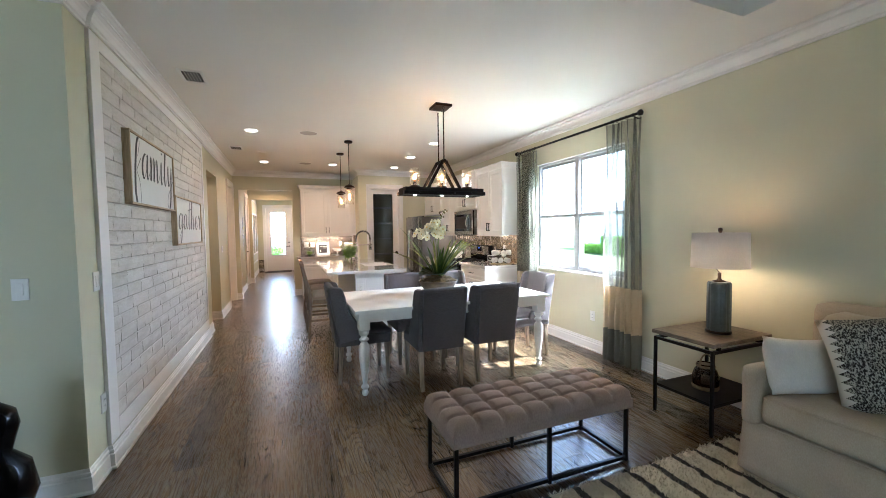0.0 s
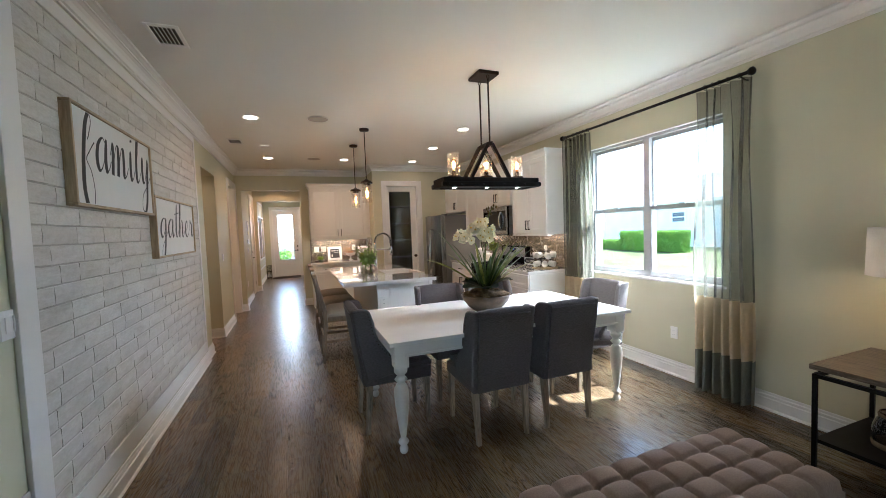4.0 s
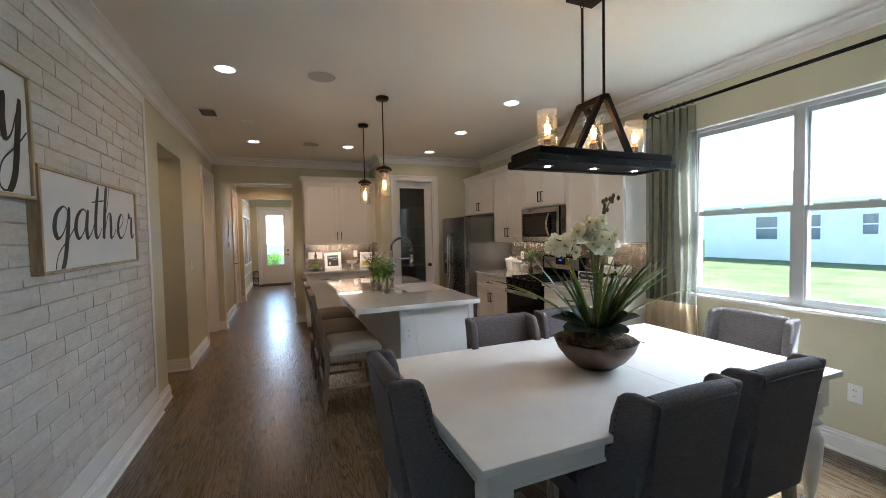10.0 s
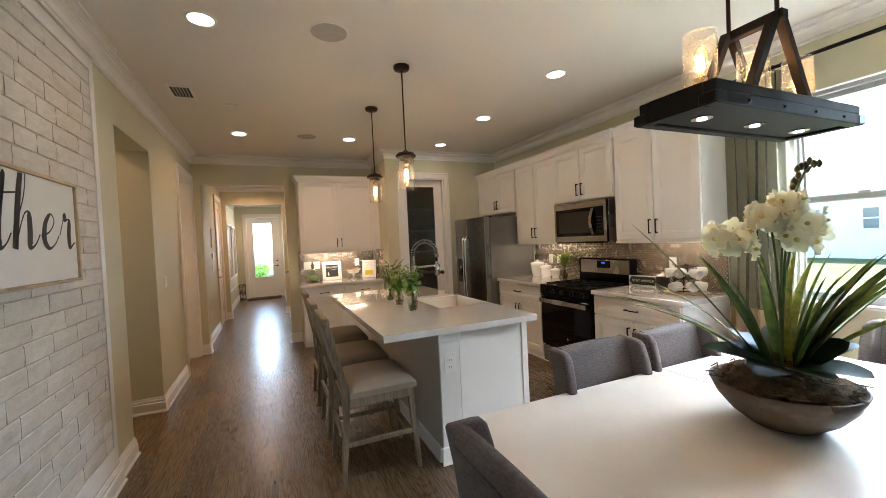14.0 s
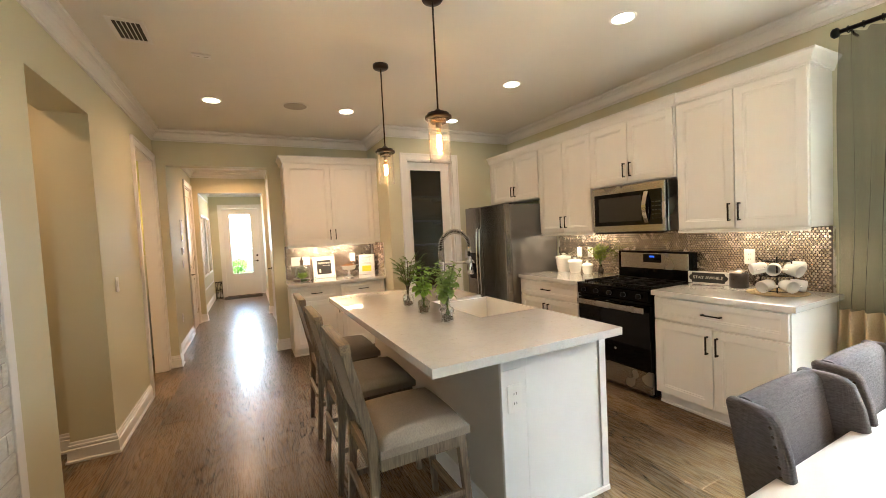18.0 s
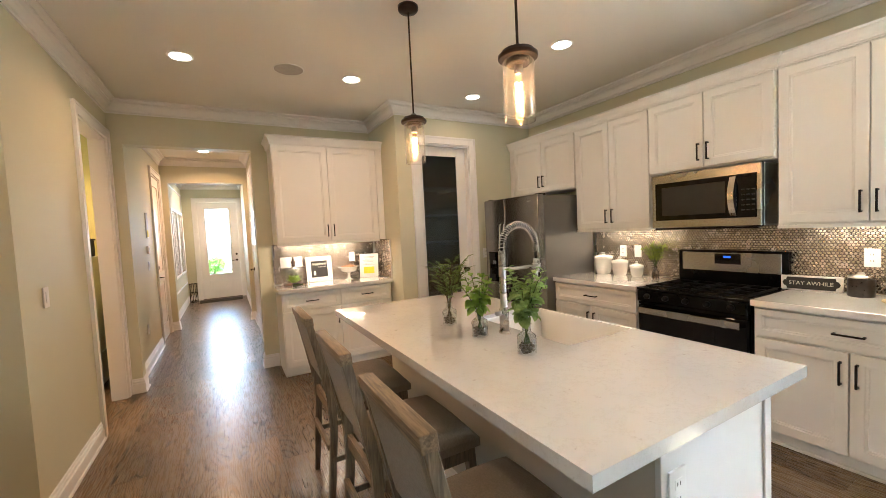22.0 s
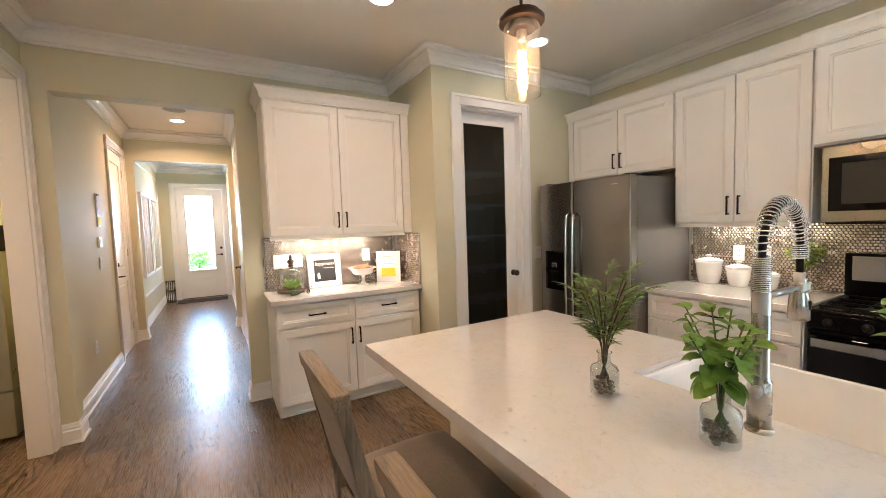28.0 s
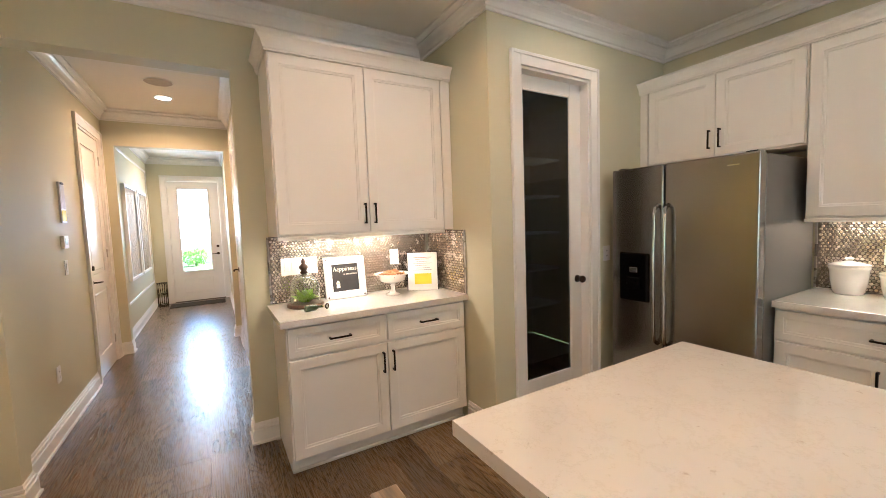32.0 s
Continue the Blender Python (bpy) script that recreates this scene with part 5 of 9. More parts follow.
def dining_chair():
    """Wing-sided upholstered chair facing +y."""
    c = thing("dining_chair", "grey linen wing-back dining chair with pale oak legs", "chair", "chairs round the dining table")
    bm = bmesh.new()
    box(bm, -0.222, 0.222, -0.235, 0.27, 0.365, 0.455, 0.012, 2)
    part("seat_rail", bm, M_CHAIR, c, "", 50)
    bm = bmesh.new()
    pillow_box(bm, -0.186, 0.186, -0.19, 0.285, 0.45, 0.515, 0.025, 8)
    part("seat", bm, M_CHAIR, c)
    # backrest: one raked, padded slab with a soft rounded top
    bm = bmesh.new()
    n, nx, rt = 10, 8, 0.036
    prof = [(-0.167 - 0.07 * (k / n) ** 1.2 - 0.008 * k / n, 0.37 + 0.535 * k / n, 1.0 - (k / n) ** 6) for k in range(n + 1)]
    yc = prof[-1][0] - rt
    prof += [(yc + rt * math.cos(a), 0.905 + rt * math.sin(a), 0.0) for a in [math.pi * j / 8 for j in range(1, 8)]]
    prof += [(yc - rt, 0.905, 0.0), (-0.245, 0.37, 0.0)]
    cols = []
    for i in range(nx + 1):
        u = 2 * i / nx - 1
        cols.append([bm.verts.new((0.1935 * u, y + 0.012 * (1 - u ** 4) * f, z + (0.006 * (1 - u * u) if z > 0.8 else 0.0))) for y, z, f in prof])
    m = len(prof)
    for ca, cb in zip(cols, cols[1:]):
        for k in range(m):
            bm.faces.new((ca[k], cb[k], cb[(k + 1) % m], ca[(k + 1) % m]))
    bm.faces.new(cols[0])
    bm.faces.new(cols[-1][::-1])
    bmesh.ops.recalc_face_normals(bm, faces=bm.faces)
    back = part("backrest", bm, M_CHAIR, c, "", 50)
    part("top_piping", bar([(-0.186 + 0.372 * i / 8, -0.3185, 0.906 - 0.004 * (i / 4 - 1) ** 2) for i in range(9)], 0.0042, 6), M_CHAIR, back)
    for s in (-1, 1):
        bm = bmesh.new()
        outl = [(-0.318, 0.940), (-0.228, 0.938), (-0.200, 0.931), (-0.182, 0.914), (-0.172, 0.885), (-0.158, 0.84), (-0.146, 0.76), (-0.118, 0.68), (-0.06, 0.61), (0.0, 0.555), (0.03, 0.51), (0.035, 0.44), (-0.22, 0.40), (-0.275, 0.70)]
        x0, x1 = sorted((s * 0.189, s * 0.234))
        prism(bm, outl, "x", x0, x1)
        bmesh.ops.recalc_face_normals(bm, faces=bm.faces)
        bm.normal_update()
        es = [e for e in bm.edges if e.calc_face_angle(0) > 1.0]
        bmesh.ops.bevel(bm, geom=es, offset=0.016, segments=4, profile=0.5, affect="EDGES")
        for v in bm.verts:
            v.co.x += s * 0.22 * max(0.0, v.co.y + 0.25) * min(1.0, max(0.0, (v.co.z - 0.45) / 0.3))
        wing = part("wing", bm, M_CHAIR, c, "", 50)
        bm = bmesh.new()
        path = [(-0.180, 0.905), (-0.168, 0.86), (-0.150, 0.76), (-0.115, 0.68), (-0.058, 0.61), (0.0, 0.556), (0.03, 0.51)]
        dots = []
        for (a0, b0), (a1, b1) in zip(path, path[1:]):
            k = max(1, int(math.hypot(a1 - a0, b1 - b0) / 0.022))
            dots += [(a0 + (a1 - a0) * i / k, b0 + (b1 - b0) * i / k) for i in range(k)]
        for yy, zz in dots:
            m0 = len(bm.verts)
            lathe(bm, [(0.0055, 0), (0.0045, 0.0025), (0.001, 0.0035)], 6)
            moved(bm, Matrix.Translation((s * (0.2315 + 0.22 * max(0.0, yy + 0.238) * min(1.0, max(0.0, (zz - 0.45) / 0.3))), yy - 0.018, zz - 0.004)) @ Matrix.Rotation(radians(90 * s), 4, "Y"), m0)
        st = part("nailhead_trim", bm, M_BRONZE, wing, "row of dark bronze nailheads")
        st["kind"] = "stuff"
    for sx in (-1, 1):
        part("leg", square_leg(sx * 0.19, -0.225, 0, sx * 0.195, -0.20, 0.366, 0.015, 0.022), M_LEGWOOD, c, "pale washed oak leg")
        part("leg", square_leg(sx * 0.195, 0.245, 0, sx * 0.195, 0.235, 0.366, 0.015, 0.022), M_LEGWOOD, c, "pale washed oak leg")
    return c


TBX0, TBX1, TBY0, TBY1, TBZ = 0.588, 2.60, 4.0, 5.15, 0.775
chair = dining_chair()
chair.location = (1.356, 4.175, 0)
for x, y, rz in ((1.923, 4.185, 0), (1.365, 4.965, 180), (1.905, 4.97, 180), (0.718, 4.61, -90), (2.60, 4.55, 90)):
    copy_thing(chair, pose(x, y, 0, 0, 0, rz))

tb = thing("dining_table", "white painted farmhouse dining table with turned legs", "table", loc=((TBX0 + TBX1) / 2, (TBY0 + TBY1) / 2, 0))
hx, hy = (TBX1 - TBX0) / 2, (TBY1 - TBY0) / 2
bm = bmesh.new()
box(bm, -hx, hx, -hy, hy, TBZ - 0.028, TBZ, 0.004, 2)
part("tabletop", bm, M_TABLEWHITE, tb)
part("top_seam", slab(0.1192, 0.1204, -hy + 0.004, hy - 0.004, TBZ - 0.002, TBZ + 0.0003), M_GROUT, tb, "thin seam of the leaf")
for a in (-1, 1):
    part("apron", slab(-hx + 0.10, hx - 0.10, a * (hy - 0.05) - 0.012, a * (hy - 0.05) + 0.012, 0.66, TBZ - 0.0285), M_TABLEWHITE, tb)
    part("apron", slab(a * (hx - 0.05) - 0.012, a * (hx - 0.05) + 0.012, -hy + 0.10, hy - 0.10, 0.66, TBZ - 0.0285), M_TABLEWHITE, tb)
    part("apron_bead", slab(-hx + 0.11, hx - 0.11, a * (hy - 0.035) - 0.0035, a * (hy - 0.035) + 0.0035, 0.663, 0.677, bevel=0.002), M_TABLEWHITE, tb)
    part("apron_bead", slab(a * (hx - 0.035) - 0.0035, a * (hx - 0.035) + 0.0035, -hy + 0.11, hy - 0.11, 0.663, 0.677, bevel=0.002), M_TABLEWHITE, tb)
LEG = [(0.018, 0), (0.026, 0.010), (0.030, 0.030), (0.022, 0.048), (0.016, 0.056), (0.030, 0.066), (0.036, 0.078), (0.030, 0.092), (0.018, 0.102), (0.020, 0.12),
       (0.026, 0.16), (0.034, 0.22), (0.042, 0.29), (0.048, 0.36), (0.050, 0.41), (0.046, 0.445), (0.034, 0.47), (0.022, 0.482), (0.034, 0.492), (0.044, 0.505),
       (0.034, 0.518), (0.022, 0.526), (0.030, 0.538), (0.044, 0.555), (0.046, 0.572), (0.038, 0.585), (0.046, 0.59)]
for sx in (-1, 1):
    for sy in (-1, 1):
        cx, cy = sx * (hx - 0.085), sy * (hy - 0.085)
        lg = part("leg", turned(LEG, 20, cx, cy), M_TABLEWHITE, tb)
        part("leg_block", slab(cx - 0.048, cx + 0.048, cy - 0.048, cy + 0.048, 0.59, TBZ - 0.0285, bevel=0.003), M_TABLEWHITE, lg)

# ---- counter stools ----
def counter_stool():
    """Upholstered counter stool facing +y."""
    c = thing("counter_stool", "weathered oak counter stool with taupe linen seat", "bar stool", "stools along the island")
    bm = bmesh.new()
    pillow_box(bm, -0.235, 0.235, -0.195, 0.23, 0.535, 0.632, 0.035, 14, 0.06)
    part("seat", bm, M_STOOLSEAT, c, "taupe linen padded seat")
    for s in (-1, 1):
        part("side_rail", slab(s * 0.205 - 0.012, s * 0.205 + 0.012, -0.19, 0.19, 0.475, 0.534), M_STOOLWOOD, c)
        bm = bmesh.new()
        prism(bm, [(-0.262, 0), (-0.232, 0), (-0.195, 0.42), (-0.195, 0.60), (-0.290, 1.0), (-0.325, 1.0), (-0.235, 0.58), (-0.232, 0.42)], "x", s * 0.195 - 0.016, s * 0.195 + 0.016)
        bmesh.ops.bevel(bm, geom=list(bm.edges), offset=0.003, segments=1, profile=0.5, affect="EDGES")
        part("back_post", bm, M_STOOLWOOD, c)
        part("leg", square_leg(s * 0.205, 0.235, 0, s * 0.195, 0.195, 0.535, 0.015, 0.02), M_STOOLWOOD, c)
        part("side_stretcher", slab(s * 0.203 - 0.009, s * 0.203 + 0.009, -0.235, 0.215, 0.235, 0.265, bevel=0.002), M_STOOLWOOD, c)
    part("front_rail", slab(-0.19, 0.19, 0.185, 0.208, 0.475, 0.534), M_STOOLRAIL, c)
    part("rear_rail", slab(-0.19, 0.19, -0.225, -0.203, 0.475, 0.534), M_STOOLRAIL, c)
    part("footrest", slab(-0.19, 0.19, 0.21, 0.235, 0.16, 0.195, bevel=0.003), M_STOOLRAIL, c)
    part("rear_stretcher", slab(-0.19, 0.19, -0.25, -0.228, 0.30, 0.33, bevel=0.002), M_STOOLRAIL, c)
    bm = bmesh.new()
    prism(bm, [(-0.327, 0.985), (-0.283, 0.985), (-0.287, 1.03), (-0.333, 1.03)], "x", -0.211, 0.211)
    bmesh.ops.bevel(bm, geom=list(bm.edges), offset=0.004, segments=2, profile=0.5, affect="EDGES")
    part("top_rail", bm, M_STOOLRAIL, c, "", 50)
    bm = bmesh.new()
    prism(bm, [(-0.300, 0.984), (-0.322, 0.984), (-0.246, 0.66), (-0.206, 0.66)], "x", -0.178, 0.178)
    bmesh.ops.bevel(bm, geom=list(bm.edges), offset=0.006, segments=2, profile=0.5, affect="EDGES")
    part("back_panel", bm, M_STOOLSEAT, c, "pale linen back panel")
    return c


st = counter_stool()
st.location, st.rotation_euler = (0.55, 6.40, 0), (0, 0, radians(-90))
for y in (7.05, 7.755):
    copy_thing(st, pose(0.55, y, 0, 0, 0, -90))

# ---- linear chandelier ----
CX, CY = 1.672, 4.69
ch = thing("chandelier", "dark wood linear chandelier with three seeded glass cylinders", "chandelier", loc=(CX, CY, 0))
part("canopy", slab(-0.095, 0.095, -0.108, 0.108, CEIL - 0.03, CEIL - 0.0005, bevel=0.004), M_BRONZE, ch)
for s in (-1, 1):
    part("hook", bar([(0.012 * math.cos(a), s * 0.08, CEIL - 0.045 + 0.016 * math.sin(a)) for a in [2 * math.pi * k / 10 for k in range(10)]], 0.003, 6, True), M_BRONZE, ch)
    part("rod", bar([(0, s * 0.08, CEIL - 0.06), (0, s * 0.08, 2.22)], 0.0075, 8), M_BRONZE, ch)
    for q in (-1, 1):
        bm = bmesh.new()
        prism(bm, [(q * 0.0, 2.215), (q * 0.032, 2.215), (q * 0.20, 1.9165), (q * 0.168, 1.9165)], "y", s * 0.08 - 0.014, s * 0.08 + 0.014)
        part("brace", bm, M_DARKWOOD, ch)
part("apex_bar", slab(-0.02, 0.02, -0.105, 0.105, 2.19, 2.225, bevel=0.004), M_DARKWOOD, ch)
BL_ = 0.465
for s in (-1, 1):
    part("long_beam", slab(-BL_, BL_, s * 0.12 - 0.02, s * 0.12 + 0.02, 1.838, 1.878, bevel=0.003), M_DARKWOOD, ch)
    part("upper_beam", slab(-BL_ + 0.012, BL_ - 0.012, s * 0.113 - 0.02, s * 0.113 + 0.02, 1.8785, 1.916, bevel=0.004), M_DARKWOOD, ch)
    part("end_beam", slab(s * (BL_ - 0.021) - 0.02, s * (BL_ - 0.021) + 0.02, -0.0995, 0.0995, 1.838, 1.878), M_DARKWOOD, ch)
    part("upper_end_beam", slab(s * (BL_ - 0.033) - 0.02, s * (BL_ - 0.033) + 0.02, -0.0925, 0.0925, 1.8785, 1.916), M_DARKWOOD, ch)
part("tray", slab(-BL_ + 0.0545, BL_ - 0.0545, -0.0925, 0.0925, 1.846, 1.90), M_DARKWOOD, ch)
for sx in (-1, 1):
    for sy in (-1, 1):
        bm = bmesh.new()
        cx, cy = sx * BL_, sy * 0.14
        x0, x1 = sorted((cx + sx * 0.0035, cx - sx * 0.05))
        y0, y1 = sorted((cy + sy * 0.0005, cy + sy * 0.0035))
        box(bm, x0, x1, y0, y1, 1.842, 1.874, 0.001)
        x0, x1 = sorted((cx + sx * 0.0005, cx + sx * 0.0035))
        y0, y1 = sorted((cy, cy - sy * 0.05))
        box(bm, x0, x1, y0, y1, 1.842, 1.874, 0.001)
        part("corner_strap", bm, M_BLACK, ch, "black iron corner strap")
    for bx in (-0.30, -0.10, 0.10, 0.30):
        bm = turned([(0.007, 0), (0.006, 0.004), (0.002, 0.006)], 8)
        moved(bm, Matrix.Translation((bx, sx * 0.1405, 1.858)) @ Matrix.Rotation(radians(-90 * sx), 4, "X"))
        part("bolt", bm, M_BLACK, ch)
for k, x in enumerate((-0.31, 0.0, 0.31)):
    part("lamp_cup", turned([(0.058, 1.901), (0.058, 1.937), (0.052, 1.942), (0.02, 1.944), (0.02, 1.98)], 20, x, 0), M_BRONZE, ch)
    bm = bmesh.new()
    lathe(bm, [(0.051, 1.9445), (0.051, 2.128), (0.0502, 2.130), (0.0485, 2.129)], 28, x, 0, cap=False)
    gl = part("glass_cylinder", bm, M_SEEDED, ch, "seeded clear glass cylinder", True)
    gl.visible_shadow = False
    bm = turned([(0.010, 1.98), (0.011, 1.995), (0.016, 2.02), (0.021, 2.045), (0.021, 2.062), (0.014, 2.080), (0.004, 2.088)], 14, x, 0)
    bb = part("bulb", bm, M_BULBGLASS, ch, "glowing filament bulb", True)
    bb.visible_shadow = False
    part("filament", bar([(x + 0.010 * math.cos(a), 0.010 * math.sin(a), 2.01 + 0.05 * (0.5 + 0.5 * math.cos(a * 3))) for a in [2 * math.pi * i / 24 for i in range(24)]], 0.003, 5, True), M_BULB, bb)
    part("down_light", turned([(0.033, 1.841), (0.033, 1.8455), (0.02, 1.8455)], 18, x, 0), M_STEEL, ch)
    part("down_lens", turned([(0.015, 1.838), (0.015, 1.8405)], 18, x, 0), M_CAN, ch)
    bulb_lamp(CX + x, CY, 2.045, 9.0)
    disc_lamp(CX + x, CY, 1.835, 2.0, 0.02)


def pendant(x, y):
    p_ = thing("pendant_light", "bronze pendant light with clear glass cylinder and filament bulb", "pendant lamp", "pendants over the island", (x, y, 0))
    part("canopy", turned([(0.02, CEIL - 0.034), (0.055, CEIL - 0.03), (0.062, CEIL - 0.02), (0.062, CEIL - 0.0005)], 24), M_BRONZE, p_)
    part("rod", bar([(0, 0, CEIL - 0.03), (0, 0, 2.17)], 0.0055, 8), M_BRONZE, p_)
    part("cap", turned([(0.076, 2.118), (0.079, 2.122), (0.079, 2.134), (0.066, 2.138), (0.064, 2.15), (0.03, 2.158), (0.012, 2.175)], 28), M_BRONZE, p_)
    part("socket", turned([(0.045, 2.095), (0.048, 2.105), (0.048, 2.1175)], 18), M_BRONZE, p_)
    part("socket_neck", turned([(0.016, 2.06), (0.018, 2.065), (0.018, 2.0945)], 14), M_NICKEL, p_)
    bm = bmesh.new()
    lathe(bm, [(0.0595, 1.873), (0.061, 1.872), (0.062, 1.874), (0.062, 2.117)], 32, 0, 0, cap=False)
    gl = part("glass_cylinder", bm, M_SHADEGLASS, p_, "clear glass cylinder shade", True)
    gl.visible_shadow = False
    bm = turned([(0.004, 1.928), (0.014, 1.932), (0.024, 1.952), (0.025, 1.975), (0.018, 2.02), (0.013, 2.045), (0.012, 2.06)], 16)
    bb = part("bulb", bm, M_BULBGLASS, p_, "glowing amber filament bulb", True)
    bb.visible_shadow = False
    part("filament", bar([(0.011 * math.cos(2 * math.pi * i / 7), 0.011 * math.sin(2 * math.pi * i / 7), 1.945 + (0.08 if i % 2 else 0)) for i in range(14)], 0.003, 5), M_BULB, bb)
    bulb_lamp(x, y, 1.985, 13.0)
    return p_


pendant(0.964, 7.68)
pendant(0.966, 6.70)

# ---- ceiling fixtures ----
# the side hall's can is assumed, added for its light
for cx, cy in KITCHEN_CANS + HALL_CANS + UNSEEN_SIDE_CANS:
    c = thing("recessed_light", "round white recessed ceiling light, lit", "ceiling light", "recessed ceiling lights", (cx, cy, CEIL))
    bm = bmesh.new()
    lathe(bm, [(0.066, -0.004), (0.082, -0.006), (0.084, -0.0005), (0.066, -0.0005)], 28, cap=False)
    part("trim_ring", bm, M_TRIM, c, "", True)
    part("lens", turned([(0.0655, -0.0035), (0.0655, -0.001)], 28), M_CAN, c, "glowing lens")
M_SPK = surf("speaker_cloth", (0.46, 0.43, 0.385), 0.85, var=0.05, scale=20, fine=300, bump=0.3)
for cx, cy in ((0.383, 6.38), (0.442, 8.895), (-0.302, 11.97)):
    c = thing("ceiling_speaker", "round off-white in-ceiling speaker grille", "speaker", "ceiling speakers", (cx, cy, CEIL))
    part("grille", turned([(0.108, -0.006), (0.112, -0.0045), (0.112, -0.0005)], 32), M_SPK, c)
    bm = bmesh.new()
    lathe(bm, [(0.1125, -0.0055), (0.118, -0.0045), (0.119, -0.0005), (0.1125, -0.0005)], 32, cap=False)
    part("rim", bm, M_TRIM, c)
sd = thing("ceiling_sensor", "small white rectangular sensor plate on the ceiling", "sensor", loc=(-0.29, 7.95, CEIL))
part("plate", slab(-0.06, 0.06, -0.03, 0.03, -0.012, -0.0005, bevel=0.004, seg=2), M_PLASTIC, sd)
for k in (-1, 1):
    part("slot", slab(k * 0.028 - 0.016, k * 0.028 + 0.016, -0.004, 0.004, -0.0128, -0.0121), M_SPK, sd)
for vx, vy, w, h in ((-0.645, 4.65, 0.19, 0.30), (-0.65, 7.72, 0.19, 0.30)):
    v = thing("ceiling_vent", "white ceiling air vent with dark slats", "vent", "ceiling vents", (vx, vy, CEIL))
    part("backing", slab(-w / 2 + 0.025, w / 2 - 0.025, -h / 2 + 0.03, h / 2 - 0.03, -0.003, -0.0005), M_DARKSLOT, v)
    bm = bmesh.new()
    for b in ((-w / 2, -w / 2 + 0.025, -h / 2, h / 2), (w / 2 - 0.025, w / 2, -h / 2, h / 2), (-w / 2 + 0.025, w / 2 - 0.025, -h / 2, -h / 2 + 0.03), (-w / 2 + 0.025, w / 2 - 0.025, h / 2 - 0.03, h / 2)):
        box(bm, *b, -0.009, -0.0005, 0.002)
    part("frame", bm, M_TRIM, v)
    for i in range(5):
        xx = -w / 2 + 0.025 + (i + 1) * (w - 0.05) / 6
        bm = slab(-0.0035, 0.0035, -h / 2 + 0.03, h / 2 - 0.03, -0.001, 0.001)
        moved(bm, Matrix.Translation((xx, 0, -0.006)) @ Matrix.Rotation(radians(40), 4, "Y"))
        part("slat", bm, M_TRIM, v)

# ---- window, curtains ----
y0, y1, z0, z1 = WIN
wx = R + 0.075
w = thing("window_1", "white vinyl twin double-hung window with bright daylight", "window")
w["kind"] = "structure"
bm = bmesh.new()
fw = 0.03
for b in ((y0, y0 + fw, z0, z1), (y1 - fw, y1, z0, z1), (y0 + fw, y1 - fw, z0, z0 + fw), (y0 + fw, y1 - fw, z1 - fw, z1)):
    box(bm, wx - 0.03, wx + 0.06, b[0], b[1], b[2], b[3])
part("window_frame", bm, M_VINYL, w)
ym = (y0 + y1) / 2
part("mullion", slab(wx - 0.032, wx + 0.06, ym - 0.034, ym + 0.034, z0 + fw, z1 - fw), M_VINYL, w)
zr = 1.625
for a, b in ((y0 + fw, ym - 0.034), (ym + 0.034, y1 - fw)):
    for nm, lo, hi, dx in (("lower_sash", z0 + fw, zr + 0.02, -0.012), ("upper_sash", zr - 0.02, z1 - fw, 0.022)):
        bm = bmesh.new()
        s, sr_ = 0.016, 0.034
        X0, X1 = wx + dx - 0.014, wx + dx + 0.014
        for c in ((a, a + s, lo, hi), (b - s, b, lo, hi), (a + s, b - s, lo, lo + sr_), (a + s, b - s, hi - sr_, hi)):
            box(bm, X0, X1, *c)
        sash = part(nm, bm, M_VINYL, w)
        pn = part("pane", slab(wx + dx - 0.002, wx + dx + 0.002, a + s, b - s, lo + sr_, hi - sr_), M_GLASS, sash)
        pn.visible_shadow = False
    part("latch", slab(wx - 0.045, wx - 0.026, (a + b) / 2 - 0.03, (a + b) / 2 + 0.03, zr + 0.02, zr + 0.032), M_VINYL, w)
part("window_sill", slab(R - 0.018, wx - 0.03, y0 - 0.03, y1 + 0.03, z0 - 0.022, z0 + 0.004, bevel=0.004), M_CERAMIC, w, "white stone sill")
part("lining", slab(R + 0.001, wx - 0.03, y0 + 0.0005, y1 - 0.0005, z1 - 0.004, z1 - 0.0005), M_TRIM, w)

rod = thing("curtain_rod", "black iron curtain rod with round finials", "curtain rod", loc=(3.325, 4.66, 2.585))
part("pole", bar([(0, -1.10, 0), (0, 1.07, 0)], 0.0135, 10), M_BLACK, rod)
for s, e in ((-1, -1.10), (1, 1.07)):
    bm = turned([(0.014, 0), (0.03, 0.01), (0.031, 0.03), (0.018, 0.042), (0.004, 0.046)], 14)
    moved(bm, Matrix.Translation((0, e, 0)) @ Matrix.Rotation(radians(-90 * s), 4, "X"))
    part("finial", bm, M_BLACK, rod, "", True)
for yy in (-1.04, 1.02):
    part("bracket", bar([(0.0, yy, -0.012), (0.05, yy, -0.03), (R - 3.325 - 0.001, yy, -0.03)], 0.007, 8), M_BLACK, rod)


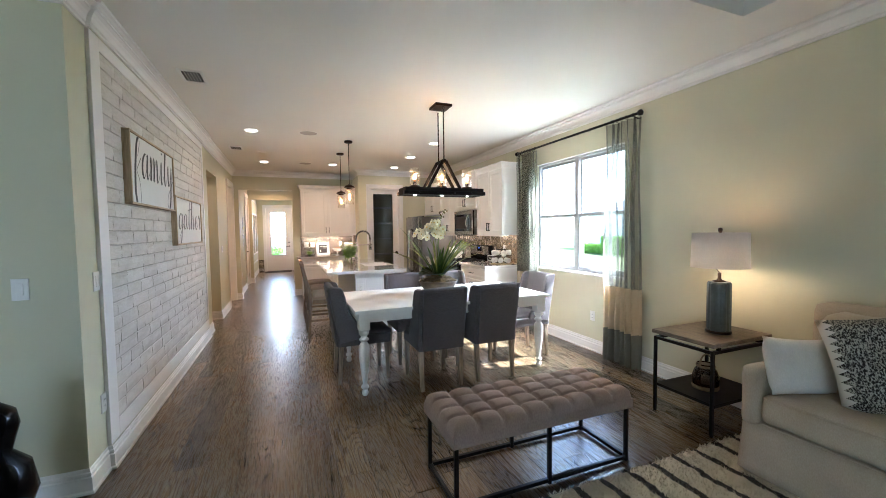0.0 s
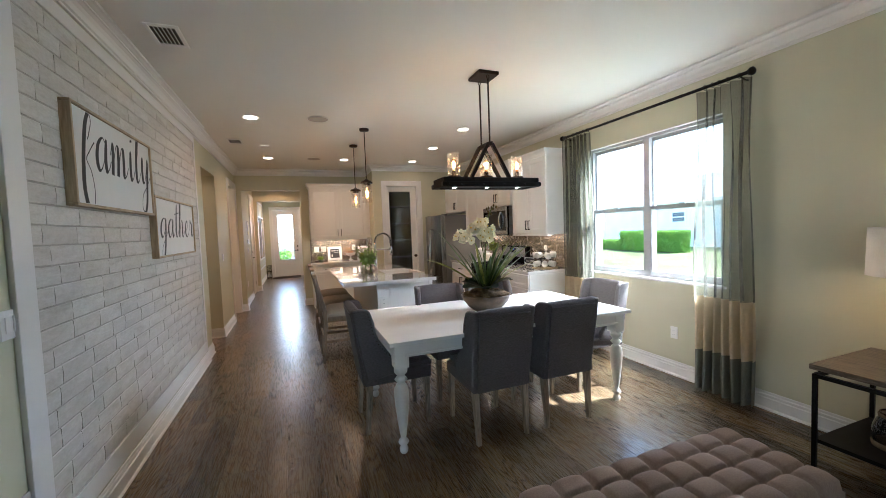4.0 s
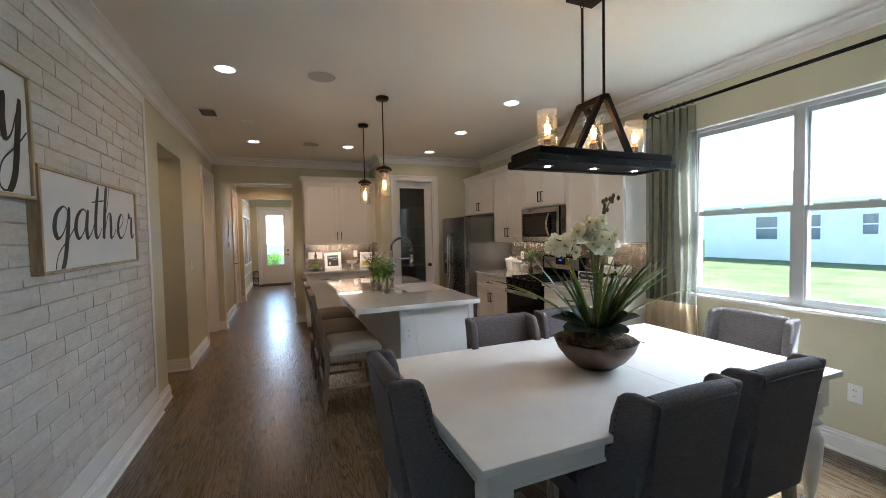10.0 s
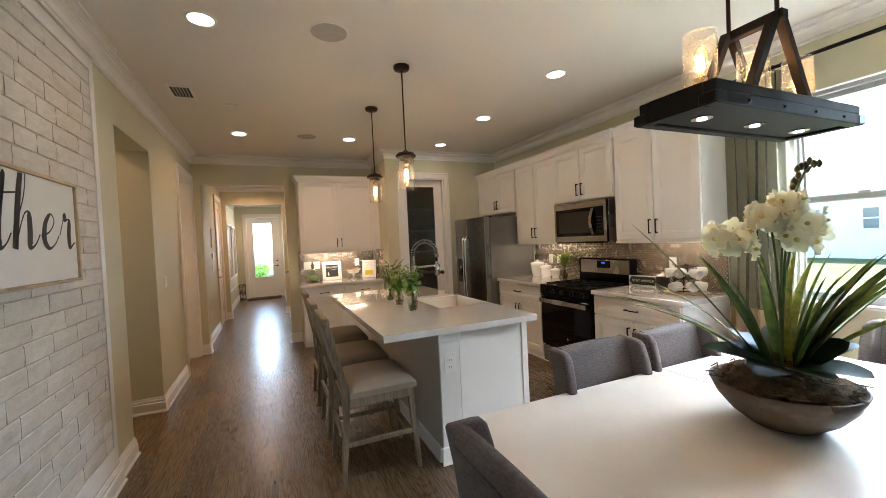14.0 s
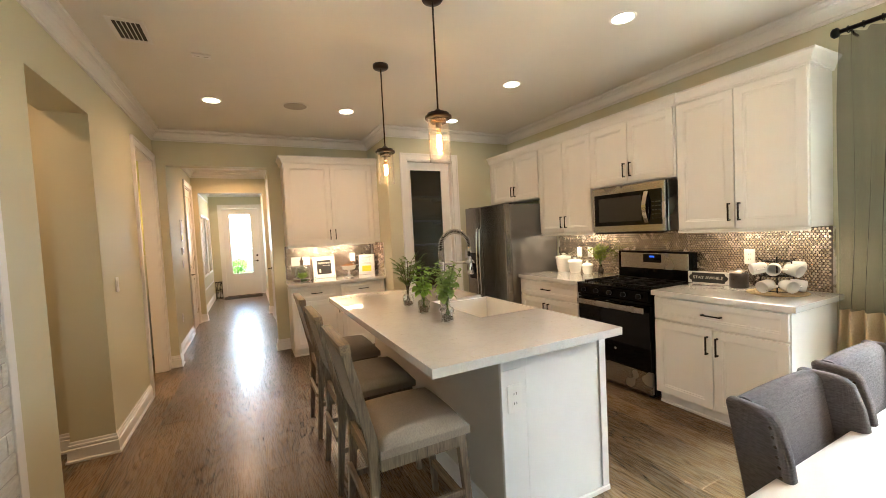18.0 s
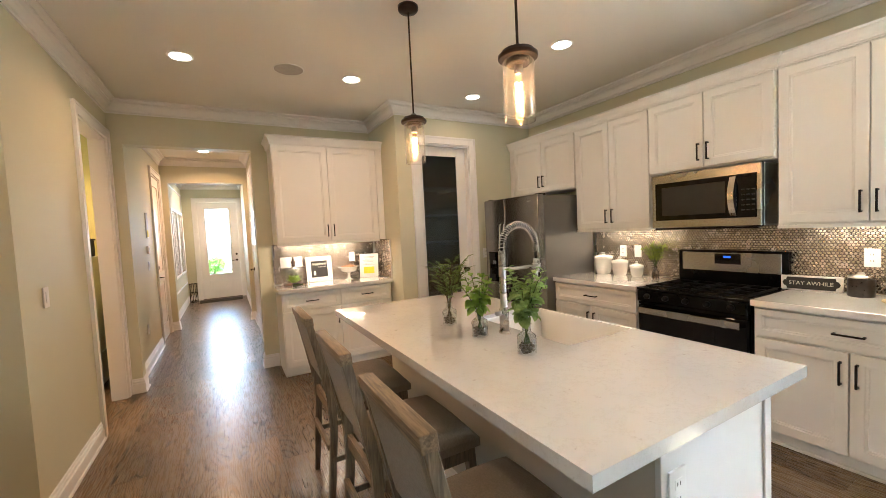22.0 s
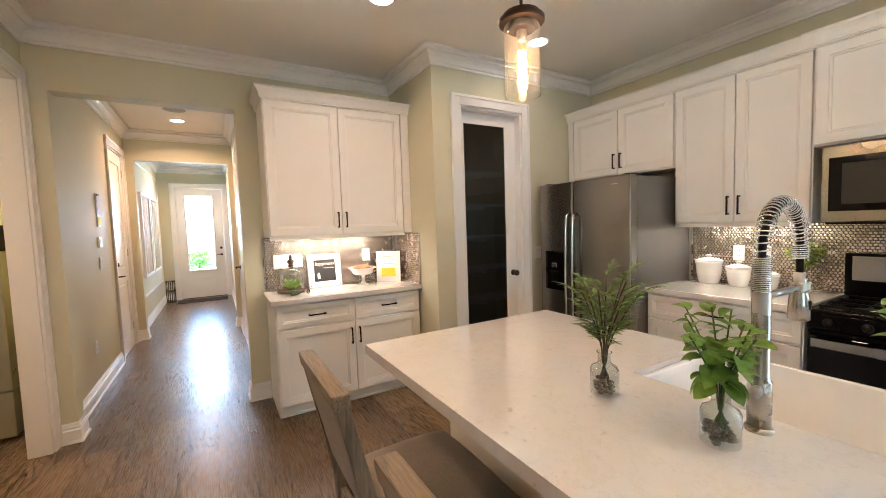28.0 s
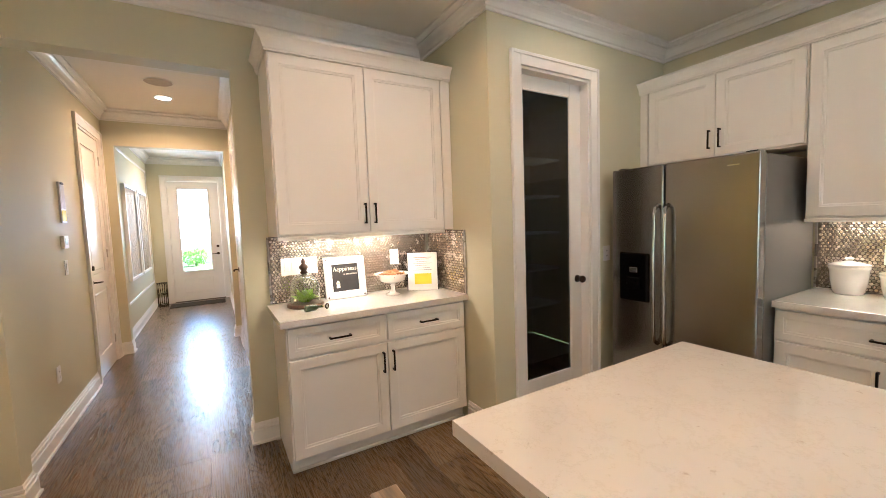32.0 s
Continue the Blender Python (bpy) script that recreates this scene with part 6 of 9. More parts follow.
def curtain(ya, yb, folds, seed, inner):
    """A gathered sheer panel on the rod with a cream and a grey band at its foot."""
    rng = random.Random(seed)
    c = thing("curtain", "sheer grey linen curtain with cream and grey bands at the foot", "curtain", "window curtains", (3.325, (ya + yb) / 2, 0))
    n = folds * 10
    amps = [rng.uniform(0.6, 1.15) for _ in range(folds + 1)]
    shift = [rng.uniform(-0.3, 0.3) for _ in range(folds + 1)]

    def pt(u, z):
        k = u * folds
        a = amps[int(min(k, folds - 0.01))]
        spread = 0.88 + 0.12 * (1 - z / 2.56)
        wob = 0.012 * math.sin(3.1 * z + 9 * u + seed)
        y = ((u - 0.5) * spread) * (yb - ya) + wob
        x = a * (0.032 + 0.022 * (1 - z / 2.6)) * math.sin(2 * math.pi * k + shift[int(min(k, folds - 0.01))]) + 0.006 * math.sin(5 * z + 11 * u)
        return (x, y, z)

    def sheet(za, zb, rows):
        bm = bmesh.new()
        g = [[bm.verts.new(pt(i / n, za + (zb - za) * j / rows)) for i in range(n + 1)] for j in range(rows + 1)]
        for j in range(rows):
            for i in range(n):
                f_ = bm.faces.new((g[j][i], g[j][i + 1], g[j + 1][i + 1], g[j + 1][i]))
                f_.smooth = True
        return bm
    part("sheer", sheet(0.83, 2.555, 22), M_SHEER, c, "sheer grey linen upper")
    # doubled hem along the edge beside the window
    bm = bmesh.new()
    us = [inner + (1 - 2 * inner) * 0.045 * q / 4 for q in range(5)]
    g = [[bm.verts.new(Vector(pt(u, 0.835 + 1.72 * j / 22)) - Vector((0.003, 0, 0))) for u in us] for j in range(23)]
    for ra, rb in zip(g, g[1:]):
        for i in range(4):
            bm.faces.new((ra[i], ra[i + 1], rb[i + 1], rb[i])).smooth = True
    part("hem", bm, M_BANDGREY, c, "darker doubled hem")
    part("cream_band", sheet(0.365, 0.83, 6), M_BANDCREAM, c, "cream band")
    part("grey_band", sheet(0.012, 0.365, 5), M_BANDGREY, c, "grey foot band")
    for i in range(folds):
        p_ = pt((i + 0.25) / folds, 2.56)
        part("ring", bar([(0.0 + 0.02 * math.cos(a), p_[1], 2.583 + 0.02 * math.sin(a)) for a in [2 * math.pi * k / 12 for k in range(12)]], 0.0028, 6, True), M_BLACK, c)
    return c


curtain(3.525, 3.985, 6, 2, 1)
curtain(5.235, 5.765, 7, 5, 0)

# ---- bench ----
b_ = thing("upholstered_bench", "mushroom linen tufted bench on black metal frame", "bench", loc=(1.425, 2.66, 0))
BW, BD, BZ = 0.605, 0.232, 0.345
nx, ny = 8, 4
bm = bmesh.new()
res = 10
GX, GY = nx * res, ny * res
top = {}
for i in range(GX + 1):
    for j in range(GY + 1):
        u, v = i / GX, j / GY
        x, y = -BW + 2 * BW * u, -BD + 2 * BD * v
        cu, cv = abs(math.sin(math.pi * u * nx)), abs(math.sin(math.pi * v * ny))
        puff = (cu * cv) ** 0.34
        seam = min(cu, cv)
        du, dv = min(u, 1 - u) * 2 * BW, min(v, 1 - v) * 2 * BD
        d = min(1.0, min(du, dv) / 0.05)
        rnd = math.sqrt(max(0.0, 1 - (1 - d) ** 2))
        z = BZ + 0.062 + 0.030 * puff - 0.006 * (seam < 0.15) + 0.036 * rnd
        top[i, j] = bm.verts.new((x, y, z))
for i in range(GX):
    for j in range(GY):
        f_ = bm.faces.new((top[i, j], top[i + 1, j], top[i + 1, j + 1], top[i, j + 1]))
        f_.smooth = True
ring = [(i, 0) for i in range(GX)] + [(GX, j) for j in range(GY)] + [(i, GY) for i in range(GX, 0, -1)] + [(0, j) for j in range(GY, 0, -1)]
low = [bm.verts.new((top[k].co.x, top[k].co.y, BZ)) for k in ring]
for a in range(len(ring)):
    b = (a + 1) % len(ring)
    bm.faces.new((top[ring[a]], low[a], low[b], top[ring[b]]))
bm.faces.new(low)
part("cushion", bm, M_BENCH, b_, "biscuit-tufted linen cushion")
t_ = 0.011
LX, LY = BW - 0.025, BD - 0.03
for sx in (-1, 0, 1):
    for sy in (-1, 1):
        part("leg", slab(sx * LX - t_, sx * LX + t_, sy * LY - t_, sy * LY + t_, 0, BZ - 0.0005, bevel=0.002), M_BLACK, b_)
for sy in (-1, 1):
    for sx in (-1, 1):
        a, b = sorted((sx * t_, sx * (LX - t_)))
        part("floor_rail", slab(a, b, sy * LY - t_, sy * LY + t_, 0.012, 0.034, bevel=0.002), M_BLACK, b_)
for sx in (-1, 1):
    part("end_rail", slab(sx * LX - t_, sx * LX + t_, -LY + t_, LY - t_, 0.012, 0.034, bevel=0.002), M_BLACK, b_)

# ---- end table, lamp, lantern ----
et = thing("end_table", "oak-topped end table with black iron frame and low shelf", "side table", loc=(3.06, 2.65, 0))
EX, EY = 0.322, 0.243
bm = bmesh.new()
box(bm, -EX, EX, -EY, EY, 0.625, 0.655, 0.003)
part("tabletop", bm, M_TABLETOP, et)
q = 0.0105
for sx in (-1, 1):
    for sy in (-1, 1):
        lg = part("leg", slab(sx * (EX - 0.02) - q, sx * (EX - 0.02) + q, sy * (EY - 0.02) - q, sy * (EY - 0.02) + q, 0.012, 0.60, bevel=0.0015), M_BLACK, et)
        part("caster", turned([(0.012, 0), (0.014, 0.006), (0.010, 0.0118)], 10, sx * (EX - 0.02), sy * (EY - 0.02)), M_BLACK, lg)
        part("standoff", slab(sx * (EX - 0.08) - q, sx * (EX - 0.08) + q, sy * (EY - 0.02) - q, sy * (EY - 0.02) + q, 0.6005, 0.6245), M_BLACK, et)
for s in (-1, 1):
    part("rail", slab(-EX + 0.0315, EX - 0.0315, s * (EY - 0.02) - q, s * (EY - 0.02) + q, 0.579, 0.60), M_BLACK, et)
    part("rail", slab(s * (EX - 0.02) - q, s * (EX - 0.02) + q, -EY + 0.0315, EY - 0.0315, 0.579, 0.60), M_BLACK, et)
part("shelf", slab(-EX + 0.032, EX - 0.032, -EY + 0.01, EY - 0.01, 0.20, 0.222, bevel=0.002), M_BLACK, et, "black metal low shelf")

la = thing("table_lamp", "ribbed dark teal ceramic lamp with white drum shade, lit", "lamp", loc=(3.098, 2.612, 0.655))
M_TEAL = surf("teal_grey_glaze", (0.055, 0.07, 0.068), 0.35, var=0.25, scale=8, fine=60, bump=0.15, coat=0.3)
part("foot", turned([(0.085, 0), (0.085, 0.014), (0.075, 0.018)], 28), M_BRONZE, la)
bm = bmesh.new()
seg = 48
prof = [(0.070, 0.018), (0.074, 0.03), (0.074, 0.37), (0.066, 0.385)]
rings = []
for r, z in prof:
    rings.append([bm.verts.new(((r * (1 + 0.07 * abs(math.cos(a * 6)))) * math.cos(a), (r * (1 + 0.07 * abs(math.cos(a * 6)))) * math.sin(a), z)) for a in [2 * math.pi * i / seg for i in range(seg)]])
for a, b in zip(rings, rings[1:]):
    for i in range(seg):
        bm.faces.new((a[i], a[(i + 1) % seg], b[(i + 1) % seg], b[i]))
bm.faces.new(rings[0][::-1])
bm.faces.new(rings[-1])
part("body", bm, M_TEAL, la)
part("cap", turned([(0.04, 0.385), (0.045, 0.392), (0.02, 0.40), (0.012, 0.41), (0.012, 0.455)], 20), M_BRONZE, la)
bm = bmesh.new()
lathe(bm, [(0.188, 0.495), (0.181, 0.755), (0.178, 0.755), (0.185, 0.495), (0.188, 0.495)], 40, cap=False)
part("shade", bm, M_SHADE, la, "white linen drum shade", True)
part("harp", bar([(0, 0.0, 0.455), (0, 0.06, 0.52), (0, 0.065, 0.62), (0, 0.02, 0.745), (0, 0, 0.755)], 0.003, 6), M_BRONZE, la)
for k in range(3):
    a = 2 * math.pi * k / 3
    part("spider_arm", bar([(0, 0, 0.75), (0.179 * math.cos(a), 0.179 * math.sin(a), 0.75)], 0.002, 5), M_BRONZE, la)
part("finial", turned([(0.006, 0.752), (0.012, 0.765), (0.016, 0.778), (0.012, 0.79), (0.003, 0.795)], 12), M_BRONZE, la, "", True)
part("bulb", turned([(0.012, 0.48), (0.028, 0.54), (0.03, 0.57), (0.01, 0.60)], 14), glow("lamp_bulb", (1.0, 0.66, 0.36), 12.0), la)
la.children[-1].visible_shadow = False
bulb_lamp(3.098, 2.612, 0.655 + 0.695, 2.2, (1.0, 0.42, 0.18), 0.03)

ln = thing("glass_lantern", "dark glass jar lantern with rope handle on the low shelf", "lantern", loc=(3.02, 2.65, 0.222))
M_SMOKE = glass("smoked_glass", (0.30, 0.25, 0.20))
bm = bmesh.new()
lathe(bm, [(0.07, 0.003), (0.085, 0.01), (0.09, 0.09), (0.075, 0.14), (0.058, 0.165), (0.06, 0.19), (0.055, 0.19), (0.053, 0.166), (0.07, 0.138), (0.084, 0.09), (0.08, 0.016), (0.065, 0.010)], 24)
part("jar", bm, M_SMOKE, ln, "", True)
M_ROPE = surf("jute_rope", (0.22, 0.16, 0.09), 0.9, var=0.2, scale=40, fine=200, bump=0.6)
part("base", turned([(0.075, 0), (0.088, 0.0005), (0.092, 0.02), (0.088, 0.03)], 20), M_ROPE, ln)
part("collar", turned([(0.064, 0.165), (0.066, 0.172), (0.064, 0.18)], 20), M_ROPE, ln)
part("handle", bar([(0.07 * math.cos(a), 0, 0.17 + 0.09 * math.sin(a)) for a in [math.pi * k / 12 for k in range(13)]], 0.006, 6), M_ROPE, ln)
M_WAX = surf("candle_wax", (0.75, 0.70, 0.58), 0.5, var=0.05, bump=0.05)
part("candle", turned([(0.03, 0.016), (0.03, 0.09)], 16), M_WAX, ln)

# ---- sofa, pillows, rug ----
def soft_block(bm, x0, x1, y0, y1, z0, z1, edge=0.03, step=0.07, amp=0.006, seed=0.0, flare=0.0):
    """Stuffed or draped block: rounded edges, a fine grid and slow uneven folds; flare widens it towards the floor."""
    start = len(bm.verts)
    nx, ny, nz = (max(3, int(round((b - a) / step))) for a, b in ((x0, x1), (y0, y1), (z0, z1)))
    grid = {}

    def at(i, j, k):
        if (i, j, k) not in grid:
            grid[i, j, k] = bm.verts.new((x0 + (x1 - x0) * i / nx, y0 + (y1 - y0) * j / ny, z0 + (z1 - z0) * k / nz))
        return grid[i, j, k]
    for i in range(nx):
        for j in range(ny):
            for k in (0, nz):
                bm.faces.new((at(i, j, k), at(i + 1, j, k), at(i + 1, j + 1, k), at(i, j + 1, k)))
    for i in range(nx):
        for k in range(nz):
            for j in (0, ny):
                bm.faces.new((at(i, j, k), at(i + 1, j, k), at(i + 1, j, k + 1), at(i, j, k + 1)))
    for j in range(ny):
        for k in range(nz):
            for i in (0, nx):
                bm.faces.new((at(i, j, k), at(i, j + 1, k), at(i, j + 1, k + 1), at(i, j, k + 1)))
    mid = Vector(((x0 + x1) / 2, (y0 + y1) / 2, (z0 + z1) / 2))
    half = Vector(((x1 - x0) / 2, (y1 - y0) / 2, (z1 - z0) / 2))
    for v in list(grid.values()):
        p = v.co - mid
        core = Vector([max(-h + edge, min(h - edge, c)) for c, h in zip(p, half)])
        d = p - core
        if d.length > 1e-6:
            out = d.normalized()
            p = core + out * min(edge, d.length)
            q = p + mid
            p += out * amp * (noise.noise(Vector((q.x * 7 + seed, q.y * 7, q.z * 3))) + 0.5 * noise.noise(Vector((q.x * 19, q.y * 19 + seed, q.z * 6))))
        v.co = p + mid
        if flare:
            low = 1 - (v.co.z - z0) / (z1 - z0)
            v.co.x += (1 if v.co.x > mid.x else -1) * flare * low * low
            v.co.y += (1 if v.co.y > mid.y else -1) * flare * low * low


sf = thing("sofa", "cream slipcovered sofa on the striped rug", "sofa", loc=(2.97, 1.10, 0))
SXF, SXB, SYH = -0.43, 0.43, 1.02      # front, back, half length
bm = bmesh.new()
soft_block(bm, SXF, SXB - 0.02, -SYH, SYH, 0.022, 0.335, 0.022, 0.06, 0.010, 1.7, 0.016)
part("base_skirt", bm, M_SOFA, sf, "loose slipcover skirt", True)
for s in (-1, 1):
    a, b = sorted((s * (SYH - 0.105), s * (SYH + 0.006)))
    bm = bmesh.new()
    soft_block(bm, SXF - 0.004, SXB - 0.06, a, b, 0.30, 0.645, 0.032, 0.05, 0.006, 4.0 + s)
    for v in bm.verts:
        v.co.z += 0.07 * max(0.0, (v.co.x + 0.1)) * (1 if v.co.z > 0.5 else 0)
    part("arm", bm, M_SOFA, sf, "", True)
bm = bmesh.new()
soft_block(bm, 0.22, SXB, -SYH + 0.01, SYH - 0.01, 0.30, 0.965, 0.05, 0.06, 0.010, 9.0)
for v in bm.verts:
    v.co.x += 0.07 * (v.co.z - 0.6) if v.co.x < 0.3 else 0.0
part("backrest", bm, M_SOFA, sf, "", True)
for a, b in ((-SYH + 0.108, -0.004), (0.004, SYH - 0.108)):
    bm = bmesh.new()
    soft_block(bm, SXF - 0.022, 0.24, a, b, 0.338, 0.505, 0.045, 0.05, 0.008, a * 3)
    for v in bm.verts:
        if v.co.z > 0.45:
            v.co.z += 0.022 * math.sin(math.pi * min(1, max(0, (v.co.y - a) / (b - a)))) ** 0.5
    cu_ = part("seat_cushion", bm, M_SOFA, sf, "", True)
    for zz in (0.345, 0.497):
        part("piping", bar([(SXF - 0.014, a + 0.02, zz), (SXF - 0.020, a + 0.06, zz), (SXF - 0.020, b - 0.06, zz), (SXF - 0.014, b - 0.02, zz)], 0.0045, 6), M_SOFA, cu_)
    bm = bmesh.new()
    soft_block(bm, 0.02, 0.24, a + 0.01, b - 0.01, 0.50, 0.925, 0.07, 0.06, 0.016, a * 5)
    for v in bm.verts:
        v.co.x += 0.16 * (v.co.z - 0.5)
    part("back_cushion", bm, M_SOFA, sf, "", True)
for sx in (-1, 1):
    for sy in (-1, 1):
        part("foot", slab(sx * 0.33 - 0.03, sx * 0.33 + 0.03, sy * 0.95 - 0.03, sy * 0.95 + 0.03, 0.012, 0.03), M_DARKWOOD, sf)


def throw_pillow(size, thick, tall=1.0, n=14):
    bm = bmesh.new()
    for side in (1, -1):
        g = {}
        for i in range(n + 1):
            for j in range(n + 1):
                u, v = 2 * i / n - 1, 2 * j / n - 1
                pin = 1 - 0.07 * (1 - abs(u) ** 2) * abs(v) ** 4 - 0.07 * (1 - abs(v) ** 2) * abs(u) ** 4
                h = thick / 2 * ((1 - u ** 4) * (1 - v ** 4)) ** 0.6
                g[i, j] = bm.verts.new((u * size / 2 * pin, side * h, v * size * tall / 2 * pin))
        for i in range(n):
            for j in range(n):
                f_ = bm.faces.new((g[i, j], g[i + 1, j], g[i + 1, j + 1], g[i, j + 1]))
                f_.smooth = True
    bmesh.ops.remove_doubles(bm, verts=bm.verts, dist=0.0005)
    return bm


def patterned_cloth():
    m, nt, b = nodes_of("black_white_woven_throw")
    tc = nt.nodes.new("ShaderNodeTexCoord")
    sp = nt.nodes.new("ShaderNodeSeparateXYZ")
    nt.links.new(tc.outputs["Object"], sp.inputs[0])
    # zigzag border near one side, tweed elsewhere
    zig = math_node(nt, "PINGPONG", math_node(nt, "MULTIPLY", sp.outputs[2], 26.0), 0.5)
    edge = math_node(nt, "GREATER_THAN", math_node(nt, "ADD", math_node(nt, "MULTIPLY", zig, 0.07), math_node(nt, "MULTIPLY", sp.outputs[0], -1.0)), 0.222)
    n = tex_noise(nt, 150, 2, (1, 1, 0.6))
    tweed = ramp(nt, n, [(0.44, (0.018, 0.017, 0.016)), (0.60, (0.42, 0.385, 0.31))])
    nt.links.new(mix_col(nt, edge, tweed, (0.62, 0.58, 0.5)), b.inputs["Base Color"])
    b.inputs["Roughness"].default_value = 0.95
    bp = nt.nodes.new("ShaderNodeBump")
    bp.inputs["Strength"].default_value = 0.6
    bp.inputs["Distance"].default_value = 0.002
    nt.links.new(n, bp.inputs["Height"])
    nt.links.new(bp.outputs[0], b.inputs["Normal"])
    return m


M_TWEED = patterned_cloth()
for mname, mm, size, thick, tall, loc, rot in (("white linen throw pillow leaning on the sofa arm", M_CUSHION, 0.42, 0.15, 0.76, (2.76, 1.945, 0.655), (-18, 6, -14)),
                                         ("black and cream woven throw pillow with zigzag edge", M_TWEED, 0.50, 0.16, 1.0, (2.86, 1.60, 0.755), (-16, -12, -56)),
                                         ("black and cream woven throw pillow with zigzag edge", M_TWEED, 0.48, 0.16, 1.0, (2.99, 1.20, 0.735), (-18, 0, -85))):
    ob = solid("throw_pillow", throw_pillow(size, thick, tall), mm, mname, "pillow", group="sofa pillows", smooth=True)
    ob.location = loc
    ob.rotation_euler = [radians(a) for a in rot]


def rug_material():
    m, nt, b = nodes_of("cream_black_striped_shag")
    tc = nt.nodes.new("ShaderNodeTexCoord")
    sp = nt.nodes.new("ShaderNodeSeparateXYZ")
    nt.links.new(tc.outputs["Object"], sp.inputs[0])
    wob = tex_noise(nt, 9, 3)
    pos = math_node(nt, "ADD", math_node(nt, "MULTIPLY", sp.outputs[0], 5.2), math_node(nt, "MULTIPLY", wob, 0.35))
    fr_ = math_node(nt, "FRACT", pos)
    n = tex_noise(nt, 150, 3)
    rough = math_node(nt, "ADD", fr_, math_node(nt, "MULTIPLY", n, 0.12))
    stripe = math_node(nt, "LESS_THAN", rough, 0.27)
    cream = ramp(nt, n, [(0.35, (0.62, 0.53, 0.37)), (0.65, (0.82, 0.73, 0.54))])
    dark = ramp(nt, n, [(0.35, (0.03, 0.028, 0.026)), (0.65, (0.10, 0.092, 0.08))])
    nt.links.new(mix_col(nt, stripe, cream, dark), b.inputs["Base Color"])
    b.inputs["Roughness"].default_value = 1.0
    bp = nt.nodes.new("ShaderNodeBump")
    bp.inputs["Strength"].default_value = 1.0
    bp.inputs["Distance"].default_value = 0.01
    nt.links.new(n, bp.inputs["Height"])
    nt.links.new(bp.outputs[0], b.inputs["Normal"])
    return m


rng = random.Random(8)
bm = bmesh.new()
nx_, ny_ = 110, 100
RX0, RX1, RY0, RY1 = 0.55, 3.0, -0.4, 2.37
g = [[bm.verts.new((RX0 + (RX1 - RX0) * i / nx_ + rng.uniform(-0.006, 0.006), RY0 + (RY1 - RY0) * j / ny_ + rng.uniform(-0.006, 0.006), 0.011 + rng.uniform(-0.006, 0.006) if 0 < i < nx_ and 0 < j < ny_ else 0.001)) for i in range(nx_ + 1)] for j in range(ny_ + 1)]
for j in range(ny_):
    for i in range(nx_):
        bm.faces.new((g[j][i], g[j][i + 1], g[j + 1][i + 1], g[j + 1][i])).smooth = True
M_RUG = rug_material()
rug = thing("rug", "cream shag rug with uneven black stripes", "rug")
part("backing", bm, M_RUG, rug, "", True)
vs, fs = [], []
for _ in range(26000):
    x, y = rng.uniform(RX0, RX1), rng.uniform(0.9, RY1)
    a, h = rng.uniform(0, 6.28), rng.uniform(0.012, 0.024)
    dx, dy, lx, ly = 0.005 * math.cos(a), 0.005 * math.sin(a), rng.uniform(-0.014, 0.014), rng.uniform(-0.014, 0.014)
    k = len(vs)
    vs += [(x - dx, y - dy, 0.006), (x + dx, y + dy, 0.006), (x + lx, y + ly, 0.006 + h)]
    fs.append((k, k + 1, k + 2))
me = bpy.data.meshes.new("shag")
me.from_pydata(vs, [], fs)
me.materials.append(M_RUG)
pile = new("shag", me)
pile.parent = rug
pile["kind"] = "stuff"

# dark glossy abstract figure on a stand beside the wall
bm = bmesh.new()
lathe(bm, [(0.10, 0.0), (0.11, 0.04), (0.07, 0.09), (0.11, 0.19), (0.15, 0.31), (0.13, 0.43), (0.07, 0.50), (0.085, 0.56), (0.10, 0.62), (0.09, 0.68), (0.04, 0.725), (0.003, 0.735)], 20, -1.17, 2.95)
solid("abstract_sculpture", bm, M_BLKENAMEL, "black glossy abstract sculpture standing on the floor", "sculpture", smooth=True)

# ---- brick feature panel frame, and the two signs ----
PY0, PY1, PZ0, PZ1 = 3.78, 6.872, 0.262, 2.61
bm = bmesh.new()
for a, b, c, d_ in ((PY0 - 0.133, PY0, 0.141, CEIL - 0.127), (PY1, PY1 + 0.058, 0.141, CEIL - 0.127), (PY0, PY1, PZ1, CEIL - 0.127), (PY0, PY1, 0.141, PZ0)):
    box(bm, L, L + 0.022, a, b, c, d_, 0.002)
solid("trim_feature_panel", bm, M_TRIM, "white painted trim round the brick panel", "wall trim", "structure")


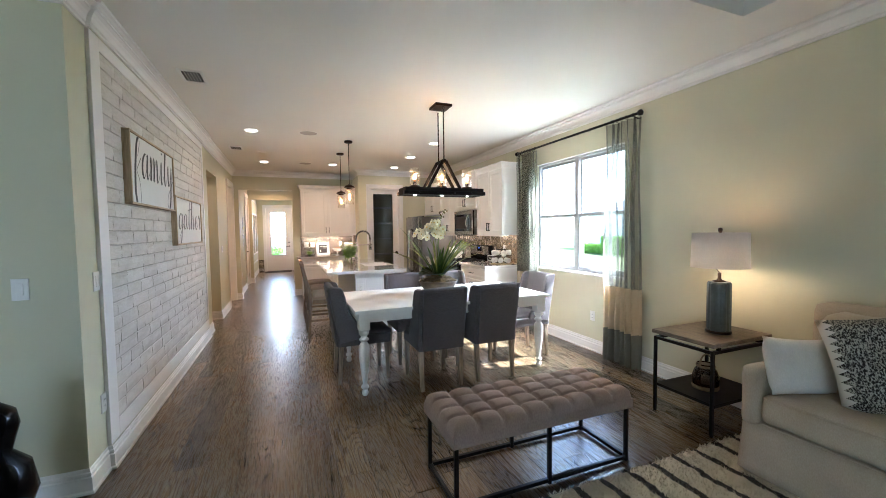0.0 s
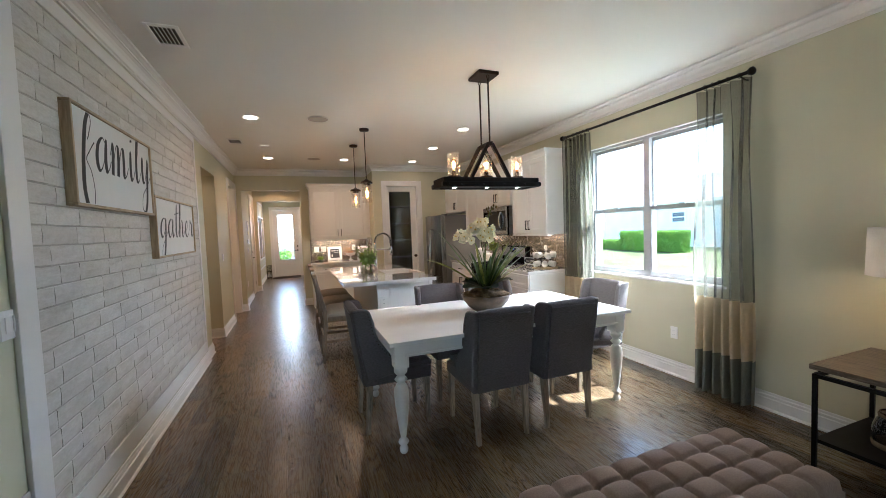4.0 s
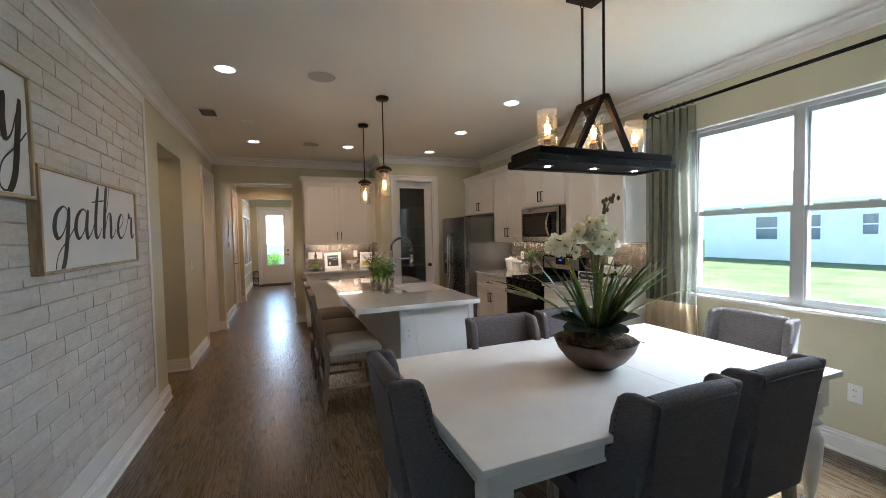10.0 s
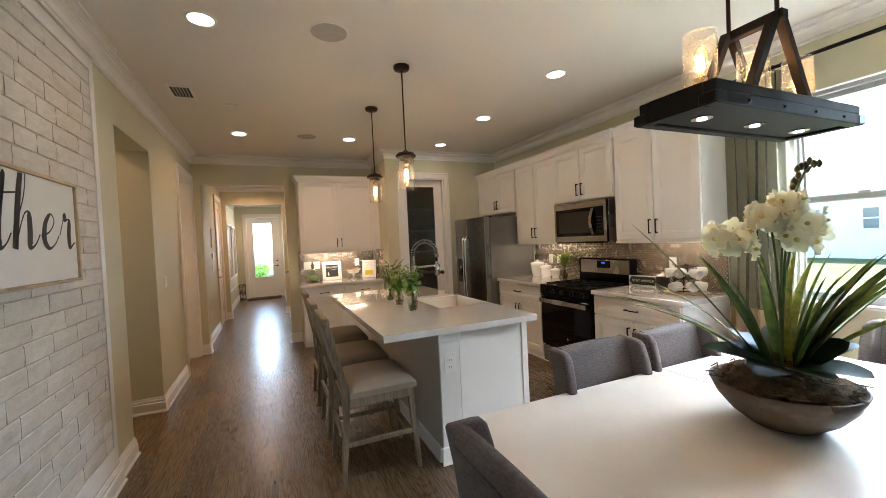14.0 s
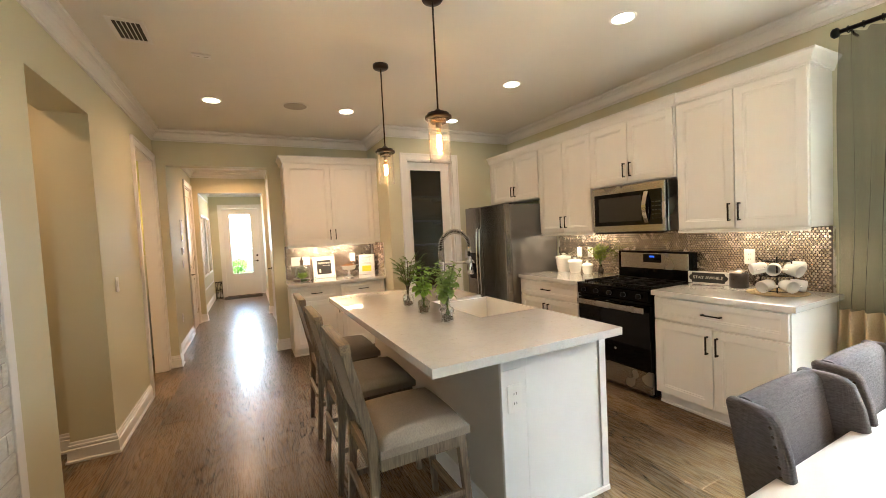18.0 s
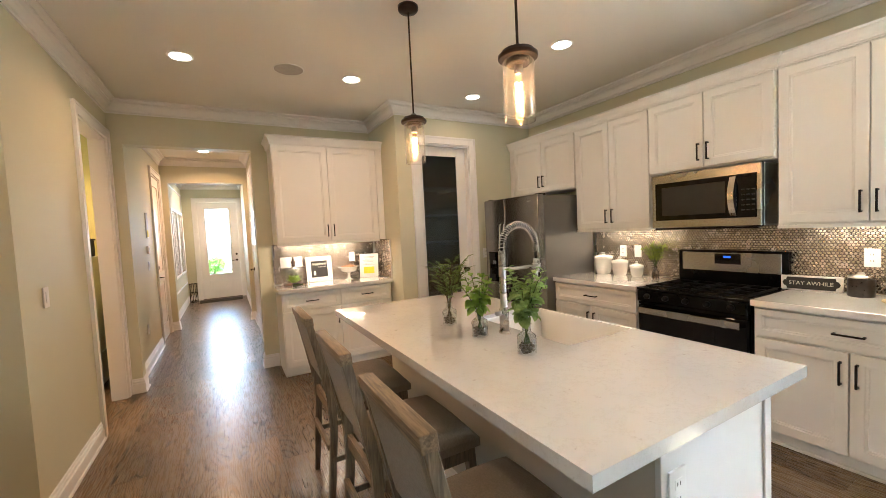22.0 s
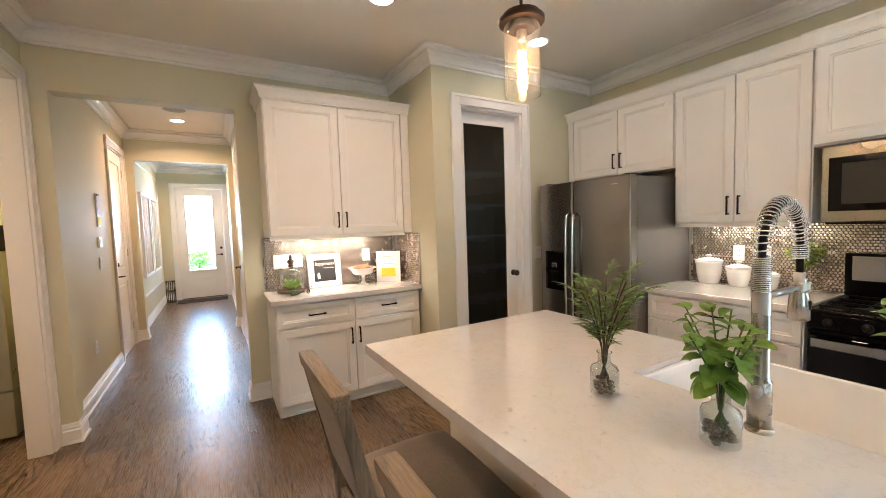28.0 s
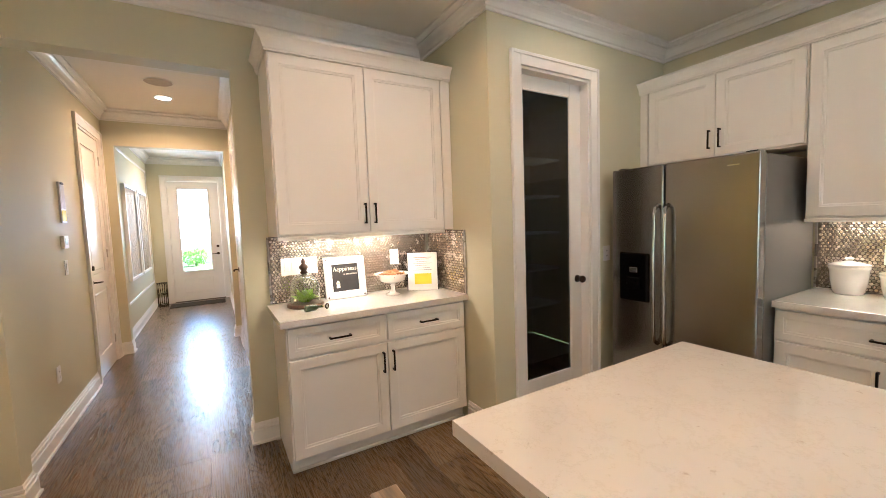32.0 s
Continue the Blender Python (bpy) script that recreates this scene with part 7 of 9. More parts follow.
def stroke_ribbon(bm, ctrl, sx, sz, ox, oz, thin, thick, y):
    """A pen stroke through control points, broad where it goes down and fine where it rises."""
    pts = [Vector((ox + x * sx, oz + z * sz)) for x, z in ctrl]
    pts = [pts[0] * 2 - pts[1]] + pts + [pts[-1] * 2 - pts[-2]]
    line = []
    for a, b, c, d in zip(pts, pts[1:], pts[2:], pts[3:]):
        for k in range(8):
            t = k / 8
            line.append(0.5 * ((2 * b) + (c - a) * t + (2 * a - 5 * b + 4 * c - d) * t * t + (3 * b - a - 3 * c + d) * t ** 3))
    line.append(pts[-2])
    left, right = [], []
    wprev = thin
    for i, p_ in enumerate(line):
        d = line[min(i + 1, len(line) - 1)] - line[max(i - 1, 0)]
        if d.length < 1e-9:
            continue
        d.normalize()
        w_ = thin + (thick - thin) * max(0.0, -d.y) ** 1.3
        wprev = wprev * 0.6 + w_ * 0.4
        n = Vector((-d.y, d.x)) * wprev * 0.5
        left.append(p_ + n)
        right.append(p_ - n)
    va = [bm.verts.new((p_.x, y, p_.y)) for p_ in left]
    vb = [bm.verts.new((p_.x, y, p_.y)) for p_ in right]
    for i in range(len(va) - 1):
        bm.faces.new((va[i], va[i + 1], vb[i + 1], vb[i]))


# cursive letters: pen strokes in units of the small letters' height, with the advance
SCRIPT = {
    "f": (0.85, [[(0.50, 1.56), (0.30, 1.2), (0.18, 0.6), (0.13, 0.0), (0.16, -0.6), (0.34, -1.08)], [(0.4, 0.75), (0.5, 0.95), (0.62, 1.3), (0.50, 1.56)], [(0.72, -1.05), (0.76, -0.6), (0.58, -0.1), (0.32, 0.2), (0.5, 0.45), (0.8, 0.75)]]),
    "a": (1.0, [[(0.72, 0.85), (0.5, 1.0), (0.2, 0.75), (0.12, 0.3), (0.3, 0.02), (0.55, 0.25), (0.74, 0.8)], [(0.76, 1.0), (0.7, 0.4), (0.78, 0.05), (0.95, 0.15), (1.1, 0.4)]]),
    "m": (1.5, [[(0.05, 0.6), (0.2, 1.0), (0.24, 0.6), (0.2, 0.0)], [(0.2, 0.1), (0.45, 0.85), (0.62, 0.95), (0.66, 0.5), (0.62, 0.0)], [(0.62, 0.1), (0.88, 0.85), (1.05, 0.95), (1.1, 0.5), (1.12, 0.08), (1.3, 0.1), (1.5, 0.4)]]),
    "i": (0.55, [[(0.1, 0.5), (0.22, 1.0), (0.2, 0.4), (0.28, 0.05), (0.45, 0.12), (0.6, 0.4)], [(0.27, 1.42), (0.30, 1.34)]]),
    "l": (0.6, [[(0.1, 0.4), (0.38, 1.1), (0.42, 1.5), (0.34, 1.54), (0.24, 1.1), (0.2, 0.4), (0.3, 0.05), (0.48, 0.12), (0.62, 0.4)]]),
    "y": (1.0, [[(0.1, 0.6), (0.22, 1.0), (0.2, 0.5), (0.3, 0.1), (0.5, 0.2), (0.72, 0.8)], [(0.78, 1.0), (0.72, 0.2), (0.64, -0.6), (0.42, -0.98), (0.14, -0.85), (0.22, -0.4), (0.7, 0.0), (1.05, 0.35)]]),
    "g": (1.0, [[(0.72, 0.85), (0.5, 1.0), (0.2, 0.75), (0.12, 0.3), (0.3, 0.02), (0.55, 0.25), (0.74, 0.8)], [(0.76, 1.0), (0.72, 0.2), (0.62, -0.6), (0.45, -1.0), (0.22, -0.96), (0.32, -0.45), (0.75, 0.0), (1.08, 0.4)]]),
    "t": (0.62, [[(0.1, 0.4), (0.3, 1.0), (0.38, 1.9), (0.26, 1.0), (0.24, 0.3), (0.34, 0.04), (0.5, 0.14), (0.64, 0.4)], [(-0.02, 1.28), (0.3, 1.34), (0.75, 1.42)]]),
    "h": (1.05, [[(0.08, 0.4), (0.4, 1.3), (0.46, 2.0), (0.32, 2.05), (0.22, 1.2), (0.16, 0.0)], [(0.18, 0.1), (0.42, 0.85), (0.6, 0.95), (0.66, 0.5), (0.68, 0.08), (0.86, 0.1), (1.05, 0.4)]]),
    "e": (0.8, [[(0.05, 0.35), (0.4, 0.5), (0.58, 0.8), (0.42, 1.0), (0.2, 0.7), (0.18, 0.25), (0.4, 0.02), (0.65, 0.15), (0.82, 0.4)]]),
    "r": (0.8, [[(0.05, 0.4), (0.2, 0.85), (0.26, 1.08), (0.3, 0.9), (0.5, 0.88), (0.5, 0.4), (0.58, 0.06), (0.8, 0.2)]]),
}


def word_sign(word, ya, yb, za, zb, xh, margin, base, label):
    """Framed canvas with a hand-lettered word, hung on the west wall."""
    s = thing("wall_sign", label, "wall art", "framed word signs", (L + 0.014, (ya + yb) / 2, (za + zb) / 2), 90)
    hw, hh = (yb - ya) / 2, (zb - za) / 2
    M_SIGNWOOD = bpy.data.materials.get("pale_pine") or wood("pale_pine", (0.42, 0.32, 0.19), (0.62, 0.50, 0.33), 0.55, "X", 0.05, 0.15)
    M_SIGNSIDE = bpy.data.materials.get("pale_pine_upright") or wood("pale_pine_upright", (0.42, 0.32, 0.19), (0.62, 0.50, 0.33), 0.55, "Z", 0.05, 0.15, fine=9, rings=0.2)
    for b in ((-hw, hw, -hh, -hh + 0.016), (-hw, hw, hh - 0.016, hh), (-hw, -hw + 0.016, -hh + 0.016, hh - 0.016), (hw - 0.016, hw, -hh + 0.016, hh - 0.016)):
        part("frame_side", slab(b[0], b[1], -0.05, 0.0, b[2], b[3], bevel=0.002), M_SIGNWOOD if b[1] - b[0] > 0.1 else M_SIGNSIDE, s, "pale pine frame")
    M_CANVAS = bpy.data.materials.get("painted_canvas") or surf("painted_canvas", (0.74, 0.74, 0.72), 0.75, var=0.03, scale=4, fine=300, bump=0.25)
    part("canvas", slab(-hw + 0.017, hw - 0.017, -0.038, -0.004, -hh + 0.017, hh - 0.017), M_CANVAS, s, "white canvas")
    M_INK = bpy.data.materials.get("black_ink") or surf("black_ink", (0.012, 0.012, 0.013), 0.6, var=0.1, bump=0.0)
    total = sum(SCRIPT[c][0] for c in word)
    sx = (2 * hw - margin[0] - margin[1]) / total
    x = -hw + margin[0]
    for c in word:
        adv, strokes = SCRIPT[c]
        bm = bmesh.new()
        for sk_ in strokes:
            stroke_ribbon(bm, [(px + 0.10 * (pz - 0.5), pz) for px, pz in sk_], sx, xh, x, base, 0.008, 0.040, 0.0)
        bm.verts.ensure_lookup_table()
        for v in bm.verts:
            v.co.z = max(-hh + 0.02, min(hh - 0.02, v.co.z))
            v.co.x = max(-hw + 0.02, min(hw - 0.02, v.co.x))
        me = mesh_of("letter", bm, M_INK)
        ob = new("letter", me)
        ob.parent = s
        ob.location = (0, -0.0388, 0)
        x += adv * sx
    return s


word_sign("family", 4.085, 5.237, 1.68, 2.215, 0.20, (0.10, 0.03), -0.05, "white canvas sign reading family in black script, pine frame")
word_sign("gather", 5.258, 6.473, 1.342, 1.845, 0.162, (0.11, 0.03), -0.085, "white canvas sign reading gather in black script, pine frame")

# ---- plants ----
def leaf_mesh(name, length, width, bend, fold, material, n=6, tip=1.0, blunt=0.8):
    """A leaf from the origin along +y, arching down by bend, folded along its rib."""
    bm = bmesh.new()
    rows = []
    for k in range(n + 1):
        t = k / n
        w_ = width * 0.5 * (math.sin(math.pi * min(1, t ** 0.75 * 0.97 + 0.03)) ** blunt if tip else 1) * (1.0 if k < n else 0.05)
        y = length * math.sin(bend * t) / bend if bend else length * t
        z = -length * (1 - math.cos(bend * t)) / bend if bend else 0.0
        rows.append([bm.verts.new((-w_, y, z + w_ * fold)), bm.verts.new((0, y, z)), bm.verts.new((w_, y, z + w_ * fold))])
    for a, b in zip(rows, rows[1:]):
        for i in range(2):
            bm.faces.new((a[i], a[i + 1], b[i + 1], b[i])).smooth = True
    me = bpy.data.meshes.new(name)
    bm.to_mesh(me)
    bm.free()
    me.materials.append(material)
    return me


def leaf_paint(name, col, col2, rough=0.45, trans=0.25):
    m, nt, b = nodes_of(name)
    info = nt.nodes.new("ShaderNodeObjectInfo")
    n = tex_noise(nt, 40, 3)
    c = ramp(nt, n, [(0.3, col), (0.7, col2)])
    tone = ramp(nt, info.outputs["Random"], [(0.0, (0.75, 0.8, 0.7)), (1.0, (1.1, 1.1, 1.0))])
    c = mix_col(nt, 1.0, c, tone, "MULTIPLY")
    nt.links.new(c, b.inputs["Base Color"])
    b.inputs["Roughness"].default_value = rough
    b.inputs["Specular IOR Level"].default_value = 0.3
    tr = nt.nodes.new("ShaderNodeBsdfTranslucent")
    nt.links.new(c, tr.inputs["Color"])
    mx = nt.nodes.new("ShaderNodeMixShader")
    mx.inputs[0].default_value = trans
    nt.links.new(b.outputs[0], mx.inputs[1])
    nt.links.new(tr.outputs[0], mx.inputs[2])
    nt.links.new(mx.outputs[0], nt.nodes["Material Output"].inputs["Surface"])
    return m


M_SWORD = leaf_paint("sword_leaf_green", (0.022, 0.048, 0.012), (0.075, 0.125, 0.026), 0.4)
M_SWORD2 = leaf_paint("olive_sword_leaf", (0.09, 0.115, 0.02), (0.22, 0.235, 0.045), 0.42)
M_ORCHLEAF = leaf_paint("orchid_leaf_green", (0.007, 0.019, 0.006), (0.014, 0.032, 0.011), 0.36, 0.01)
M_ORCHLEAF.node_tree.nodes["Principled BSDF"].inputs["Specular IOR Level"].default_value = 0.16
M_HERB = leaf_paint("fresh_green_leaf", (0.16, 0.28, 0.04), (0.32, 0.47, 0.10), 0.40, 0.35)
M_HERB2 = leaf_paint("olive_green_needle", (0.13, 0.185, 0.05), (0.26, 0.34, 0.10), 0.5, 0.3)
M_MINT = leaf_paint("soft_mint_leaf", (0.17, 0.27, 0.07), (0.40, 0.52, 0.20), 0.55, 0.35)
M_STEM = leaf_paint("green_stem", (0.07, 0.11, 0.03), (0.13, 0.17, 0.06), 0.5, 0.0)
M_TWIG = leaf_paint("brown_twig", (0.06, 0.045, 0.025), (0.11, 0.085, 0.05), 0.6, 0.0)
M_PETAL = leaf_paint("white_petal", (0.88, 0.83, 0.66), (0.93, 0.90, 0.80), 0.5, 0.4)
M_BUD = leaf_paint("olive_red_bud", (0.07, 0.06, 0.02), (0.13, 0.09, 0.04), 0.5, 0.0)
M_YELLOWC = leaf_paint("yellow_petal_heart", (0.65, 0.48, 0.12), (0.75, 0.58, 0.2), 0.5, 0.1)
M_MOSS = surf("brown_moss", (0.17, 0.108, 0.046), 0.95, var=0.5, scale=30, fine=180, bump=1.0, dist=0.01)
M_BOWL = surf("bronze_glazed_bowl", (0.15, 0.105, 0.07), 0.5, 0.1, var=0.3, scale=10, fine=60, bump=0.2)
M_PEBBLE = surf("river_pebbles", (0.13, 0.095, 0.05), 0.35, var=0.5, scale=30, fine=90, bump=0.1)
M_BOTTLE = thin_glass("bottle_glass", (0.86, 0.88, 0.85), 1.1)

OX, OY, OZ = 1.57, 4.575, TBZ
orc = thing("orchid_arrangement", "white orchids with sword leaves in bronze bowl on dining table", "plant", loc=(OX, OY, OZ))
bm = bmesh.new()
lathe(bm, [(0.085, 0), (0.10, 0.006), (0.15, 0.045), (0.19, 0.095), (0.212, 0.145), (0.206, 0.147), (0.183, 0.10), (0.145, 0.055), (0.08, 0.02)], 36)
part("bowl", bm, M_BOWL, orc, "wide bronze glazed bowl", True)
rng = random.Random(21)
bm = bmesh.new()
mo = {}
for i in range(25):
    for j in range(10):
        a, r = 2 * math.pi * i / 25, 0.198 * j / 9
        mo[i, j] = bm.verts.new((r * math.cos(a), r * math.sin(a), 0.146 + 0.05 * (1 - (j / 9) ** 2) + rng.uniform(-0.012, 0.012)))
for i in range(25):
    for j in range(9):
        bm.faces.new((mo[i, j], mo[(i + 1) % 25, j], mo[(i + 1) % 25, j + 1], mo[i, j + 1]))
bmesh.ops.remove_doubles(bm, verts=[mo[i, 0] for i in range(25)], dist=0.05)
part("moss", bm, M_MOSS, orc, "brown sphagnum moss")
for k in range(150):
    a = rng.uniform(0, 6.28)
    r = rng.uniform(0.06, 0.19)
    pts = [(r * math.cos(a) + rng.uniform(-0.06, 0.06) * t, r * math.sin(a) + rng.uniform(-0.06, 0.06) * t, 0.175 - 0.2 * r * r * 6 + 0.02 * math.sin(3 * t)) for t in (0, 0.33, 0.66, 1)]
    part("moss_strand", bar(pts, 0.0022, 4), M_MOSS, orc)
swords = [leaf_mesh("sword_leaf", ln_, wd_, bd, 0.45, mm, 10, 1.0, 0.55) for ln_, wd_, bd, mm in ((0.70, 0.026, 0.18, M_SWORD), (0.60, 0.032, 0.62, M_SWORD2), (0.50, 0.038, 0.38, M_SWORD), (0.52, 0.028, 0.60, M_SWORD2), (0.36, 0.040, 0.25, M_SWORD), (0.46, 0.042, 0.35, M_SWORD2))]
SW = [(40, 51, 0), (48, 44, 1), (30, 50, 3), (54, 40, 3), (62, 72, 4), (70, 62, 2), (212, 62, 2), (222, 68, 3), (232, 55, 2), (206, 76, 4), (240, 62, 3), (226, 46, 3), (250, 70, 4), (290, 62, 2), (335, 64, 3), (14, 76, 4),
      (200, 70, 2), (216, 74, 5), (228, 66, 5), (236, 72, 5), (246, 78, 5), (190, 80, 4), (260, 60, 3), (224, 60, 5), (180, 66, 4), (210, 58, 5), (238, 48, 2), (204, 66, 3), (242, 68, 5)]
for az, el, k in SW:
    piece("sword_leaf", swords[k], orc, (0.035 * math.cos(radians(az + 90)), 0.035 * math.sin(radians(az + 90)), 0.17), (min(84, el + 6) + rng.uniform(-3, 3), rng.uniform(-22, 22), az))
broad = [leaf_mesh("broad_leaf", ln_, wd_, bd, 0.14, M_ORCHLEAF, 12, 1.0, 0.42) for ln_, wd_, bd in ((0.165, 0.105, 0.35), (0.205, 0.118, 0.55))]
for az, el, lean, k in ((176, 16, 12, 1), (150, 8, 6, 0), (98, 14, -14, 1), (74, 24, -10, 0), (224, 44, 26, 0), (238, 30, 14, 1), (50, 32, -24, 0), (36, 20, -12, 1),
                        (300, 36, 0, 1), (335, 28, 10, 0), (270, 22, -8, 1), (10, 40, 12, 0)):
    piece("broad_leaf", broad[k], orc, (0.035 * math.cos(radians(az + 90)), 0.035 * math.sin(radians(az + 90)), 0.205), (el + 7, lean + rng.uniform(-6, 6), az))


def blossom_meshes():
    bm = bmesh.new()
    for k in range(5):
        m0 = len(bm.verts)
        rows = []
        ln_, wd = (0.042, 0.020) if k % 2 == 0 else (0.044, 0.029)
        for i in range(5):
            t = i / 4
            w_ = wd * math.sin(math.pi * (0.12 + 0.8 * t)) ** 0.7
            rows.append([bm.verts.new((-w_, -0.010 * t * t, 0.004 + ln_ * t)), bm.verts.new((0, 0.004, 0.004 + ln_ * t * 1.06)), bm.verts.new((w_, -0.010 * t * t, 0.004 + ln_ * t))])
        for a, b in zip(rows, rows[1:]):
            for i in range(2):
                bm.faces.new((a[i], a[i + 1], b[i + 1], b[i])).smooth = True
        moved(bm, Matrix.Rotation(radians(72 * k), 4, "Y"), m0)
    me = bpy.data.meshes.new("blossom")
    bm.to_mesh(me)
    bm.free()
    me.materials.append(M_PETAL)
    bm = bmesh.new()
    lathe(bm, [(0.004, 0.0), (0.009, 0.006), (0.007, 0.013), (0.002, 0.018)], 8)
    moved(bm, Matrix.Rotation(radians(90), 4, "X"))
    heart = mesh_of("blossom_heart", bm, M_YELLOWC, True)
    return me, heart


petal_me, heart_me = blossom_meshes()
# arching stems; the blossoms hang in two close clusters at their ends
STEMS = ((-0.195, 0.085, 0.68, 12), (-0.085, 0.0, 0.735, 13), (-0.04, -0.045, 0.765, 13), (0.0, -0.085, 0.72, 12), (0.055, -0.075, 0.88, 0))
for dx, dy, top_z, nfl in STEMS:
    def along(t):
        return Vector((dx * t ** 2.2, dy * t ** 2, 0.16 + (top_z - 0.16) * math.sin(t * 1.5) / math.sin(1.5)))
    part("flower_stem", bar([along(i / 8) for i in range(9)], 0.004, 6), M_STEM, orc, "", True)
    for k in range(nfl):
        base_ = along(0.80 + 0.20 * k / (nfl - 1))
        az = 360 * ((k * 0.382) % 1.0) + rng.uniform(-15, 15)
        off = Vector((math.sin(radians(az)) * 0.040, -math.cos(radians(az)) * 0.040, rng.uniform(-0.06, 0.025)))
        fl = piece("blossom", petal_me, orc, base_ + off, (rng.uniform(-30, 10), rng.uniform(-25, 25), az))
        sc = rng.uniform(0.68, 0.95)
        fl.scale = (sc, sc, sc)
        piece("blossom_heart", heart_me, fl)
    if not nfl:
        for k in range(11):
            ob = part("bud", turned([(0.002, -0.012), (0.009, -0.002), (0.008, 0.008), (0.002, 0.016)], 8), M_BUD, orc, "dark reddish bud", True)
            ob.location = along(0.74 + 0.26 * k / 10) + Vector((rng.uniform(-0.035, 0.035), rng.uniform(-0.03, 0.03), rng.uniform(-0.005, 0.02)))


def bud_vase(x, y, kind, seed, height=0.36, spread=0.10):
    v = thing("bud_vase", "clear glass bottle vase with green cuttings and pebbles on the island", "vase", "vases on the island", (x, y, 0.917))
    rng = random.Random(seed)
    bm = bmesh.new()
    lathe(bm, [(0.036, 0.0), (0.0405, 0.004), (0.0405, 0.072), (0.036, 0.083), (0.022, 0.091), (0.0185, 0.098), (0.0185, 0.122), (0.022, 0.127), (0.0195, 0.128)], 28, cap=False)
    gl = part("bottle", bm, M_BOTTLE, v, "clear glass bottle", True)
    gl.visible_shadow = False
    for k in range(64):
        a, r = rng.uniform(0, 6.28), 0.028 * math.sqrt(rng.random())
        bm = bmesh.new()
        bmesh.ops.create_icosphere(bm, subdivisions=1, radius=rng.uniform(0.008, 0.0115))
        for vv in bm.verts:
            vv.co.z *= 0.65
        ob = part("pebble", bm, M_PEBBLE, v, "", True)
        ob.location = (r * math.cos(a), r * math.sin(a), 0.0095 + 0.034 * k / 63)
    if kind == "needle":
        leaf = leaf_mesh("needle_leaf", 0.032, 0.0105, 0.35, 0.2, M_HERB2, 3)
        nst, nl = 9, 0
    elif kind == "broad":
        leaf = leaf_mesh("herb_leaf", 0.060, 0.044, 0.75, 0.3, M_HERB, 6, 1.0, 0.7)
        nst, nl = 8, 10
    else:
        leaf = leaf_mesh("herb_leaf", 0.060, 0.050, 0.8, 0.28, M_MINT, 6, 1.0, 0.65)
        nst, nl = 11, 13
    for s in range(nst):
        az = 2 * math.pi * s / nst + rng.uniform(-0.3, 0.3)
        reach = rng.uniform(0.35, 1.0) * spread
        hh = height * rng.uniform(0.76, 1.0)
        pts = []
        for i in range(8):
            t = i / 7
            lift = max(0.0, t - 0.32) / 0.68
            r = (0.012 * (1 - t / 0.32) if t < 0.32 else 0.0) + reach * lift ** 1.5 + 0.004
            pts.append(Vector((r * math.cos(az + (math.pi if t < 0.2 else 0)), r * math.sin(az + (math.pi if t < 0.2 else 0)), 0.012 + hh * t)))
        part("stem", bar(pts, 0.0024 if kind == "needle" else 0.002, 5), M_TWIG if kind == "needle" else M_STEM, v, "", True)

        def at(t):
            i = min(6, int(t * 7))
            return pts[i].lerp(pts[i + 1], t * 7 - i)

        if kind == "needle":
            # side sprays, each feathered with short needles
            for k in range(7):
                t = 0.50 + 0.50 * k / 6
                p0, turn = at(t), az + (0.9 if k % 2 else -0.9) * (1 - 0.6 * (k == 6)) + rng.uniform(-0.4, 0.4)
                ln_, rise = rng.uniform(0.035, 0.07), rng.uniform(0.2, 0.9)
                tip_ = p0 + Vector((math.cos(turn) * math.cos(rise), math.sin(turn) * math.cos(rise), math.sin(rise))) * ln_
                part("twig", bar([p0, p0.lerp(tip_, 0.5) + Vector((0, 0, 0.006)), tip_], 0.0011, 4), M_STEM, v)
                for q in range(10):
                    side = (42 if q % 2 else -42) if q < 9 else 0
                    ob = piece("leaf", leaf, v, p0.lerp(tip_, 0.1 + 0.1 * q), (math.degrees(rise) * 0.6 + rng.uniform(-8, 22), rng.uniform(-20, 20), math.degrees(turn) - 90 + side + rng.uniform(-8, 8)))
                    sc = rng.uniform(0.75, 1.1)
                    ob.scale = (sc, sc, sc)
        for k in range(nl):
            t = 0.52 + 0.48 * k / (nl - 1)
            high = (t - 0.52) / 0.48
            ob = piece("leaf", leaf, v, at(t), (30 * high + rng.uniform(-32, 18), rng.uniform(-28, 28), math.degrees(az) - 90 + (k * 137.5) % 360))
            sc = (1.05 - (0.38 if kind == "broad" else 0.55) * high) * rng.uniform(0.82, 1.15)
            ob.scale = (sc, sc, sc)
    return v


bud_vase(0.972, 7.362, "needle", 31, 0.35, 0.095)
bud_vase(0.964, 7.052, "broad", 32, 0.315, 0.105)
bud_vase(0.972, 6.718, "leafy", 33, 0.35, 0.10)

# ---- things on the counters ----
def canister(x, y, r, h):
    c = thing("canister", "white ceramic canister with knobbed lid", "canister", "white canisters", (x, y, 0.915))
    part("body", turned([(r * 0.70, 0), (r * 0.74, 0.003), (r * 0.74, 0.008), (r * 0.80, 0.014), (r * 0.93, h * 0.45), (r * 1.0, h * 0.86), (r * 1.045, h * 0.89), (r * 1.045, h * 0.95), (r * 1.0, h)], 32), M_CERAMIC, c, "", True)
    part("lid", turned([(r * 1.06, h + 0.0005), (r * 1.07, h + 0.005), (r * 1.02, h + 0.009), (r * 0.55, h + 0.021), (r * 0.18, h + 0.026), (r * 0.15, h + 0.032), (r * 0.24, h + 0.038), (r * 0.24, h + 0.046), (r * 0.05, h + 0.050)], 32), M_CERAMIC, c, "", True)


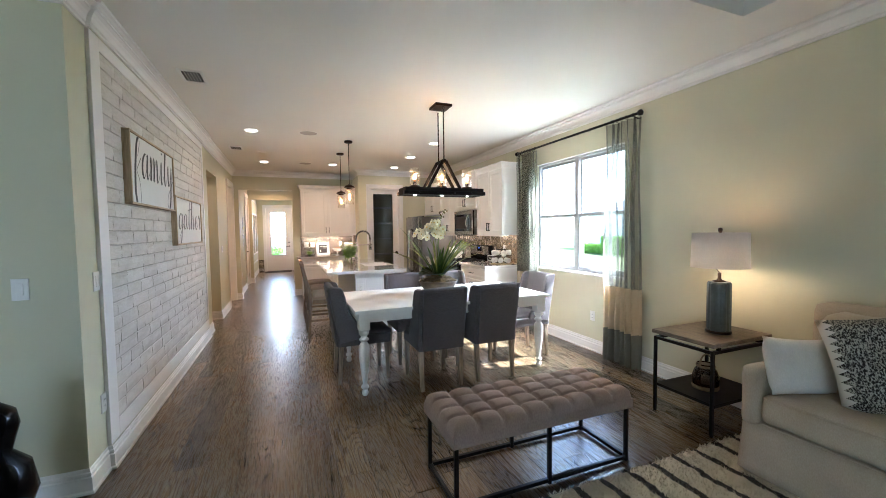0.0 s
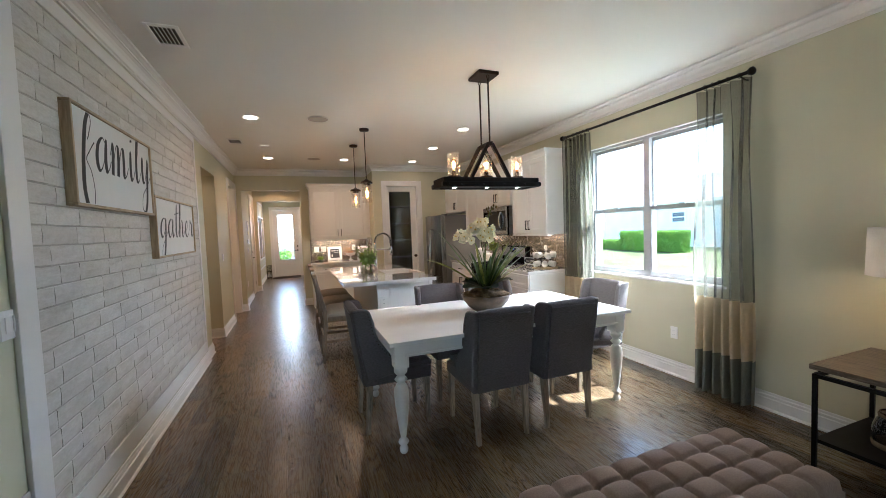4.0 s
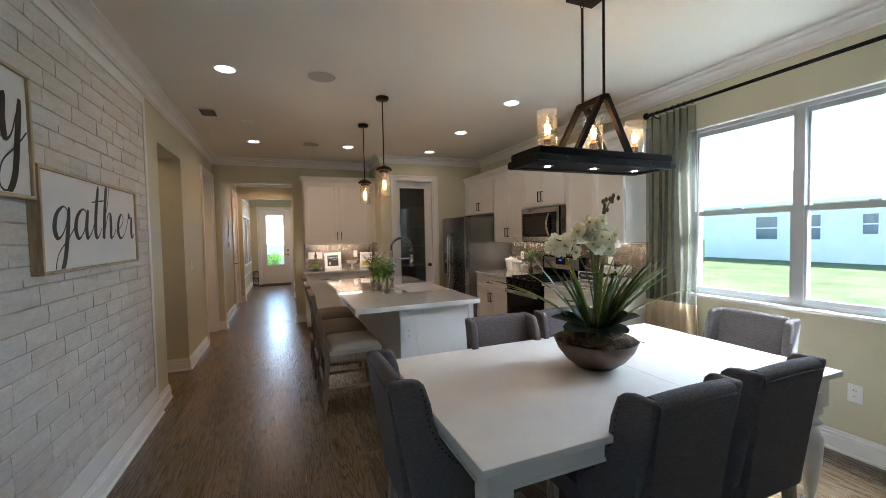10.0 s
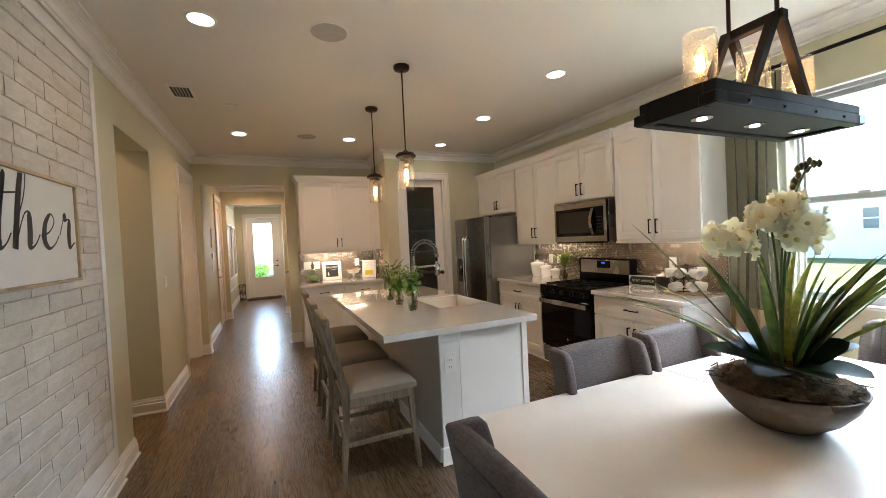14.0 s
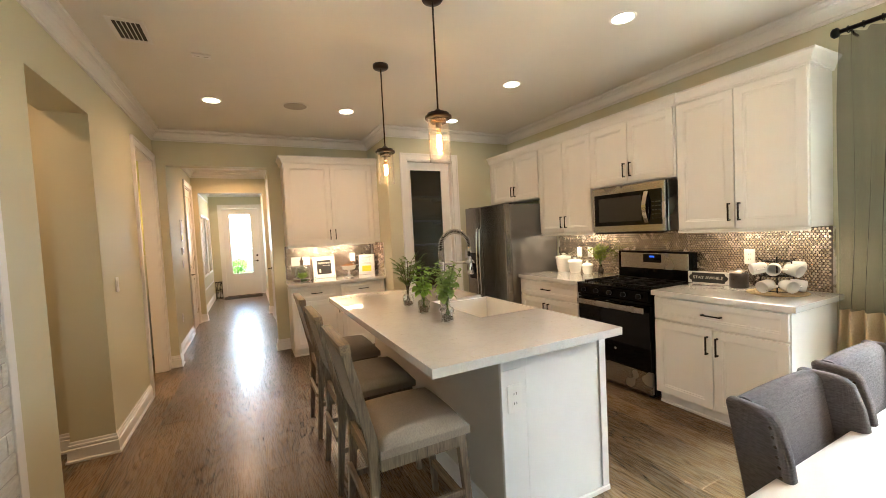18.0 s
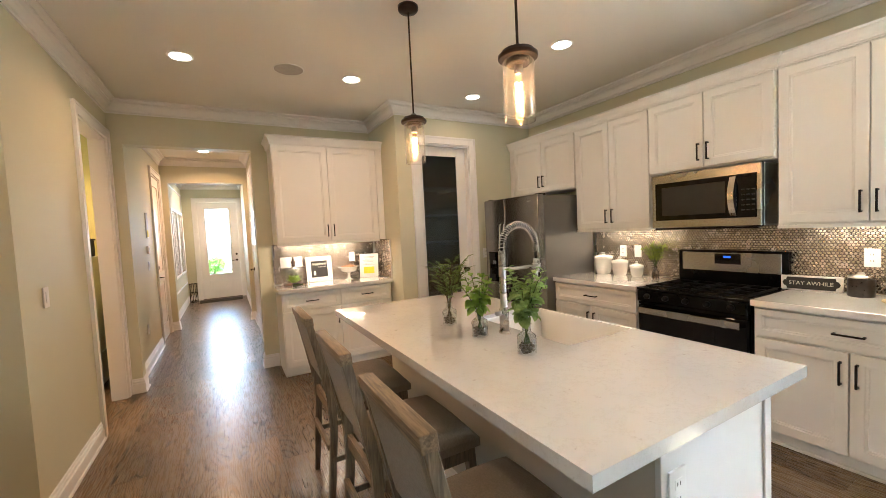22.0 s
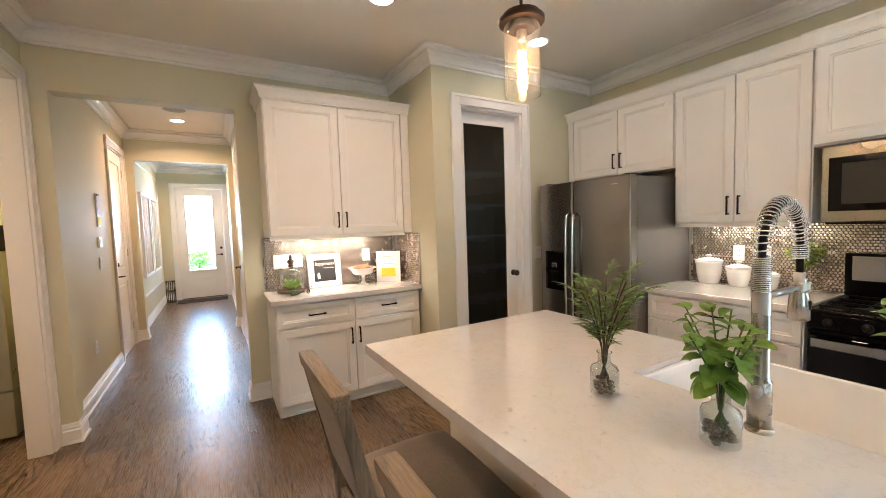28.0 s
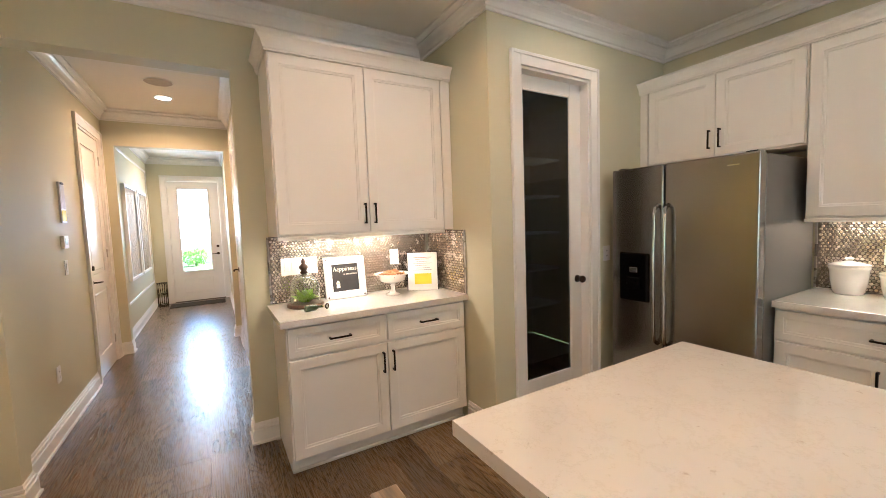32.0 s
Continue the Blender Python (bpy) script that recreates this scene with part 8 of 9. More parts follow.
canister(3.297, 8.175, 0.088, 0.170)
canister(3.275, 7.968, 0.076, 0.134)
canister(3.28, 7.79, 0.060, 0.098)

kp = thing("potted_sprigs", "small green sprigs in a glass bottle beside the range", "plant", loc=(3.27, 7.60, 0.915))
part("bottle", turned([(0.028, 0), (0.03, 0.004), (0.03, 0.06), (0.014, 0.085), (0.014, 0.11)], 16), M_SMOKE, kp, "", True)
rng = random.Random(44)
fluff = leaf_mesh("sprig_leaf", 0.038, 0.017, 0.6, 0.2, leaf_paint("lime_sprig", (0.20, 0.26, 0.025), (0.37, 0.43, 0.05), 0.5, 0.3), 3)
for s in range(22):
    az, sp_ = 6.28 * s / 22 + rng.uniform(-0.2, 0.2), rng.uniform(0.03, 0.14)
    pts = [Vector((sp_ * t ** 1.4 * math.cos(az), sp_ * t ** 1.4 * math.sin(az), 0.10 + (0.24 - sp_ * 0.6) * t)) for t in (0, 0.25, 0.5, 0.75, 1)]
    part("stem", bar(pts, 0.0015, 4), M_STEM, kp)
    for k in range(20):
        t = 0.42 + 0.58 * k / 19
        i = min(3, int(t * 4))
        ob = piece("leaf", fluff, kp, pts[i].lerp(pts[i + 1], t * 4 - i), (rng.uniform(-10, 60), 0, rng.uniform(0, 360)))

M_SIGNBLK = surf("black_painted_sign", (0.02, 0.02, 0.021), 0.55, var=0.15, scale=20, fine=90, bump=0.1)
M_LETTER = surf("cream_lettering", (0.70, 0.67, 0.58), 0.6, var=0.05, bump=0.0)
sg = thing("counter_sign", "small white box sign reading STAY AWHILE on black", "sign", loc=(3.355, 6.555, 0.915), rz=-84)
part("block", slab(-0.155, 0.155, -0.018, 0.018, 0, 0.098, bevel=0.003), M_TRIM, sg)
bm = bmesh.new()
prism(bm, [(-0.146, 0.049), (-0.138, 0.0307), (-0.126, 0.02582), (-0.122, 0.00874), (0.122, 0.00874), (0.126, 0.02582), (0.138, 0.0307), (0.146, 0.049), (0.138, 0.0673), (0.126, 0.07218), (0.122, 0.08926), (-0.122, 0.08926), (-0.126, 0.07218), (-0.138, 0.0673)], "y", -0.0215, -0.0185)
part("plaque", bm, M_SIGNBLK, sg, "black notched plaque")
ob = new("lettering", text_mesh("STAY AWHILE", 0.036, M_LETTER, 0.0006))
ob.parent = sg
ob.location = (0, -0.0222, 0.049)

jar = thing("coffee_jar", "dark coffee jar with steel lid on the counter", "jar", loc=(3.29, 6.30, 0.915))
M_COFFEE = surf("dark_coffee", (0.02, 0.011, 0.007), 0.3, var=0.3, scale=60, fine=200, bump=0.4, coat=0.15)
part("body", turned([(0.058, 0), (0.062, 0.004), (0.062, 0.105), (0.055, 0.115)], 24), M_COFFEE, jar, "", True)
part("lid", turned([(0.06, 0.1155), (0.06, 0.128), (0.02, 0.134), (0.012, 0.15), (0.004, 0.152)], 24), M_NICKEL, jar, "", True)

mat = thing("woven_trivet", "round woven straw trivet under the mug rack", "trivet", loc=(3.20, 6.02, 0.915))
M_STRAW = surf("woven_straw", (0.42, 0.32, 0.17), 0.85, var=0.2, scale=40, fine=200, bump=0.6)
for k in range(7):
    r = 0.03 + 0.022 * k
    part("coil", bar([(r * math.cos(2 * math.pi * i / 28), r * math.sin(2 * math.pi * i / 28), 0.0055) for i in range(28)], 0.0115 if k else 0.012, 6, True), M_STRAW, mat)
    mat.children[-1].scale = (1, 1, 0.45)
    mat.children[-1].location = (0, 0, 0.003)
rk = thing("mug_rack", "black iron mug rack on the counter", "rack", loc=(3.20, 6.02, 0.926))
for z, r in ((0.012, 0.10), (0.215, 0.075), (0.115, 0.085)):
    part("hoop", bar([(r * math.cos(2 * math.pi * i / 20), r * math.sin(2 * math.pi * i / 20), z) for i in range(20)], 0.004, 6, True), M_BLACK, rk)
for k in range(4):
    a = 2 * math.pi * k / 4 + 0.4
    part("upright", bar([(0.10 * math.cos(a), 0.10 * math.sin(a), 0.002), (0.085 * math.cos(a), 0.085 * math.sin(a), 0.115), (0.075 * math.cos(a), 0.075 * math.sin(a), 0.215), (0.10 * math.cos(a), 0.10 * math.sin(a), 0.235)], 0.004, 6), M_BLACK, rk)
part("post", bar([(0, 0, 0.115), (0, 0, 0.245)], 0.005, 6), M_BLACK, rk)
part("spoke", bar([(-0.085, 0, 0.115), (0.085, 0, 0.115)], 0.004, 6), M_BLACK, rk)
part("spoke", bar([(0, -0.085, 0.115), (0, 0.085, 0.115)], 0.004, 6), M_BLACK, rk)


def mug():
    m_ = thing("mug", "white ceramic mug hung on the black rack", "mug", "mugs on the rack")
    bm = bmesh.new()
    lathe(bm, [(0.030, 0), (0.034, 0.003), (0.040, 0.03), (0.041, 0.088), (0.0385, 0.09), (0.037, 0.03), (0.03, 0.008)], 22)
    part("body", bm, M_CERAMIC, m_, "", True)
    part("handle", bar([(0.039, 0, 0.072), (0.062, 0, 0.070), (0.07, 0, 0.048), (0.060, 0, 0.026), (0.038, 0, 0.022)], 0.0055, 8), M_CERAMIC, m_, "", True)
    return m_


mg = mug()
def hung(turn, z, drop):
    """A mug's place: its foot at the rack, its mouth outwards and a little down."""
    a = radians(turn)
    return pose(3.20 + 0.062 * math.cos(a), 6.02 + 0.062 * math.sin(a), z, 90 + drop, 0, turn + 90)


mg.matrix_world = hung(-165, 1.10, 6)
for turn, z, drop in ((-105, 1.095, 12), (-45, 1.10, 4), (135, 1.10, 10), (-190, 0.985, 10), (-125, 0.985, 6), (-62, 0.985, 12)):
    copy_thing(mg, hung(turn, z, drop))

# buffet counter
cl = thing("glass_cloche", "glass cloche with wooden knob over green succulents", "cloche", loc=(0.53, 10.03, 0.915))
M_WALNUT = wood("turned_walnut", (0.06, 0.032, 0.018), (0.13, 0.075, 0.04), 0.4, "Z", 0.0, 0.15)
part("base", turned([(0.085, 0), (0.09, 0.004), (0.09, 0.014), (0.082, 0.018)], 28), M_WALNUT, cl)
bm = bmesh.new()
lathe(bm, [(0.072, 0.0185), (0.072, 0.10), (0.064, 0.135), (0.045, 0.16), (0.012, 0.17)], 28, cap=False)
cl.scale = (1.28, 1.28, 1.22)
dm = part("dome", bm, M_BOTTLE, cl, "clear glass dome", True)
dm.visible_shadow = False
part("knob", turned([(0.012, 0.171), (0.02, 0.178), (0.012, 0.19), (0.02, 0.20), (0.022, 0.212), (0.008, 0.226), (0.011, 0.236), (0.006, 0.25), (0.002, 0.256)], 16), M_WALNUT, cl, "", True)
succ = leaf_mesh("succulent_leaf", 0.078, 0.036, 0.5, 0.4, leaf_paint("succulent_green", (0.22, 0.36, 0.035), (0.40, 0.56, 0.08), 0.35, 0.25), 4)
for k in range(26):
    piece("leaf", succ, cl, (0.02 * math.cos(k), 0.02 * math.sin(k), 0.022), (38 + 48 * (k % 4) / 3, 0, k * 137.5))
bx = thing("keepsake_bottle", "small dark green glass bottle lying on the counter", "bottle", loc=(0.535, 9.835, 0.9355), rz=12)
bm = turned([(0.008, -0.055), (0.018, -0.052), (0.0205, -0.045), (0.0205, 0.01), (0.012, 0.03), (0.008, 0.036), (0.008, 0.055), (0.010, 0.057)], 16)
moved(bm, Matrix.Rotation(radians(90), 4, "Y"))
part("body", bm, surf("dark_green_glass", (0.035, 0.055, 0.02), 0.15, var=0.3, bump=0.0, coat=0.5), bx, "", True)
part("stopper", bar([(0.057, 0, 0), (0.070, 0, 0)], 0.006, 10), M_STRAW, bx, "cork stopper")
rg_ = thing("napkin_ring", "dark bronze ring standing on the counter", "ring", loc=(0.622, 9.845, 0.915), rz=35)
part("ring", bar([(0.014 * math.cos(a), 0, 0.0185 + 0.014 * math.sin(a)) for a in [2 * math.pi * k / 20 for k in range(20)]], 0.0045, 8, True), M_BRONZE, rg_, "", True)

hp = thing("picture_frame", "white rustic frame with a chalkboard print leaning on the tiles", "picture frame", loc=(0.828, 10.11, 0.9165))
hp.rotation_euler = (radians(-8), 0, radians(3))
for b in ((-0.145, 0.145, 0.0, 0.05), (-0.145, 0.145, 0.24, 0.29), (-0.145, -0.095, 0.05, 0.24), (0.095, 0.145, 0.05, 0.24)):
    part("frame_side", slab(b[0], b[1], -0.012, 0.012, b[2], b[3], bevel=0.002), M_TRIM, hp)
for sx in (-0.13, 0.13):
    for sz in (0.015, 0.275):
        part("nail_head", turned([(0.006, 0.0), (0.004, 0.003)], 8), M_BLACK, hp)
        hp.children[-1].location = (sx, -0.0122, sz)
        hp.children[-1].rotation_euler = (radians(90), 0, 0)
cb = part("chalkboard", slab(-0.094, 0.094, -0.006, 0.004, 0.051, 0.239), surf("chalkboard", (0.035, 0.033, 0.033), 0.8, var=0.25, scale=12, fine=150, bump=0.1), hp, "charcoal chalkboard print")
for body, sz, zz, xx in (("happiness", 0.044, 0.205, 0.0), ("is homemade", 0.018, 0.168, 0.035)):
    ob = new("lettering", text_mesh(body, sz, M_LETTER, 0.0004, 0.25))
    ob.parent = hp
    ob.location = (xx, -0.0068, zz)
bm = bmesh.new()
box(bm, -0.068, -0.044, -0.0075, -0.0062, 0.075, 0.105, 0.0)
prism(bm, [(-0.07, 0.107), (-0.042, 0.107), (-0.05, 0.125), (-0.062, 0.125)], "y", -0.0075, -0.0062)
part("drawn_motif", bm, M_LETTER, hp, "small chalk-white drawing")

cs = thing("cake_stand", "white footed bowl filled with brown snacks", "bowl", loc=(1.14, 10.02, 0.915))
bm = bmesh.new()
lathe(bm, [(0.05, 0), (0.052, 0.005), (0.025, 0.014), (0.016, 0.03), (0.016, 0.075), (0.03, 0.085), (0.07, 0.092), (0.092, 0.105), (0.100, 0.142), (0.128, 0.152), (0.129, 0.156), (0.098, 0.149), (0.088, 0.125), (0.06, 0.108), (0.01, 0.10)], 30)
part("bowl", bm, M_CERAMIC, cs, "", True)
rng = random.Random(9)
M_SNACK = surf("brown_snack", (0.35, 0.16, 0.05), 0.6, var=0.4, scale=40, fine=120, bump=0.3)
sn = bpy.data.meshes.new("snack")
bm = bmesh.new()
bmesh.ops.create_icosphere(bm, subdivisions=1, radius=0.014)
for vv in bm.verts:
    vv.co.x *= 1.6
    vv.co.z *= 0.7
bm.to_mesh(sn)
bm.free()
sn.materials.append(M_SNACK)
for k in range(46):
    a, r = rng.uniform(0, 6.28), 0.085 * math.sqrt(rng.random())
    piece("snack", sn, cs, (r * math.cos(a), r * math.sin(a), 0.142 + 0.03 * (1 - (r / 0.085) ** 2) * rng.uniform(0.6, 1.1)), (rng.uniform(-40, 40), rng.uniform(-40, 40), rng.uniform(0, 180)))

dc = thing("sheet_frame", "white framed info sheet with yellow block leaning on the tiles", "document frame", loc=(1.387, 10.02, 0.9165))
dc.rotation_euler = (radians(-10), 0, radians(-28))
part("board", slab(-0.112, 0.112, -0.006, 0.006, 0, 0.285, bevel=0.002), M_PLASTIC, dc)
part("sheet", slab(-0.095, 0.095, -0.0075, -0.0062, 0.02, 0.265), surf("paper", (0.80, 0.79, 0.76), 0.7, var=0.02, bump=0.0), dc, "printed white sheet")
M_YEL = surf("yellow_print", (0.75, 0.62, 0.02), 0.6, var=0.03, bump=0.0)
M_PRINT = surf("grey_print", (0.35, 0.33, 0.33), 0.7, var=0.05, bump=0.0)
M_REDPRINT = surf("red_print", (0.45, 0.12, 0.10), 0.7, var=0.05, bump=0.0)
part("yellow_block", slab(-0.062, 0.066, -0.0085, -0.0077, 0.045, 0.125), M_YEL, dc, "yellow printed block")
for k, zz in enumerate((0.245, 0.232, 0.215, 0.200, 0.185, 0.165, 0.15)):
    part("print_line", slab(-0.07 + 0.012 * (k % 3), 0.07 - 0.01 * ((k * 2) % 3), -0.0085, -0.0077, zz, zz + 0.004), M_REDPRINT if k < 2 else M_PRINT, dc)
part("backing", slab(-0.118, 0.118, 0.0065, 0.02, 0, 0.292), M_BLACK, dc, "dark easel back")

# ---- hall ----
fd = thing("door_front", "white front door with tall glass lite, closed", "door", loc=(FDOOR[0] + 0.02, Y_FRONT + 0.07, 0.006))
fd["kind"] = "structure"
DW = FDOOR[1] - FDOOR[0] - 0.04
ga, gb, gc, gd = 0.165, DW - 0.195, 0.60, 2.22
bm = bmesh.new()
for b in ((0, ga, 0, 2.37), (gb, DW, 0, 2.37), (ga, gb, 0, gc), (ga, gb, gd, 2.37)):
    box(bm, b[0], b[1], -0.022, 0.022, b[2], b[3])
bmesh.ops.remove_doubles(bm, verts=bm.verts, dist=0.0002)
part("leaf", bm, M_DOORW, fd)
bm = bmesh.new()
for b in ((ga - 0.03, ga, gc - 0.03, gd + 0.03), (gb, gb + 0.03, gc - 0.03, gd + 0.03), (ga, gb, gc - 0.03, gc), (ga, gb, gd, gd + 0.03)):
    box(bm, b[0], b[1], -0.034, -0.0222, b[2], b[3], 0.004)
part("glazing_frame", bm, M_DOORW, fd)
pn = part("pane", slab(ga, gb, -0.004, 0.004, gc, gd), M_GLASS, fd)
pn.visible_shadow = False
bm = bmesh.new()
for b in ((ga, ga + 0.018, 0.17, 0.45), (gb - 0.018, gb, 0.17, 0.45), (ga + 0.018, gb - 0.018, 0.17, 0.188), (ga + 0.018, gb - 0.018, 0.432, 0.45)):
    box(bm, b[0], b[1], -0.030, -0.0222, b[2], b[3], 0.003)
part("panel_molding", bm, M_DOORW, fd)
lever(fd, DW - 0.07, 0.92, -0.022, -1)
part("deadbolt", bar([(DW - 0.07, -0.022, 1.07), (DW - 0.07, -0.045, 1.07)], 0.026, 14), M_BRONZE, fd)
part("threshold", slab(-0.015, DW + 0.015, -0.05, 0.1, -0.006, 0.004), M_BRONZE, fd)
mt = thing("door_mat", "dark woven door mat before the front door", "door mat", loc=(-0.28, 16.22, 0.0))
part("mat", slab(-0.45, 0.45, -0.19, 0.22, 0.0005, 0.012, bevel=0.003), surf("black_coir", (0.035, 0.033, 0.03), 0.95, var=0.3, scale=30, fine=250, bump=0.8), mt)
um = thing("umbrella_stand", "dark metal lattice umbrella stand beside the front door", "umbrella stand", loc=(-0.85, 16.42, 0))
part("base", turned([(0.085, 0), (0.085, 0.012)], 20), M_BLACK, um)
for z in (0.03, 0.23, 0.44):
    part("hoop", bar([(0.082 * math.cos(2 * math.pi * i / 18), 0.082 * math.sin(2 * math.pi * i / 18), z) for i in range(18)], 0.006, 6, True), M_BLACK, um)
for k in range(14):
    a = 2 * math.pi * k / 14
    part("rib", bar([(0.08 * math.cos(a), 0.08 * math.sin(a), 0.01), (0.08 * math.cos(a + 0.4), 0.08 * math.sin(a + 0.4), 0.44)], 0.004, 5), M_BLACK, um)

bm = bmesh.new()
for b in ((13.55, 16.45, 2.50, 2.535), (13.55, 16.45, 0.46, 0.495), (13.55, 13.585, 0.495, 2.50), (16.415, 16.45, 0.495, 2.50)):
    box(bm, HL + 0.0005, HL + 0.016, *b, 0.004)
solid("trim_wall_panel", bm, M_TRIM, "white picture-frame wall molding in the entry", "wall trim", "structure")
M_PRINT2 = surf("pale_art_print", (0.55, 0.56, 0.55), 0.6, var=0.25, scale=6, fine=30, bump=0.05)
for ya_, yb_ in ((14.05, 14.95), (15.08, 15.98)):
    a_ = thing("framed_art", "white framed glazed art print on the entry wall", "wall art", "entry art prints", (HL + 0.001, (ya_ + yb_) / 2, 1.42), 90)
    h_ = (yb_ - ya_) / 2
    for b in ((-h_, h_, -0.66, -0.62), (-h_, h_, 0.62, 0.66), (-h_, -h_ + 0.04, -0.62, 0.62), (h_ - 0.04, h_, -0.62, 0.62)):
        part("frame_side", slab(b[0], b[1], -0.045, 0.0, b[2], b[3], bevel=0.003), M_TRIM, a_)
    part("print", slab(-h_ + 0.041, h_ - 0.041, -0.02, -0.004, -0.619, 0.619), M_PRINT2, a_, "pale abstract print")
    pp = part("glazing", slab(-h_ + 0.041, h_ - 0.041, -0.03, -0.027, -0.619, 0.619), M_GLASS, a_)
    pp.visible_shadow = False
th = thing("thermostat", "white wall thermostat with grey display", "thermostat", loc=(HL + 0.0005, 11.55, 1.37), rz=90)
part("case", slab(-0.055, 0.055, -0.022, 0, -0.05, 0.05, bevel=0.006, seg=2), M_PLASTIC, th)
part("display", slab(-0.035, 0.025, -0.0235, -0.0222, -0.02, 0.03), surf("lcd_grey", (0.30, 0.36, 0.34), 0.3, var=0.05, bump=0.0), th)
nt_ = thing("wall_notice", "clear acrylic holder with notice sheet on the wall", "notice", loc=(HL + 0.0005, 11.60, 1.68), rz=90)
part("holder", slab(-0.06, 0.06, -0.012, 0, -0.16, 0.16, bevel=0.002), M_PLASTIC, nt_)
part("sheet", slab(-0.05, 0.05, -0.0135, -0.0122, -0.05, 0.14), M_PRINT2, nt_, "grey patterned sheet")
part("yellow_block", slab(-0.05, 0.05, -0.0135, -0.0122, -0.145, -0.06), M_YEL, nt_, "yellow block")
part("clip", slab(-0.035, 0.035, -0.017, -0.0122, 0.142, 0.158), M_BLACK, nt_)

# laundry
wa = thing("washing_machine", "grey front-loading washer on a pedestal in the laundry", "washing machine", loc=(-1.64, 10.88, 0))
M_WASH = surf("washer_grey", (0.36, 0.37, 0.34), 0.3, 0.3, var=0.04, scale=3, fine=80, bump=0.02)
part("pedestal", slab(-0.34, 0.34, -0.36, 0.36, 0.02, 0.345, bevel=0.008, seg=2), M_WASH, wa)
part("foot", slab(-0.3, 0.3, -0.3, 0.3, 0, 0.0195), M_BLACK, wa)
part("cabinet", slab(-0.34, 0.34, -0.36, 0.36, 0.352, 1.345, bevel=0.012, seg=2), M_WASH, wa)
bm = turned([(0.22, 0), (0.22, 0.03), (0.16, 0.045), (0.15, 0.02)], 28)
moved(bm, Matrix.Translation((0, -0.36, 0.86)) @ Matrix.Rotation(radians(90), 4, "X"))
part("door", bm, M_CHROME, wa, "round chrome door", True)
part("control_panel", slab(-0.33, 0.33, -0.368, -0.361, 1.19, 1.32), M_BLKGLASS, wa)
cbx = thing("storage_crate", "dark storage crate on top of the washer", "crate", loc=(-1.62, 10.86, 1.345))
part("crate", slab(-0.26, 0.26, -0.2, 0.2, 0.0005, 0.17, bevel=0.006), M_DARKWOOD, cbx)
part("lid", slab(-0.27, 0.27, -0.21, 0.21, 0.1705, 0.19, bevel=0.004), M_DARKWOOD, cbx)
# fixture and lamp added out of view to brighten the laundry
wl = thing("laundry_ceiling_light", "added round flush ceiling light, out of view, filling the laundry", "ceiling light", loc=(-1.75, 10.45, CEIL))
part("rim", turned([(0.14, -0.03), (0.15, -0.02), (0.15, -0.0005)], 28), M_TRIM, wl)
part("lens", turned([(0.06, -0.06), (0.12, -0.045), (0.135, -0.031)], 28), M_CAN, wl)
disc_lamp(-1.75, 10.45, CEIL - 0.07, 70, 0.12)

# half-open laundry door seen edge-on in its opening
ld = thing("door_laundry", "white laundry door, open inward", "door", loc=(L - 0.06, LAUN[0] + 0.045, 0.006), rz=176)
ld["kind"] = "structure"
part("leaf", panel_door_mesh(0.70, 2.35, [(0.11, 0.59, 0.22, 0.84), (0.11, 0.59, 1.0, 2.23)], 0.036), M_DOORW, ld)
part("strike_plate", slab(0.699, 0.702, -0.012, 0.012, 0.90, 0.97), M_BRONZE, ld)

# ---- outside ----
solid("ground", slab(-120, 160, -120, 140, -0.55, -0.25), M_GRASS, "green lawn round the house", "lawn", "structure")
solid("patio", slab(-5.5, 4.5, -9.0, -3.85, -0.249, -0.03), M_CONCRETE, "pale concrete patio", "patio", "structure")
# made far wider than a path, so pale concrete reflects daylight indoors
solid("walkway", slab(-4.5, 3.2, 16.9, 21.5, -0.249, -0.10), M_CONCRETE, "pale concrete front walk, widened to bounce daylight into the hall", "path", "structure")
solid("road", slab(-80, 80, 30.0, 36.5, -0.249, -0.22), surf("asphalt", (0.06, 0.06, 0.062), 0.9, var=0.1, scale=2, fine=90, bump=0.4), "grey asphalt street", "road", "structure")

# assumed sliding glass doors, out of view at the back of the living room, to let daylight in
sl = thing("door_sliding", "assumed white framed sliding glass doors, out of view, letting in daylight", "door")
sl["kind"] = "structure"
a0, a1 = UNSEEN_SLIDER[0], UNSEEN_SLIDER[1]
nsl = 2
for i in range(nsl):
    xa, xb = a0 + (a1 - a0) * i / nsl, a0 + (a1 - a0) * (i + 1) / nsl
    bm = bmesh.new()
    for b in ((xa, xa + 0.06, 0.0, 2.4), (xb - 0.06, xb, 0.0, 2.4), (xa + 0.06, xb - 0.06, 0.0, 0.09), (xa + 0.06, xb - 0.06, 2.33, 2.4)):
        box(bm, b[0], b[1], -3.72, -3.67, b[2], b[3])
    ps = part("panel_frame", bm, M_VINYL, sl)
    pp = part("pane", slab(xa + 0.06, xb - 0.06, -3.698, -3.692, 0.09, 2.33), M_GLASS, ps)
    pp.visible_shadow = False


